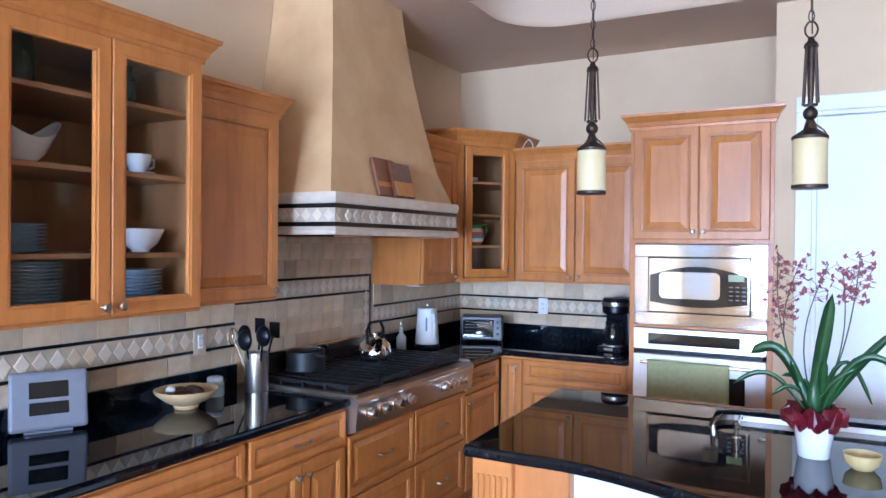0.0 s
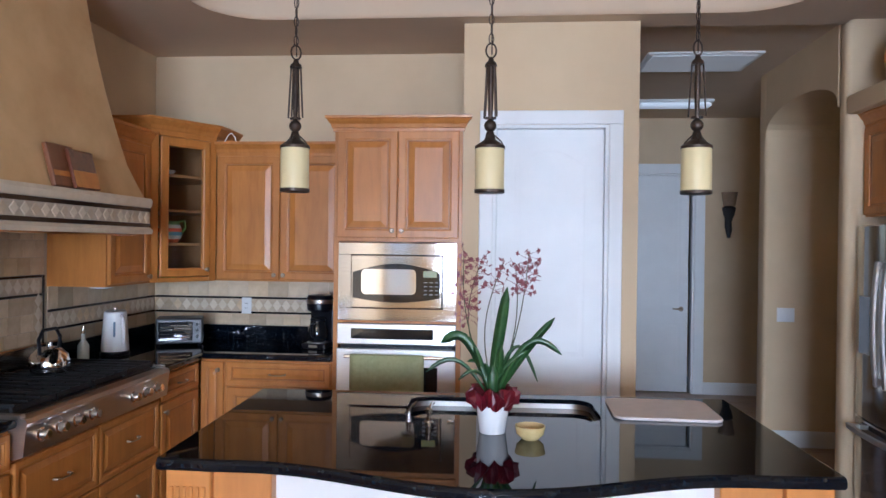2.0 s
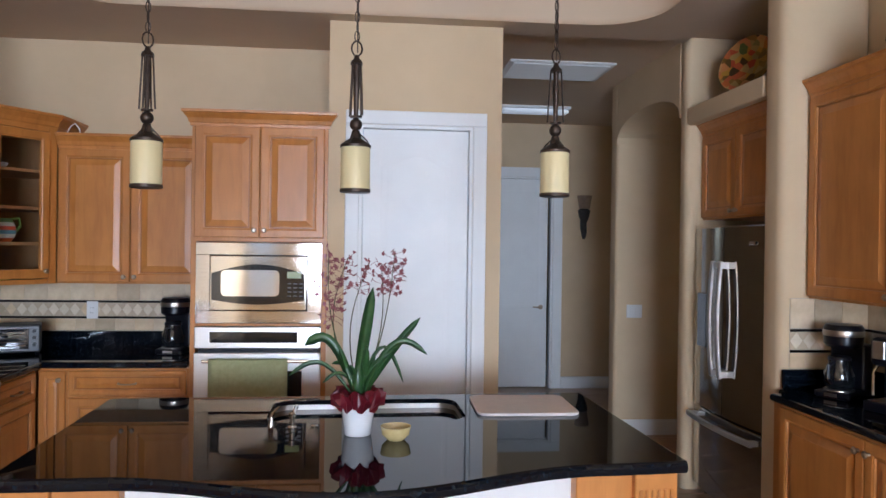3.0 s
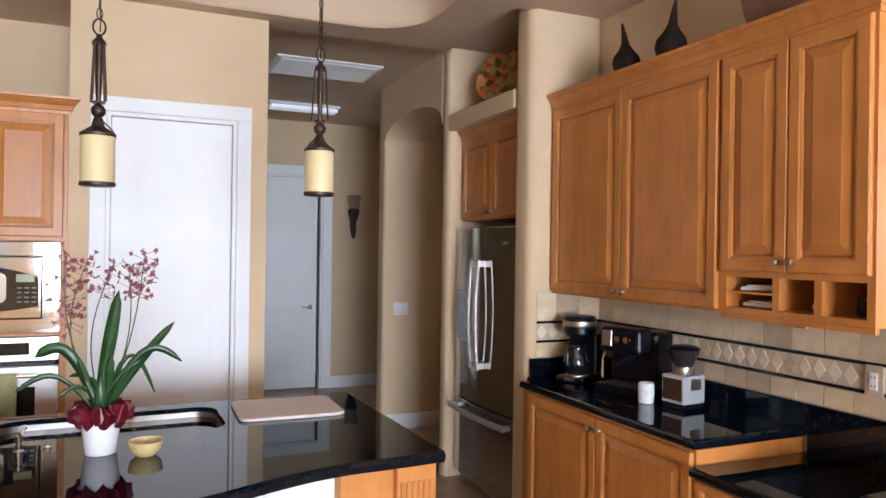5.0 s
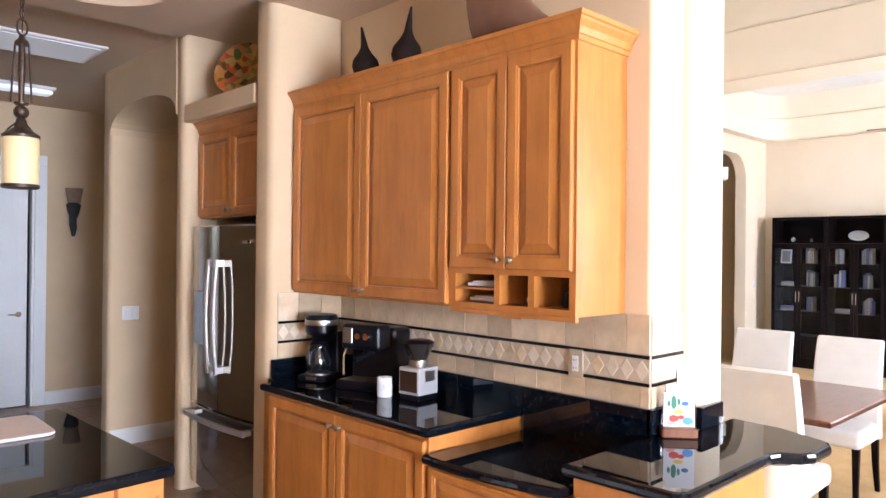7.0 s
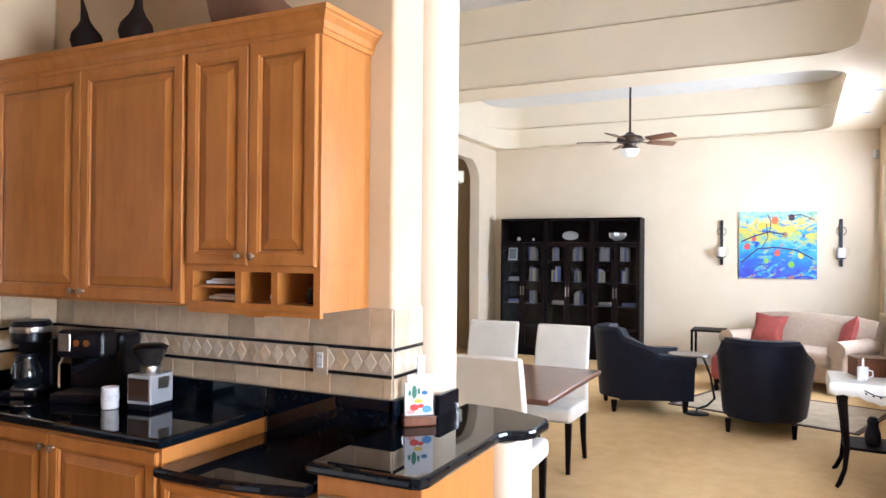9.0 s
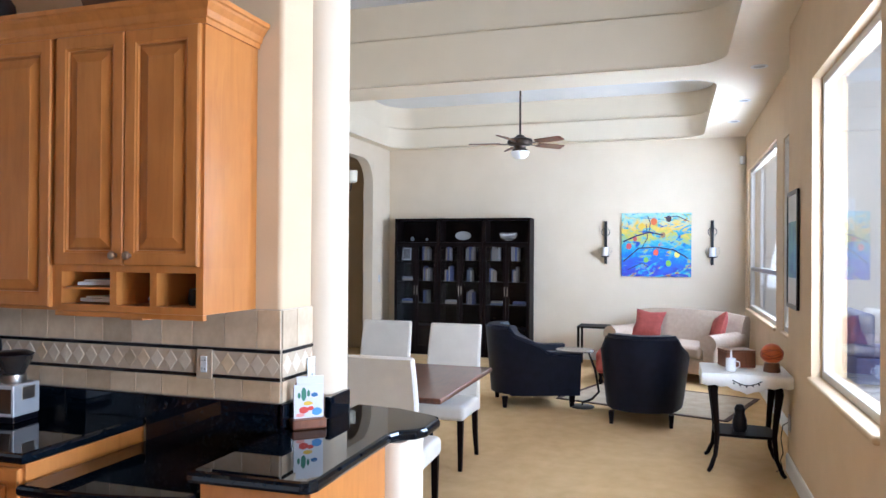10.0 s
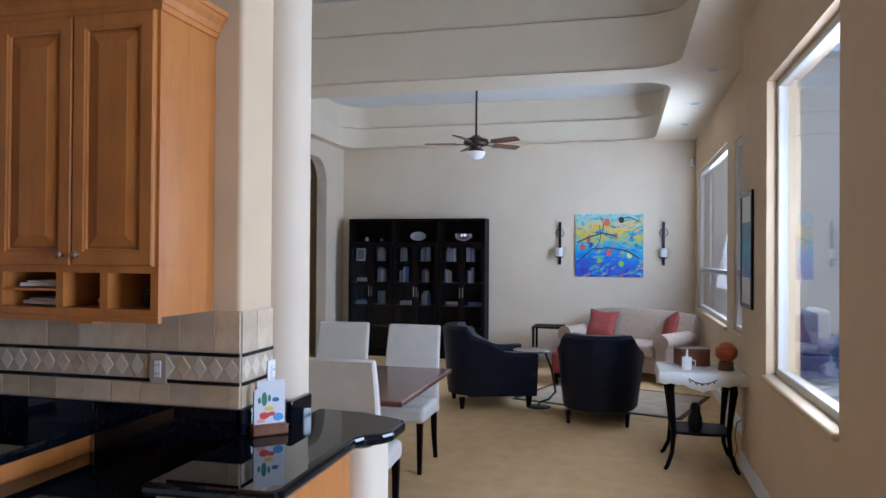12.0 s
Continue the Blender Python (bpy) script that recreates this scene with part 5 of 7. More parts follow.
drip_coffee_maker(pose(-1.31, 4.83, CT, 0, 0, -8), "black drip coffee maker beside the oven tower")
drip_coffee_maker(pose(2.29, 3.35, CT, 0, 0, -62), "black drip coffee maker beside the wall pier")
es = thing("espresso_machine", pose(2.37, 2.99, CT, 0, 0, -72), "black espresso machine with a steam wand", "espresso machine")
part("housing", B((-0.14, 0.14, -0.02, 0.15, 0.0, 0.31), bevel=0.03, seg=3), BLACK, es)
part("brew_head", B((-0.12, 0.12, -0.14, -0.015, 0.20, 0.33), bevel=0.025, seg=3), BLACK, es)
part("drip_tray", B((-0.13, 0.13, -0.16, -0.015, 0.0, 0.045), bevel=0.008, seg=2), BLACK, es)
part("tray_grille", B(*[(-0.11 + 0.02 * k, -0.098 + 0.02 * k, -0.15, -0.03, 0.0455, 0.049) for k in range(11)]), STEEL, es)
part("front_panel", B((-0.10, -0.04, -0.146, -0.139, 0.235, 0.315), bevel=0.003), STEEL, es)
for x in (0.0, 0.05):
    bm = lathe([(0.018, 0), (0.016, 0.02)], 14)
    bmesh.ops.rotate(bm, cent=(0, 0, 0), matrix=Matrix.Rotation(radians(90), 3, "X"), verts=bm.verts)
    bmesh.ops.translate(bm, vec=(x, -0.14, 0.275), verts=bm.verts)
    part("dial", bm, CHROME, es, smooth=True)
part("steam_wand", tube([(-0.09, -0.12, 0.20), (-0.095, -0.14, 0.17), (-0.085, -0.155, 0.10), (-0.08, -0.16, 0.075)], 0.006, 8), CHROME, es, smooth=True)
part("portafilter", tube([(0.03, -0.08, 0.195), (0.03, -0.14, 0.175), (0.03, -0.22, 0.165)], [0.03, 0.012, 0.013], 10), BLACK, es, smooth=True)


def mug(m, label, mat=None, r=0.037, h=0.095):
    c = thing("mug", m, label, "mug")
    part("cup", lathe([(r * 0.9, 0), (r, 0.004), (r, h), (r - 0.004, h), (r - 0.005, 0.012), (0.006, 0.01)], 24), mat or PORCELAIN, c, smooth=True)
    part("handle", tube([(r - 0.002, 0, h * 0.8), (r + 0.024, 0, h * 0.75), (r + 0.026, 0, h * 0.4), (r - 0.002, 0, h * 0.25)], 0.005, 8), mat or PORCELAIN, c, smooth=True)
    return c


cup = mug(pose(2.235, 2.735, CT, 0, 0, 60), "white coffee mug with a faint printed mark")
part("printed_mark", lathe([(0.0376, 0.035), (0.0376, 0.065)], 24, cap=False), mottled("faint_print", (0.55, 0.56, 0.58), (0.8, 0.8, 0.8), 60, 0.3), cup)
gr = thing("coffee_grinder", pose(2.335, 2.60, CT, 0, 0, -84) @ Matrix.Scale(0.93, 4), "steel and black coffee grinder with a smoky hopper", "coffee grinder")
SATIN = plain("satin_silver", (0.52, 0.53, 0.55), 0.38, 0.35)
part("foot_plinth", B((-0.068, 0.068, -0.072, 0.072, 0.0, 0.026), bevel=0.004), BLACK, gr)
part("base_case", B((-0.07, 0.07, -0.075, 0.075, 0.0265, 0.165), bevel=0.006, seg=2), SATIN, gr)
part("bean_window", B((-0.062, 0.060, -0.0785, -0.074, 0.042, 0.148), bevel=0.003), plain("brown_bin", (0.05, 0.025, 0.015), 0.12, 0.0, 0.4), gr)
part("collar", lathe([(0.05, 0.165), (0.052, 0.17), (0.05, 0.20), (0.04, 0.204)], 22), STEEL, gr, smooth=True)
part("hopper", lathe([(0.045, 0.204), (0.075, 0.27), (0.078, 0.285), (0.05, 0.295)], 24), plain("smoked_plastic", (0.03, 0.025, 0.022), 0.08, 0.0, 0.5), gr, smooth=True)
part("lid", lathe([(0.08, 0.285), (0.082, 0.292), (0.06, 0.303), (0.02, 0.305)], 24), BLACK, gr, smooth=True)
part("dial", B((0.0702, 0.073, -0.03, 0.045, 0.095, 0.15), bevel=0.001), STEEL, gr)

# ---- orchid ----
orchid = thing("potted_orchid", pose(-0.085, 2.735, CT), "orchid with mauve sprays in a white pot with burgundy wrap", "orchid")
part("pot", lathe([(0.048, 0), (0.05, 0.003), (0.066, 0.125), (0.062, 0.126), (0.05, 0.02)], 28), PORCELAIN, orchid, smooth=True)
rng = random.Random(4)
bm = bmesh.new()
n = 40
rr = []
for i, (r0, z0, amp) in enumerate(((0.062, 0.115, 0.002), (0.072, 0.10, 0.012), (0.088, 0.125, 0.016), (0.090, 0.155, 0.018), (0.07, 0.165, 0.012), (0.04, 0.15, 0.006))):
    rr.append([((r0 + amp * math.sin(k * 1.9 + i)) * math.cos(2 * math.pi * k / n), (r0 + amp * math.cos(k * 2.3 + i)) * math.sin(2 * math.pi * k / n), z0 + amp * math.sin(k * 1.3 + i * 2)) for k in range(n)])
loops(bm, rr, False, True)
part("foil_wrap", bm, FOIL, orchid, "burgundy foil wrap")


def leaf(pts, width):
    bm = bmesh.new()
    pts = [Vector(p) for p in pts]
    m = len(pts) - 1
    rows = []
    for i, p in enumerate(pts):
        d = (pts[min(i + 1, m)] - pts[max(i - 1, 0)]).normalized()
        side = (d.cross(Vector((0, 0, 1))) * 0.5 + d.cross(Vector((0.25, 1, 0))) * 0.85).normalized()
        u = i / m
        wd = 0.58 * width * (0.35 + 1.9 * u * (1 - u) ** 0.7) if u < 1 else 0.001
        up = side.cross(d)
        rows.append([bm.verts.new(p - side * wd), bm.verts.new(p + up * -wd * 0.35), bm.verts.new(p + side * wd)])
    for a, b in zip(rows, rows[1:]):
        for j in range(2):
            bm.faces.new((a[j], a[j + 1], b[j + 1], b[j]))
    ob = part("leaf", bm, LEAF, orchid, smooth=True)
    ob.modifiers.new("thickness", "SOLIDIFY").thickness = 0.0025
    return ob


def arc(a, tip, lift, m=9):
    a, tip = Vector(a), Vector(tip)
    return [a.lerp(tip, k / m) + Vector((0, 0, lift * math.sin(math.pi * k / m))) for k in range(m + 1)]


for tip, lift, wd in (((0.05, -0.03, 0.555), 0.0, 0.040), ((-0.20, 0.0, 0.335), 0.11, 0.040), ((-0.255, -0.02, 0.225), 0.085, 0.020), ((0.23, 0.0, 0.44), 0.02, 0.028), ((0.255, -0.03, 0.305), 0.12, 0.026), ((0.17, 0.03, 0.19), 0.16, 0.014), ((0.13, -0.02, 0.315), 0.03, 0.022), ((-0.07, -0.04, 0.33), 0.01, 0.022), ((0.03, -0.05, 0.34), 0.0, 0.026), ((-0.10, 0.04, 0.26), 0.05, 0.018), ((0.09, 0.04, 0.24), 0.03, 0.018), ((-0.03, -0.05, 0.27), 0.01, 0.020), ((0.08, -0.05, 0.28), 0.01, 0.018), ((-0.13, -0.03, 0.20), 0.06, 0.014)):
    leaf(arc((rng.uniform(-0.025, 0.025), rng.uniform(-0.02, 0.02), 0.145), tip, lift), wd)
for z in (0.17, 0.20, 0.19):
    part("bulb", lathe([(0.012, z - 0.05), (0.022, z - 0.02), (0.02, z + 0.03), (0.008, z + 0.06)], 12, rng.uniform(-0.03, 0.03), rng.uniform(-0.02, 0.02)), LEAF, orchid, smooth=True)


def spray(base, top, bend, n_flowers, first=0.6):
    base, top = Vector(base), Vector(top)
    m = 10
    pts = [base.lerp(top, k / m) + Vector(bend) * math.sin(math.pi * k / m) for k in range(m + 1)]
    st = part("flower_stem", tube(pts, [0.003 - 0.0016 * k / m for k in range(m + 1)], 6), STEM, orchid)
    bm = bmesh.new()
    for i in range(n_flowers):
        u = first + (1 - first) * i / n_flowers
        p = pts[min(m, int(u * m))].lerp(pts[min(m, int(u * m) + 1)], u * m % 1)
        out = Vector((rng.uniform(-1, 1), rng.uniform(-1, 1), rng.uniform(-0.4, 0.7))) * 0.055 * (1.25 - u * 0.5)
        q = p + out
        tube([p, q], 0.0009, 3, bm)
        turn = Euler((rng.uniform(0, 3), rng.uniform(0, 3), rng.uniform(0, 6))).to_matrix()
        for k in range(5):
            a = 2 * math.pi * k / 5
            c, s = math.cos(a), math.sin(a)
            L0 = rng.uniform(0.008, 0.0145)
            f = [q + turn @ Vector(v) for v in ((0, 0, 0), (L0 * 0.5 * c - 0.004 * s, L0 * 0.5 * s + 0.004 * c, 0.003), (L0 * c, L0 * s, 0.001), (L0 * 0.5 * c + 0.004 * s, L0 * 0.5 * s - 0.004 * c, 0.003))]
            bm.faces.new([bm.verts.new(v) for v in f])
    ob = part("blossoms", bm, PETAL, st)
    ob["kind"] = "stuff"


spray((-0.01, 0, 0.16), (-0.045, 0.02, 0.665), (-0.07, 0, 0), 64, 0.5)
spray((-0.01, 0.01, 0.16), (-0.115, -0.02, 0.69), (-0.04, 0.01, 0), 22, 0.72)
spray((0.02, 0.01, 0.16), (0.13, 0.01, 0.68), (0.02, 0, 0), 46, 0.7)
spray((0.015, 0.02, 0.16), (0.08, 0.05, 0.64), (0.035, 0, 0), 20, 0.74)
spray((0.0, -0.01, 0.16), (0.035, -0.02, 0.645), (-0.05, 0, 0), 26, 0.76)

at("snack_bowl", lathe([(0.03, 0), (0.033, 0.004), (0.05, 0.025), (0.055, 0.055), (0.056, 0.062), (0.052, 0.062), (0.046, 0.03), (0.01, 0.02)], 28), mottled("gold_bowl_glaze", (0.55, 0.42, 0.17), (0.66, 0.53, 0.25), 30, 0.25, 40, 0.05), pose(0.055, 2.655, CT) @ Matrix.Diagonal((1, 1, 0.8, 1)), "small golden bowl beside the orchid", "bowl")

# ---- dishes in the glass cabinet ----
CX = lambda x, y, z: L(-2.13, 1.15, 1.366) @ pose(x, y, z)


def stack(x, y, z, n, r, mat, label):
    s = thing("plate_stack", CX(x, y, z), label, "plates", "plate stacks")
    for k in range(n):
        part("plate", lathe([(r * 0.6, k * 0.0115), (r * 0.64, k * 0.0115 + 0.002), (r, k * 0.0115 + 0.010), (r, k * 0.0115 + 0.0115), (r * 0.6, k * 0.0115 + 0.004)], 28), mat, s, smooth=True)


stack(0.22, 0.15, 0.019, 15, 0.10, BLUEWARE, "tall stack of pale blue plates behind glass")
stack(0.63, 0.15, 0.019, 12, 0.085, BLUEWARE, "stack of pale blue plates behind glass")
stack(0.19, 0.15, 0.22, 8, 0.08, BLUEWARE, "short stack of pale blue saucers behind glass")
bowl_prof = [(0.03, 0), (0.032, 0.008), (0.06, 0.03), (0.085, 0.085), (0.08, 0.085), (0.055, 0.035), (0.01, 0.012)]
at("serving_bowl", lathe(bowl_prof, 28), PORCELAIN, CX(0.64, 0.15, 0.22), "white porcelain bowl on a cabinet shelf", "bowl")
bm = bmesh.new()
loops(bm, [[(r * math.cos(2 * math.pi * i / 28), 0.7 * r * math.sin(2 * math.pi * i / 28), z + q * (math.cos(2 * math.pi * i / 28) ** 2)) for i in range(28)] for r, z, q in ((0.03, 0, 0), (0.07, 0.03, 0.01), (0.115, 0.08, 0.07), (0.11, 0.08, 0.07), (0.06, 0.035, 0.01), (0.01, 0.015, 0))])
at("serving_bowl", bm, PORCELAIN, CX(0.21, 0.16, 0.50), "white boat-shaped serving bowl on a cabinet shelf", "bowl")
m2 = thing("teacup", CX(0.62, 0.14, 0.50), "white teacup on a saucer", "cup")
part("saucer", lathe([(0.03, 0), (0.06, 0.008), (0.06, 0.011), (0.03, 0.005)], 24), PORCELAIN, m2, smooth=True)
part("cup", lathe([(0.022, 0.009), (0.03, 0.015), (0.045, 0.05), (0.047, 0.075), (0.044, 0.075), (0.03, 0.02), (0.006, 0.015)], 24), PORCELAIN, m2, smooth=True)
part("handle", tube([(0.044, 0, 0.065), (0.07, 0, 0.062), (0.068, 0, 0.035), (0.036, 0, 0.025)], 0.004, 8), PORCELAIN, m2, smooth=True)
DKGREEN = plain("dark_green_glass", (0.01, 0.03, 0.02), 0.1, 0.0, 0.4)
at("glass_vase", lathe([(0.04, 0), (0.055, 0.02), (0.055, 0.13), (0.045, 0.17), (0.05, 0.18)], 24), DKGREEN, CX(0.21, 0.2, 0.74), "dark green glass vase on the top shelf", "vase")
at("glass_vase", lathe([(0.03, 0), (0.045, 0.02), (0.05, 0.10), (0.03, 0.14), (0.035, 0.16)], 24), DKGREEN, CX(0.60, 0.2, 0.74), "dark green glass vase on the top shelf", "vase")

# pieces in the corner cabinet
CC = corner.matrix_basis
jug = thing("striped_jug", CC @ pose(0.23, 0.16, 0.259), "striped ceramic jug with a green handle", "jug")
for k, (c, r0, r1) in enumerate((((0.6, 0.12, 0.03), 0.05, 0.068), ((0.75, 0.7, 0.6), 0.068, 0.078), ((0.12, 0.28, 0.35), 0.078, 0.08), ((0.65, 0.10, 0.04), 0.08, 0.076), ((0.75, 0.7, 0.6), 0.076, 0.066), ((0.15, 0.3, 0.12), 0.066, 0.055))):
    part("stripe", lathe([(r0, k * 0.024), (r1, k * 0.024 + 0.024)], 24), plain("jug_glaze", c, 0.2, 0.0, 0.4), jug, smooth=True)
part("handle", tube([(0.055, 0, 0.14), (0.105, 0, 0.15), (0.115, 0, 0.10), (0.075, 0, 0.05)], 0.009, 8), plain("green_glaze", (0.22, 0.35, 0.08), 0.25), jug, smooth=True)
at("ceramic_dish", lathe([(0.05, 0), (0.055, 0.004), (0.07, 0.06), (0.066, 0.06), (0.05, 0.01)], 24), plain("lime_glaze", (0.35, 0.45, 0.05), 0.25), CC @ pose(0.20, 0.13, 0.019), "lime green ceramic dish behind glass", "dish")
at("ceramic_dish", lathe([(0.04, 0), (0.045, 0.004), (0.05, 0.055), (0.046, 0.055), (0.04, 0.01)], 24), plain("teal_glaze", (0.05, 0.25, 0.28), 0.25), CC @ pose(0.30, 0.16, 0.019), "teal ceramic dish behind glass", "dish")
at("white_figure_bowl", lathe([(0.03, 0), (0.05, 0.03), (0.045, 0.035), (0.01, 0.01)], 20), PORCELAIN, CC @ pose(0.2, 0.14, 0.709), "small white bowl on the top glass shelf", "bowl")

at("puck_light", lathe([(0.045, -0.018), (0.06, -0.014), (0.062, -0.001)], 20), PORCELAIN, L(-2.31, 3.885, 1.36) @ pose(0.16, 0.12, 0), "small white puck light under the short cabinet", "puck light")
at("loose_cord", tube([(-2.02, 4.86, 2.325), (-1.985, 4.84, 2.37), (-1.955, 4.83, 2.385), (-1.925, 4.82, 2.35), (-1.92, 4.82, 2.315)], 0.004, 6), WHITEP, Matrix.Identity(4), "short white cord looping over the cabinet top", "cord")

# boards on the hood
WALNUT = wood("walnut_board", (0.20, 0.075, 0.03), (0.12, 0.04, 0.016))
bd = thing("cutting_board", pose(-2.068, 3.16, 1.869, 0, -15, 0), "striped walnut cutting board leaning on the hood", "cutting board")
part("board", B((-0.012, 0.012, -0.11, 0.09, 0, 0.205), bevel=0.006, seg=2), WALNUT, bd)
part("light_stripe", B((0.0122, 0.0135, -0.10, 0.085, 0.05, 0.075)), MAPLE, bd)
bd = thing("cutting_board", pose(-2.043, 3.28, 1.869, 0, -15, 0), "small maple cutting board leaning on the hood", "cutting board")
part("board", B((-0.010, 0.010, -0.11, 0.09, 0, 0.19), bevel=0.006, seg=2), CHERRY, bd)
part("lower_band", B((0.0102, 0.0115, -0.105, 0.085, 0.005, 0.085)), MAPLE, bd)

# decor above the cabinets
GOURD = mottled("dark_gourd", (0.010, 0.006, 0.004), (0.022, 0.010, 0.006), 12, 0.7, 40, 0.1, spec=0.2)
for x, y, s, lean in ((2.265, 2.95, 1.02, 0.04), (2.27, 2.64, 1.07, -0.03)):
    bm = bmesh.new()
    prof = [(0.02, 0), (0.058, 0.025), (0.07, 0.065), (0.062, 0.10), (0.035, 0.135), (0.020, 0.165), (0.013, 0.215), (0.005, 0.275)]
    loops(bm, [[(lean * (z / 0.27) ** 2 + r * math.cos(2 * math.pi * i / 20), r * math.sin(2 * math.pi * i / 20), z) for i in range(20)] for r, z in prof])
    at("gourd", bm, GOURD, pose(x, y, 2.501, 0, 0, 90) @ Matrix.Scale(s, 4), "dark long-necked dried gourd on the cabinet", "gourd", True, "gourds")
rings = []
for k in range(13):
    u = k / 12
    y, h, hw = 2.22 - 0.36 * u, 0.10 + 0.46 * (1 - u) ** 1.2, 0.11 * (1 - u) ** 0.6 + 0.012
    rings.append([(2.37 + hw * math.cos(a), y, 2.502 + h / 2 + h / 2 * math.sin(a)) for a in (2 * math.pi * i / 18 for i in range(18))])
at("clay_bird", loops(bmesh.new(), rings), mottled("brown_clay", (0.12, 0.055, 0.03), (0.18, 0.09, 0.05), 6, 0.5, 40, 0.1), Matrix.Identity(4), "large brown clay bird with a tapering tail on the cabinet", "ornament")
m, nt, b = material("mosaic_glaze")
vo = nt.nodes.new("ShaderNodeTexVoronoi")
vo.inputs["Scale"].default_value = 22
nt.links.new(coords(nt), vo.inputs["Vector"])
sep = nt.nodes.new("ShaderNodeSeparateColor")
nt.links.new(vo.outputs["Color"], sep.inputs[0])
nt.links.new(ramp(nt, sep.outputs[0], [(0.0, (0.02, 0.012, 0.01)), (0.3, (0.5, 0.28, 0.03)), (0.55, (0.42, 0.05, 0.02)), (0.8, (0.55, 0.35, 0.12)), (1.0, (0.08, 0.12, 0.03))]), b.inputs["Base Color"])
b.inputs["Roughness"].default_value = 0.3
bm = lathe([(0.05, 0), (0.10, 0.01), (0.18, 0.035), (0.185, 0.045), (0.10, 0.022), (0.02, 0.015)], 32)
bmesh.ops.rotate(bm, cent=(0, 0, 0), matrix=Matrix.Rotation(radians(72), 3, "X") , verts=bm.verts)
bmesh.ops.translate(bm, vec=(0, 0, 0.185), verts=bm.verts)
at("decorative_plate", bm, m, pose(2.27, 4.26, 2.591, 0, 0, -62), "multicoloured mosaic plate standing on the ledge", "plate")

# mail in the cubbies
PAPER = plain("white_paper", (0.72, 0.72, 0.74), 0.7)
for x, z, tilt_ in ((0.15, 0.094, 4), (0.17, 0.03, -3)):
    at("mail", B((-0.09, 0.09, -0.10, 0.10, 0, 0.012), (-0.07, 0.08, -0.09, 0.08, 0.013, 0.02)), PAPER, R(2.22, 2.265, 1.385) @ pose(x, 0.14, z + 0.002, 0, 0, tilt_ * 3), "folded white mail lying in a cubby", "mail", False)
at("crumpled_napkin", lathe([(0.03, 0), (0.045, 0.02), (0.03, 0.045), (0.01, 0.05)], 9), PAPER, R(2.22, 2.265, 1.385) @ pose(0.40, 0.10, 0.026), "crumpled white napkin in a cubby", "napkin", False)
at("cable_coil", lathe([(0.045, 0), (0.05, 0.02), (0.045, 0.06), (0.02, 0.065)], 14), BLACK, R(2.22, 2.265, 1.385) @ pose(0.57, 0.12, 0.026), "black coiled cable in a cubby", "cable")

# letter holder on the peninsula
lh = thing("letter_holder", pose(2.62, 1.40, CT, 0, 0, -48) @ Matrix.Scale(0.86, 4), "carved wooden letter holder with a painted cactus card", "letter holder")
part("base", B((-0.08, 0.08, -0.045, 0.035, 0, 0.045), bevel=0.008, seg=2), WALNUT, lh)
board = [(-0.06, 0), (0.06, 0), (0.06, 0.17), (0.045, 0.20), (0.0, 0.225), (-0.045, 0.20), (-0.06, 0.17)]
part("back_board", loops(bmesh.new(), [[(x, y, z + 0.01) for x, z in board] for y in (0.022, 0.034)]), WALNUT, lh)
card = part("card", B((-0.065, 0.07, -0.005, 0.0, 0.045, 0.20), bevel=0.001), PAPER, lh, "white card with a painted desert scene")
for c, cx, cz, rx, rz in (((0.05, 0.20, 0.12), -0.02, 0.155, 0.012, 0.032), ((0.05, 0.20, 0.12), -0.042, 0.150, 0.007, 0.014), ((0.05, 0.20, 0.12), 0.002, 0.158, 0.007, 0.016), ((0.04, 0.15, 0.35), 0.03, 0.15, 0.016, 0.010), ((0.75, 0.50, 0.04), 0.0, 0.112, 0.022, 0.010), ((0.60, 0.05, 0.03), -0.02, 0.082, 0.022, 0.016), ((0.60, 0.05, 0.03), 0.012, 0.088, 0.016, 0.010), ((0.10, 0.30, 0.65), 0.042, 0.072, 0.024, 0.018), ((0.75, 0.35, 0.30), -0.035, 0.060, 0.02, 0.009)):
    part("painted_shape", loops(bmesh.new(), [[(cx + rx * math.cos(2 * math.pi * i / 12) * (1 + 0.12 * math.sin(3 * i)), y, cz + rz * math.sin(2 * math.pi * i / 12)) for i in range(12)] for y in (-0.0052, -0.0064)]), plain("card_paint", c, 0.5), card)
part("letters", B((-0.05, 0.075, 0.004, 0.012, 0.045, 0.235), (-0.04, 0.06, 0.014, 0.02, 0.045, 0.21)), PAPER, lh)

# cabinet work under the peninsula
pc = thing("peninsula_cabinet", pose(2.05, 1.078, 0), "maple peninsula end panel with a steel beverage cooler", "cabinet")
part("side_panel", B((0, 0.60, 0, 0.02, 0.0, 0.872), bevel=0.003), MAPLE, pc)
part("front_frame", B((0, 0.03, 0.02, 0.40, 0.0, 0.872), (0.03, 0.06, 0.02, 0.40, 0.80, 0.872)), MAPLE, pc)
part("back_panel", B((0.03, 0.50, 0.39, 0.403, 0.0, 0.872)), MAPLE, pc)
cl = part("cooler_door", B((-0.03, -0.001, 0.04, 0.38, 0.10, 0.80), bevel=0.006, seg=2), STEEL, pc)
part("handle", tube([(-0.03, 0.08, 0.76), (-0.065, 0.08, 0.765), (-0.065, 0.34, 0.765), (-0.03, 0.34, 0.76)], 0.010, 8), CHROME, cl, smooth=True)
structure("pony_wall", bullnose_box(2.655, 2.95, 1.01, 1.41, 0, 0.872, 0.06, 6), CREAM, "short cream half wall with rounded ends under the peninsula", smooth=True)


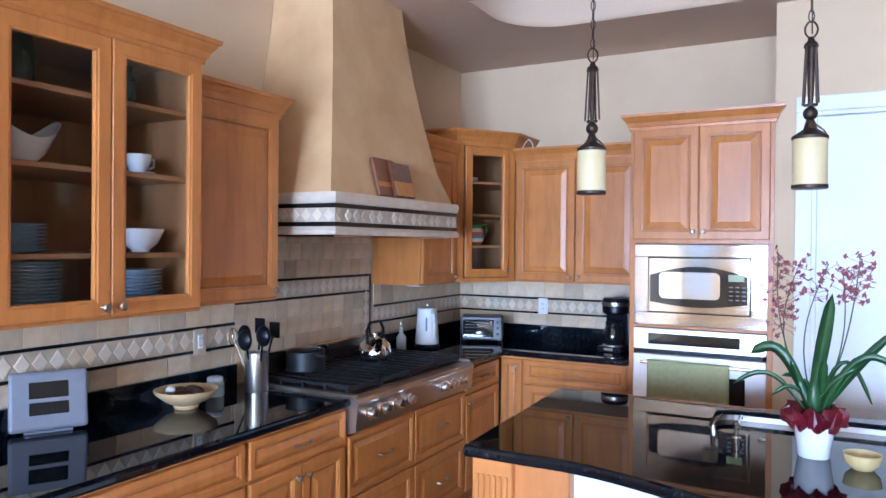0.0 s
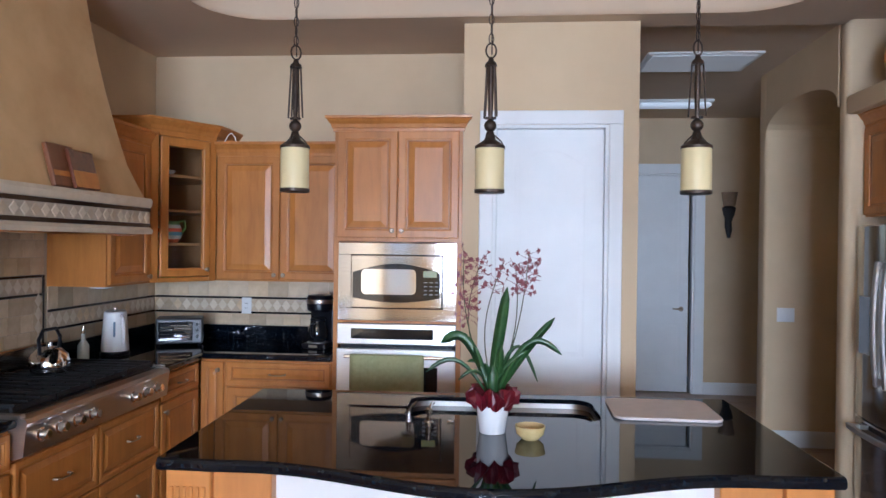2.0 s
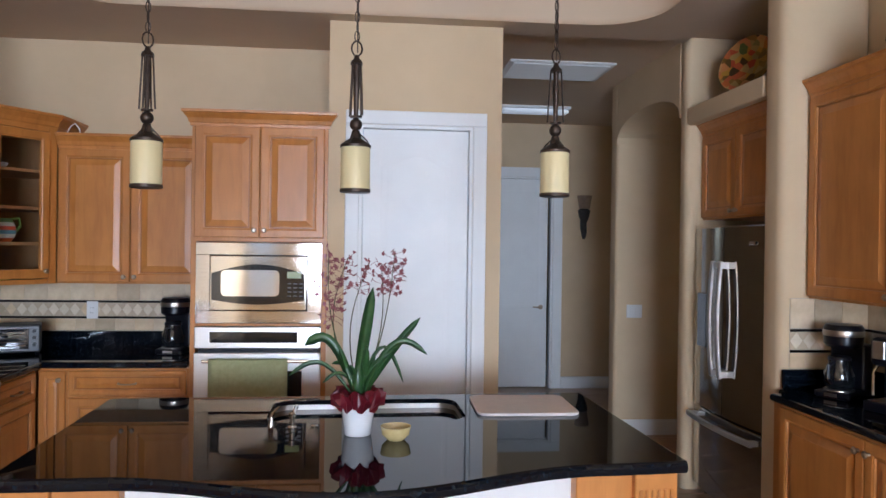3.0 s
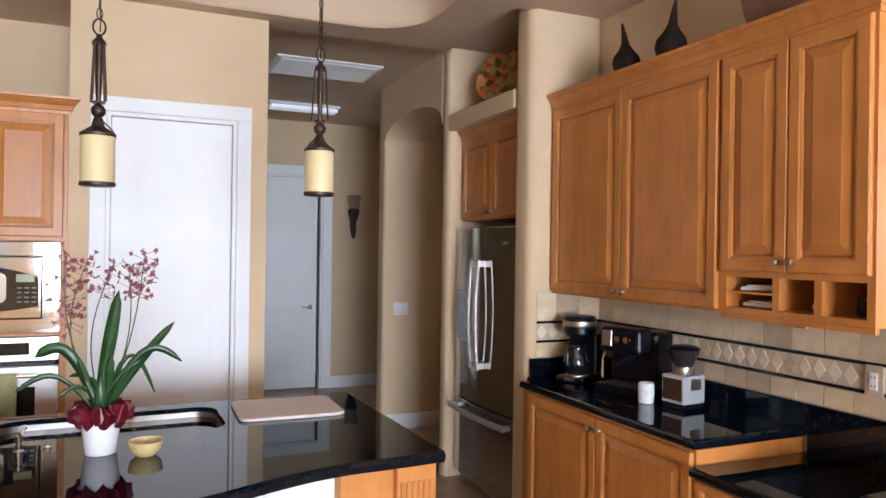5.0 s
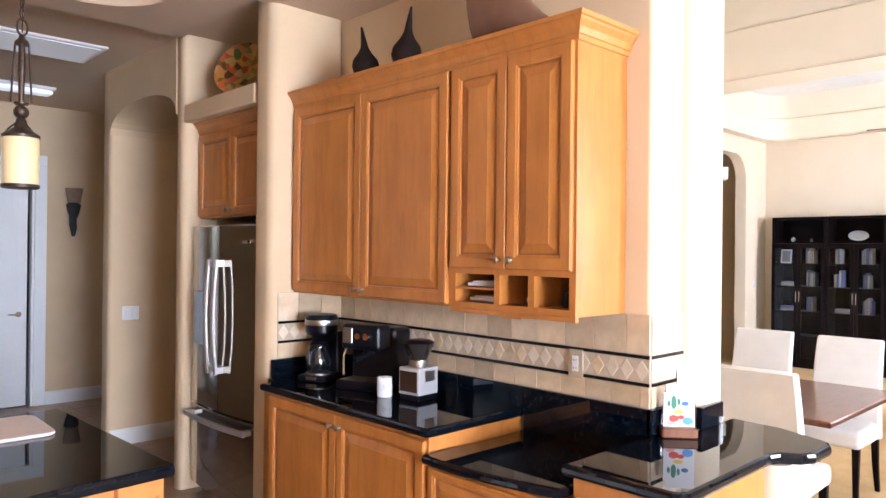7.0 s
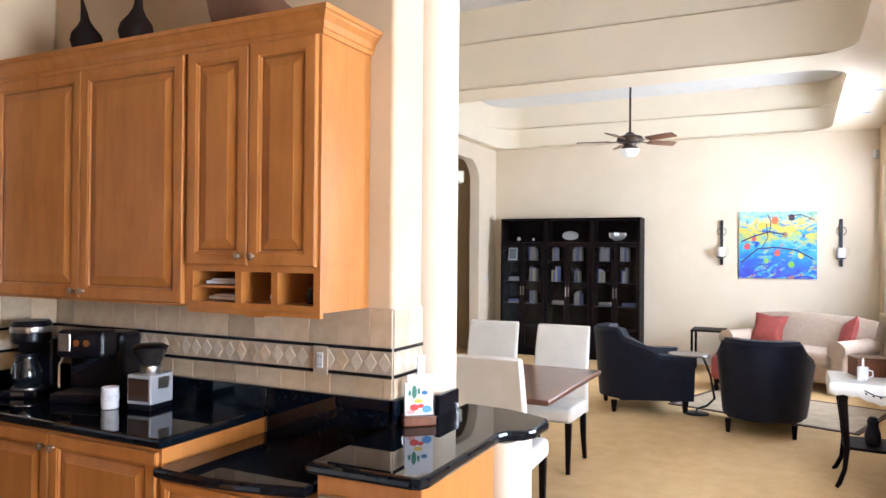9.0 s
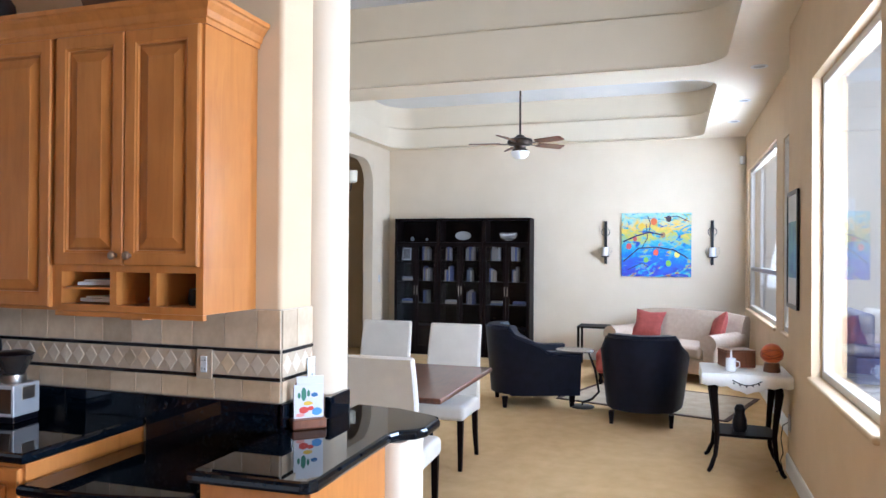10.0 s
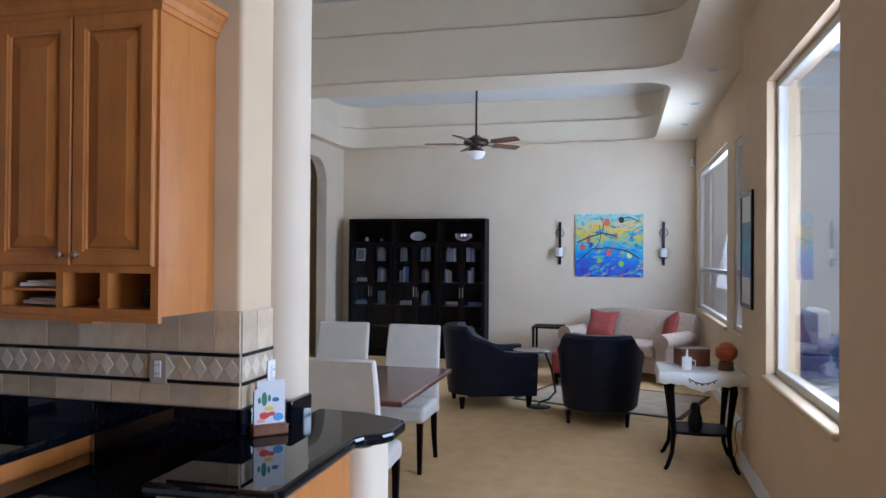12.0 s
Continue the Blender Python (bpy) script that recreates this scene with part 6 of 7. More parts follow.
# ---- plates and fittings on the walls ----
def plate(m, w, h, label, cat, toggles=1, outlet=False, cover=None):
    p = thing(cat.replace(" ", "_"), m, label, cat)
    part("cover", B((-w / 2, w / 2, -0.007, -0.0005, -h / 2, h / 2), bevel=0.003, seg=2), cover or PORCELAIN, p)
    for k in range(toggles):
        x = (k - (toggles - 1) / 2) * 0.046
        part("rocker", B((x - 0.016, x + 0.016, -0.011, -0.0072, -0.033, 0.033), bevel=0.002), PORCELAIN, p)
        if outlet:
            part("slot", B(*[(x + a, x + a + 0.003, -0.0118, -0.0111, z, z + 0.008) for a in (-0.008, 0.005) for z in (-0.022, 0.012)]), BLACK, p)
    return p


plate(pose(2.245, 6.098, 1.085), 0.14, 0.115, "white double rocker light switch on the hall wall", "light switch", 2)
plate(R(2.549, 1.83, 1.155), 0.075, 0.12, "white rocker outlet in a tan stone cover plate", "wall outlet", 1, True, STONE_MID)
plate(L(-2.655, 2.42, 1.155), 0.075, 0.12, "white rocker outlet in a tan stone cover plate", "wall outlet", 1, True, STONE_MID)
plate(pose(-1.95, 5.139, 1.16), 0.075, 0.12, "white wall outlet on the north backsplash", "wall outlet", 1, True)
plate(pose(2.79, 1.478, 1.115), 0.075, 0.11, "white wall outlet at the wall end", "wall outlet", 1, True)
plate(pose(10.77, 4.549, 1.2), 0.075, 0.12, "white light switch beside the tall opening", "light switch", 1)

# framed white panel given a weak even glow
sky_l = thing("ceiling_light", pose(1.40, 5.68, HS), "flat white framed panel in the hall ceiling with a weak glow", "ceiling light", "hall ceiling lights")
part("frame", B((-0.42, 0.42, -0.28, 0.28, -0.02, -0.001), bevel=0.006), WHITE, sky_l)
part("diffuser", B((-0.38, 0.38, -0.24, 0.24, -0.026, -0.0205)), glowing("weak_glow_panel", (0.75, 0.76, 0.75), 0.12), sky_l)
sky_l = thing("ceiling_light", pose(1.58, 7.2, HS), "narrow white fluorescent ceiling light in the hall", "ceiling light", "hall ceiling lights")
part("housing", B((-0.36, 0.36, -0.09, 0.09, -0.03, -0.001), bevel=0.006), WHITE, sky_l)
part("diffuser", B((-0.34, 0.34, -0.075, 0.075, -0.07, -0.031), bevel=0.02, seg=3), glowing("tube_diffuser", (0.80, 0.82, 0.82), 0.35), sky_l)

hs = thing("wall_sconce", pose(2.386, 8.168, 2.04), "dark metal torch-shaped hall wall sconce with a tan shade", "wall sconce")
part("torch", loops(bmesh.new(), [[(r * math.cos(a), -0.06 + r * 0.8 * math.sin(a), z) for a in (2 * math.pi * i / 14 for i in range(14))] for r, z in ((0.015, -0.30), (0.035, -0.22), (0.03, -0.12), (0.06, -0.04), (0.075, 0.03), (0.05, 0.05))]), IRON, hs, smooth=True)
part("shade", lathe([(0.06, 0.05), (0.085, 0.20), (0.08, 0.20), (0.055, 0.055)], 18, 0, -0.075), mottled("amber_shade", (0.20, 0.13, 0.08), (0.28, 0.19, 0.12), 20, 0.5), hs, smooth=True)
part("back_plate", B((-0.03, 0.03, -0.03, -0.001, -0.2, 0.02), bevel=0.006), IRON, hs)


# ---- living and dining rooms ----
def soft_box(x0, x1, y0, y1, z0, z1, r=0.04, puff=0.0, seg=4):
    bm = B((x0, x1, y0, y1, z0, z1), bevel=r, seg=seg)
    if puff:
        c = Vector(((x0 + x1) / 2, (y0 + y1) / 2, (z0 + z1) / 2))
        for v in bm.verts:
            if v.co.z > c.z:
                u = 1 - abs(v.co.x - c.x) / (x1 - x0) * 2
                v.co.z += puff * max(0, u)
    return bm


def dining_chair(m):
    c = thing("dining_chair", m, "white upholstered high-back dining chair with dark wooden legs", "chair", "chairs round the dining table")
    part("seat", soft_box(-0.225, 0.225, -0.25, 0.20, 0.37, 0.49, 0.035), LINEN, c)
    n, rows = 8, []
    for k in range(n + 1):
        u = k / n
        z = 0.38 + 0.65 * u
        y = 0.19 + 0.10 * u * u
        h = 0.225 - 0.012 * u
        t = 0.04 - 0.012 * u
        e = 0.012
        rows.append([(-h, y - t + e, z), (-h + e, y - t, z), (h - e, y - t, z), (h, y - t + e, z), (h, y + t - e, z), (h - e, y + t, z), (-h + e, y + t, z), (-h, y + t - e, z)])
    rows.append([(x * 0.96, y * 0.5 + 0.145, 1.04) for x, y, z in rows[-1]])
    part("backrest", loops(bmesh.new(), rows), LINEN, c, smooth=True)
    part("back_seam", tube([(-0.2, 0.283, 0.62), (0.2, 0.283, 0.62)], 0.002, 5), LINEN, c)
    for sx in (-1, 1):
        part("leg", loops(bmesh.new(), [[(sx * 0.19 + a * r, -0.215 + b * r, z) for a, b in ((-1, -1), (1, -1), (1, 1), (-1, 1))] for r, z in ((0.014, 0), (0.021, 0.375))]), ESPRESSO, c)
        part("leg", loops(bmesh.new(), [[(sx * 0.19 + a * r, y + b * r, z) for a, b in ((-1, -1), (1, -1), (1, 1), (-1, 1))] for r, y, z in ((0.014, 0.25, 0), (0.018, 0.20, 0.2), (0.021, 0.185, 0.375))]), ESPRESSO, c)
    return c


first = dining_chair(pose(5.37, 1.70, 0, 0, 0, -90))
for x, y, a in ((5.42, 2.31, -88), (5.40, 2.92, -92), (4.02, 1.585, 92), (4.0, 2.25, 88), (4.0, 2.9, 91)):
    copy_thing(first, pose(x, y, 0, 0, 0, a))

dt = thing("dining_table", pose(4.72, 2.30, 0), "dark cherry dining table with a polished top", "table")
part("tabletop", slab([(-0.63, -0.98), (0.63, -0.98), (0.63, 0.98), (-0.63, 0.98)], 0.715, 0.75, None, 0.010), CHERRY, dt)
part("apron", B((-0.32, 0.32, -0.52, 0.52, 0.63, 0.714)), CHERRY, dt)
for x in (-0.25, 0.25):
    for y in (-0.45, 0.45):
        part("leg", loops(bmesh.new(), [[(x + a * r, y + b * r, z) for a, b in ((-1, -1), (1, -1), (1, 1), (-1, 1))] for r, z in ((0.025, 0), (0.04, 0.63))]), CHERRY, dt)


def armchair(m, label):
    c = thing("armchair", m, label, "armchair", "leather armchairs")
    part("seat_base", soft_box(-0.34, 0.34, -0.38, 0.30, 0.11, 0.33, 0.04), LEATHER, c)
    part("seat_cushion", soft_box(-0.27, 0.27, -0.42, 0.22, 0.325, 0.455, 0.05, 0.02), LEATHER, c)
    n, rows = 24, []
    for k in range(n + 1):
        u = -1 + 2 * k / n
        a = u * radians(102)
        cx, cy = 0.385 * math.sin(a), 0.02 + 0.385 * math.cos(a)
        front = max(0.0, (abs(u) - 0.62) / 0.38)
        if abs(u) > 0.62:
            cx, cy = math.copysign(0.375 + 0.01 * front, u), 0.10 - front * 0.50
        top = 0.815 - 0.25 * max(0.0, min(1.0, (abs(u) - 0.50) / 0.26))
        d = Vector((math.sin(a), math.cos(a))) if abs(u) <= 0.62 else Vector((math.copysign(1, u), 0))
        t = 0.06
        rows.append([(cx - d.x * t, cy - d.y * t, 0.13), (cx + d.x * (t - 0.025), cy + d.y * (t - 0.025), 0.13), (cx + d.x * (t + 0.035), cy + d.y * (t + 0.035), top - 0.04), (cx + d.x * (t + 0.01), cy + d.y * (t + 0.01), top), (cx - d.x * (t - 0.01), cy - d.y * (t - 0.01), top), (cx - d.x * t, cy - d.y * t, top - 0.05)])
    part("backrest", loops(bmesh.new(), rows), LEATHER, c, "curved wrap-around leather back", True)
    part("piping", tube([Vector(r[2]) + Vector((0, 0, 0.015)) for r in rows], 0.006, 6), LEATHER, c, smooth=True)
    for x in (-0.31, 0.31):
        for y in (-0.34, 0.34):
            part("leg", loops(bmesh.new(), [[(x + a * r, y + b * r, z) for a, b in ((-1, -1), (1, -1), (1, 1), (-1, 1))] for r, z in ((0.018, 0), (0.028, 0.115))]), ESPRESSO, c)
    return c


SNUG = Matrix.Diagonal((0.88, 1.05, 1.05, 1))
armchair(pose(7.42, 0.285, 0, 0, 0, 88) @ SNUG, "black leather tub armchair seen from behind")
armchair(pose(7.80, 1.46, 0, 0, 0, 22) @ SNUG, "black leather tub armchair with a sloping arm")

sofa = thing("loveseat", pose(10.145, -0.005, 0, 0, 0, -122), "tan upholstered loveseat with rolled arms set across the corner", "sofa")
part("frame", soft_box(-0.80, 0.80, -0.40, 0.42, 0.12, 0.32, 0.03), SOFA, sofa)
part("seat_cushion", soft_box(-0.63, 0.63, -0.44, 0.26, 0.315, 0.47, 0.05, 0.015), SOFA, sofa)
rows = []
for k in range(17):
    u = -1 + 2 * k / 16
    top = 0.87 - 0.05 * abs(u) ** 3
    x = 0.80 * u
    rows.append([(x, 0.20, 0.30), (x, 0.44, 0.20), (x, 0.50, top - 0.06), (x, 0.46, top), (x, 0.36, top), (x, 0.30, top - 0.08)])
part("backrest", loops(bmesh.new(), rows), SOFA, sofa, smooth=True)
for s in (-1, 1):
    part("arm", loops(bmesh.new(), [[(s * 0.73 + 0.11 * math.cos(a) * (1.0 if z0 else 1.0), y, 0.52 + 0.11 * math.sin(a)) for a in (2 * math.pi * i / 16 for i in range(16))] for y, z0 in ((-0.43, 1), (-0.2, 1), (0.35, 1))]), SOFA, sofa, smooth=True)
    part("arm_front", soft_box(s * 0.73 - 0.085, s * 0.73 + 0.085, -0.42, 0.35, 0.12, 0.52, 0.03), SOFA, sofa)
for x in (-0.72, 0.72):
    for y in (-0.36, 0.36):
        part("leg", lathe([(0.02, 0), (0.03, 0.12)], 10, x, y), ESPRESSO, sofa)


def pillow(m, s, label):
    bm = bmesh.new()
    n = 12
    top, bot = [], []
    for i in range(n + 1):
        for j in range(n + 1):
            u, v = -1 + 2 * i / n, -1 + 2 * j / n
            puff = ((1 - u ** 4) * (1 - v ** 4)) ** 0.6 * 0.07
            pinch = 0.90 + 0.16 * (abs(u * v) ** 1.5)
            top.append((u * s * pinch, -puff - 0.004, v * s * pinch + s))
            bot.append((u * s * pinch, puff + 0.004, v * s * pinch + s))
    for pts in (top, bot):
        vs = [bm.verts.new(p) for p in pts]
        for i in range(n):
            for j in range(n):
                a = i * (n + 1) + j
                bm.faces.new((vs[a], vs[a + 1], vs[a + n + 2], vs[a + n + 1]))
    bmesh.ops.remove_doubles(bm, verts=bm.verts, dist=0.009)
    return at("throw_pillow", bm, RED, m, label, "pillow", True, "red throw pillows")


pillow(pose(10.385, 0.375, 0.475, -30, 4, -105), 0.20, "brick red throw pillow on the loveseat")
pillow(pose(9.90, -0.50, 0.475, -18, -16, -167), 0.20, "brick red throw pillow against the arm")

bc0 = None
for k in range(3):
    y1 = 4.30 - 0.737 * k
    bc = thing("bookcase", R(10.83, y1), "espresso bookcase with glass doors and small ornaments", "bookcase", "bookcases")
    w, h, dp = 0.735, 2.168, 0.345
    part("side", B((0, 0.03, 0, dp, 0, h), bevel=0.002), ESPRESSO, bc)
    part("side", B((w - 0.03, w, 0, dp, 0, h), bevel=0.002), ESPRESSO, bc)
    part("back", B((0.03, w - 0.03, dp - 0.012, dp, 0, h)), ESPRESSO, bc)
    part("top", B((0.03, w - 0.03, 0, dp - 0.012, h - 0.03, h)), ESPRESSO, bc)
    part("plinth", B((0.03, w - 0.03, 0.01, dp - 0.012, 0, 0.08)), ESPRESSO, bc)
    for z in (0.45, 0.80, 1.16, 1.49, 1.80):
        part("shelf", B((0.03, w - 0.03, 0.02, dp - 0.012, z - 0.012, z + 0.012)), ESPRESSO, bc)
    part("lower_panel", B((0.03, w - 0.03, -0.002, 0.016, 0.08, 0.438), bevel=0.003), ESPRESSO, bc)
    for a, b in ((0.005, w / 2 - 0.002), (w / 2 + 0.002, w - 0.005)):
        d = part("door", B((a, a + 0.045, -0.022, -0.003, 0.08, 1.785), (b - 0.045, b, -0.022, -0.003, 0.08, 1.785), (a + 0.045, b - 0.045, -0.022, -0.003, 0.08, 0.15), (a + 0.045, b - 0.045, -0.022, -0.003, 1.72, 1.785)), ESPRESSO, bc)
        part("pane", B((a + 0.04, b - 0.04, -0.014, -0.010, 0.145, 1.725)), DARKPANE, d).visible_shadow = False
        part("handle", tube([((b if a < 0.1 else a) + (-0.02 if a < 0.1 else 0.02), -0.022, z) for z in (0.95, 1.10)], 0.004, 6), NICKEL, d)

BK = R(10.83, 4.30)
rng = random.Random(11)
TONES = [plain("book_cloth", c, 0.6) for c in ((0.30, 0.30, 0.31), (0.42, 0.41, 0.39), (0.12, 0.14, 0.20), (0.33, 0.28, 0.22), (0.10, 0.13, 0.30), (0.24, 0.25, 0.26))]
for u in range(3):
    for z in (0.813, 1.173, 1.503):
        for half in (0, 1):
            x = 0.737 * u + 0.07 + 0.35 * half + rng.uniform(0, 0.04)
            kind = rng.choice(("books", "books", "frame", "lying"))
            if kind == "books":
                for q in range(rng.randint(3, 5)):
                    t = rng.uniform(0.016, 0.032)
                    bk = at("book", B((0, t, 0, 0.15, 0, rng.uniform(0.17, 0.24)), bevel=0.002), rng.choice(TONES), BK @ pose(x, 0.10, z), "clothbound book standing on a bookcase shelf", "book", False, "books in the bookcases")
                    x += t + 0.004
            elif kind == "frame":
                f = thing("photo_frame", BK @ pose(x + 0.08, 0.12, z, -8, 0, 0), "small silver photo frame behind glass", "photo frame", "photo frames")
                part("frame", B((-0.075, -0.058, 0, 0.012, 0, 0.20), (0.058, 0.075, 0, 0.012, 0, 0.20), (-0.058, 0.058, 0, 0.012, 0, 0.02), (-0.058, 0.058, 0, 0.012, 0.18, 0.20)), plain("silver_frame", (0.6, 0.6, 0.6), 0.3, 0.5), f)
                part("picture", B((-0.058, 0.058, 0.003, 0.009, 0.02, 0.18)), mottled("grey_picture", (0.12, 0.12, 0.12), (0.30, 0.29, 0.28), 25, 0.3, 10, 0), f)
            else:
                for q in range(2):
                    at("book", B((0, 0.20 - 0.02 * q, 0, 0.15, 0, 0.028), bevel=0.002), rng.choice(TONES), BK @ pose(x, 0.10, z + 0.0285 * q), "book lying flat on a bookcase shelf", "book", False, "books in the bookcases")
at("platter", loops(bmesh.new(), [[(0.13 * s * math.cos(2 * math.pi * i / 24), y, 0.085 + 0.07 * s * math.sin(2 * math.pi * i / 24)) for i in range(24)] for s, y in ((0.6, 0.02), (1.0, 0.0), (0.98, 0.006), (0.6, 0.026))]), plain("grey_platter", (0.35, 0.36, 0.37), 0.3), BK @ pose(0.737 * 1.5, 0.15, 1.8125), "grey oval platter standing on the bookcase", "platter")
bm = bmesh.new()
for k in range(9):
    a = math.pi * k / 9
    tube([(0.13 * math.cos(a) * math.sin(u), 0.06 * math.sin(a) * math.sin(u), 0.10 - 0.085 * math.cos(u)) for u in (0.5 + 1.4 * j / 6 for j in range(7))], 0.005, 5, bm)
    tube([(-0.13 * math.cos(a) * math.sin(u), -0.06 * math.sin(a) * math.sin(u), 0.10 - 0.085 * math.cos(u)) for u in (0.5 + 1.4 * j / 6 for j in range(7))], 0.005, 5, bm)
lathe([(0.05, 0.0), (0.06, 0.03)], 14, 0, 0, bm)
at("wire_basket", bm, plain("silver_wire", (0.65, 0.65, 0.65), 0.25, 0.8), BK @ pose(0.737 * 2.5, 0.15, 1.8125), "silver woven wire bowl on the bookcase", "bowl")
for x, s in ((0.25, 0.035), (0.50, 0.025)):
    at("ornament", lathe([(s * 0.6, 0), (s, s * 0.8), (s * 0.7, s * 1.7), (s * 0.2, s * 2)], 16), plain("silver_ornament", (0.5, 0.52, 0.55), 0.2, 0.6), BK @ pose(x, 0.14, 1.8125), "small silver ornament on the bookcase", "ornament", True, "silver ornaments")

# painting: a painted canvas of plain coloured shapes
m, nt, b = material("canvas_paint")
v = coords(nt)
sp = nt.nodes.new("ShaderNodeSeparateXYZ")
nt.links.new(v, sp.inputs[0])
warp = noise_node(nt, v, 5, 3, 0.6, 1.2)
add = nt.nodes.new("ShaderNodeMath")
add.operation = "MULTIPLY_ADD"
add.inputs[1].default_value, add.inputs[2].default_value = 0.55, -0.28
nt.links.new(warp.outputs["Fac"], add.inputs[0])
ht = nt.nodes.new("ShaderNodeMath")
nt.links.new(sp.outputs["Z"], ht.inputs[0])
nt.links.new(add.outputs[0], ht.inputs[1])
base = ramp(nt, ht.outputs[0], [(0.05, (0.05, 0.06, 0.50)), (0.30, (0.03, 0.18, 0.68)), (0.46, (0.08, 0.42, 0.62)), (0.60, (0.45, 0.50, 0.10)), (0.74, (0.78, 0.52, 0.07)), (0.88, (0.30, 0.60, 0.62)), (0.97, (0.48, 0.66, 0.76))])
hue = noise_node(nt, v, 3.2, 2, 0.5, 2.5)
spots = ramp(nt, hue.outputs["Fac"], [(0.34, (0.02, 0.06, 0.45)), (0.45, (0.04, 0.32, 0.62)), (0.54, (0.12, 0.45, 0.50)), (0.62, (0.45, 0.45, 0.08)), (0.70, (0.50, 0.16, 0.06))])
daub = noise_node(nt, coords(nt, (0.7, 1, 1.5)), 5.5, 3, 0.5, 2.2)
edge = ramp(nt, daub.outputs["Fac"], [(0.50, (0, 0, 0)), (0.60, (1, 1, 1))])
nt.links.new(blend(nt, "MIX", edge, base, spots), b.inputs["Base Color"])
b.inputs["Roughness"].default_value = 0.5
bump(nt, b, warp.outputs["Fac"], 0.3, 0.004)
art = thing("painting", R(11.168, 0.758, 1.289), "bright blue and yellow canvas of branches and fruit", "painting")
part("canvas", B((0, 1.0, 0.0, 0.03, 0, 0.95), bevel=0.004), m, art)
BRANCH = plain("branch_paint", (0.03, 0.025, 0.10), 0.5)
for pts, r in (([(0.03, -0.003, 0.22), (0.25, -0.003, 0.42), (0.5, -0.003, 0.44), (0.75, -0.003, 0.40), (0.95, -0.003, 0.28)], 0.010), ([(0.03, -0.003, 0.52), (0.2, -0.003, 0.60), (0.4, -0.003, 0.66), (0.6, -0.003, 0.62)], 0.010), ([(0.3, -0.003, 0.43), (0.38, -0.003, 0.58), (0.36, -0.003, 0.78)], 0.006), ([(0.4, -0.003, 0.66), (0.42, -0.003, 0.8), (0.38, -0.003, 0.9)], 0.006), ([(0.62, -0.003, 0.88), (0.8, -0.003, 0.9), (0.97, -0.003, 0.82)], 0.006), ([(0.1, -0.003, 0.1), (0.3, -0.003, 0.2), (0.4, -0.003, 0.14)], 0.006)):
    part("painted_branch", tube(pts, r, 6), BRANCH, art)
for x, z, r, c in ((0.11, 0.45, 0.04, (0.55, 0.08, 0.10)), (0.2, 0.56, 0.03, (0.5, 0.1, 0.08)), (0.50, 0.36, 0.038, (0.7, 0.10, 0.06)), (0.36, 0.25, 0.035, (0.25, 0.5, 0.08)), (0.68, 0.20, 0.04, (0.25, 0.5, 0.06)), (0.80, 0.33, 0.04, (0.7, 0.65, 0.15)), (0.47, 0.82, 0.045, (0.65, 0.15, 0.05)), (0.60, 0.62, 0.035, (0.35, 0.2, 0.08)), (0.30, 0.75, 0.04, (0.7, 0.5, 0.05)), (0.68, 0.86, 0.04, (0.05, 0.03, 0.04))):
    part("painted_fruit", loops(bmesh.new(), [[(x + r * math.cos(2 * math.pi * i / 14), y, z + 1.2 * r * math.sin(2 * math.pi * i / 14)) for i in range(14)] for y in (0.001, -0.004)]), plain("fruit_paint", c, 0.5), art)

for y in (0.99, -0.53):
    s = thing("candle_sconce", R(11.168, y, 1.47), "black iron wall candle sconce with a white pillar candle", "wall sconce", "candle sconces")
    part("bar", B((-0.02, 0.02, -0.012, 0.03, 0, 0.65), bevel=0.004), IRON, s)
    part("ring", tube([(0.06 * math.cos(2 * math.pi * k / 20), -0.02, 0.485 + 0.06 * math.sin(2 * math.pi * k / 20)) for k in range(21)], 0.005, 6), IRON, s)
    part("tray", lathe([(0.02, 0.10), (0.065, 0.115), (0.065, 0.122), (0.02, 0.115)], 20, 0, -0.08), IRON, s, smooth=True)
    part("tray_arm", B((-0.012, 0.012, -0.08, 0.0, 0.095, 0.108)), IRON, s)
    part("candle", lathe([(0.05, 0.123), (0.05, 0.25), (0.045, 0.255), (0.01, 0.25)], 20, 0, -0.08), PORCELAIN, s, smooth=True)
    g = part("hurricane_glass", lathe([(0.07, 0.123), (0.105, 0.19), (0.09, 0.27)], 20, 0, -0.08, cap=False), CLEAR, s, smooth=True)
    g.visible_shadow = False

pf = thing("framed_picture", pose(5.93, -0.808, 1.235, 0, 0, 180), "black framed blue landscape print on the window wall", "picture")
part("frame", B((0, 0.03, -0.02, -0.001, 0, 0.84), (0.43, 0.46, -0.02, -0.001, 0, 0.84), (0.03, 0.43, -0.02, -0.001, 0, 0.03), (0.03, 0.43, -0.02, -0.001, 0.81, 0.84)), BLACK, pf)
part("mount", B((0.03, 0.43, -0.012, -0.002, 0.03, 0.81)), PAPER, pf)
part("print", B((0.06, 0.40, -0.015, -0.0125, 0.22, 0.62)), mottled("blue_print", (0.03, 0.10, 0.35), (0.15, 0.38, 0.40), 6, 0.4, 20, 0), pf)

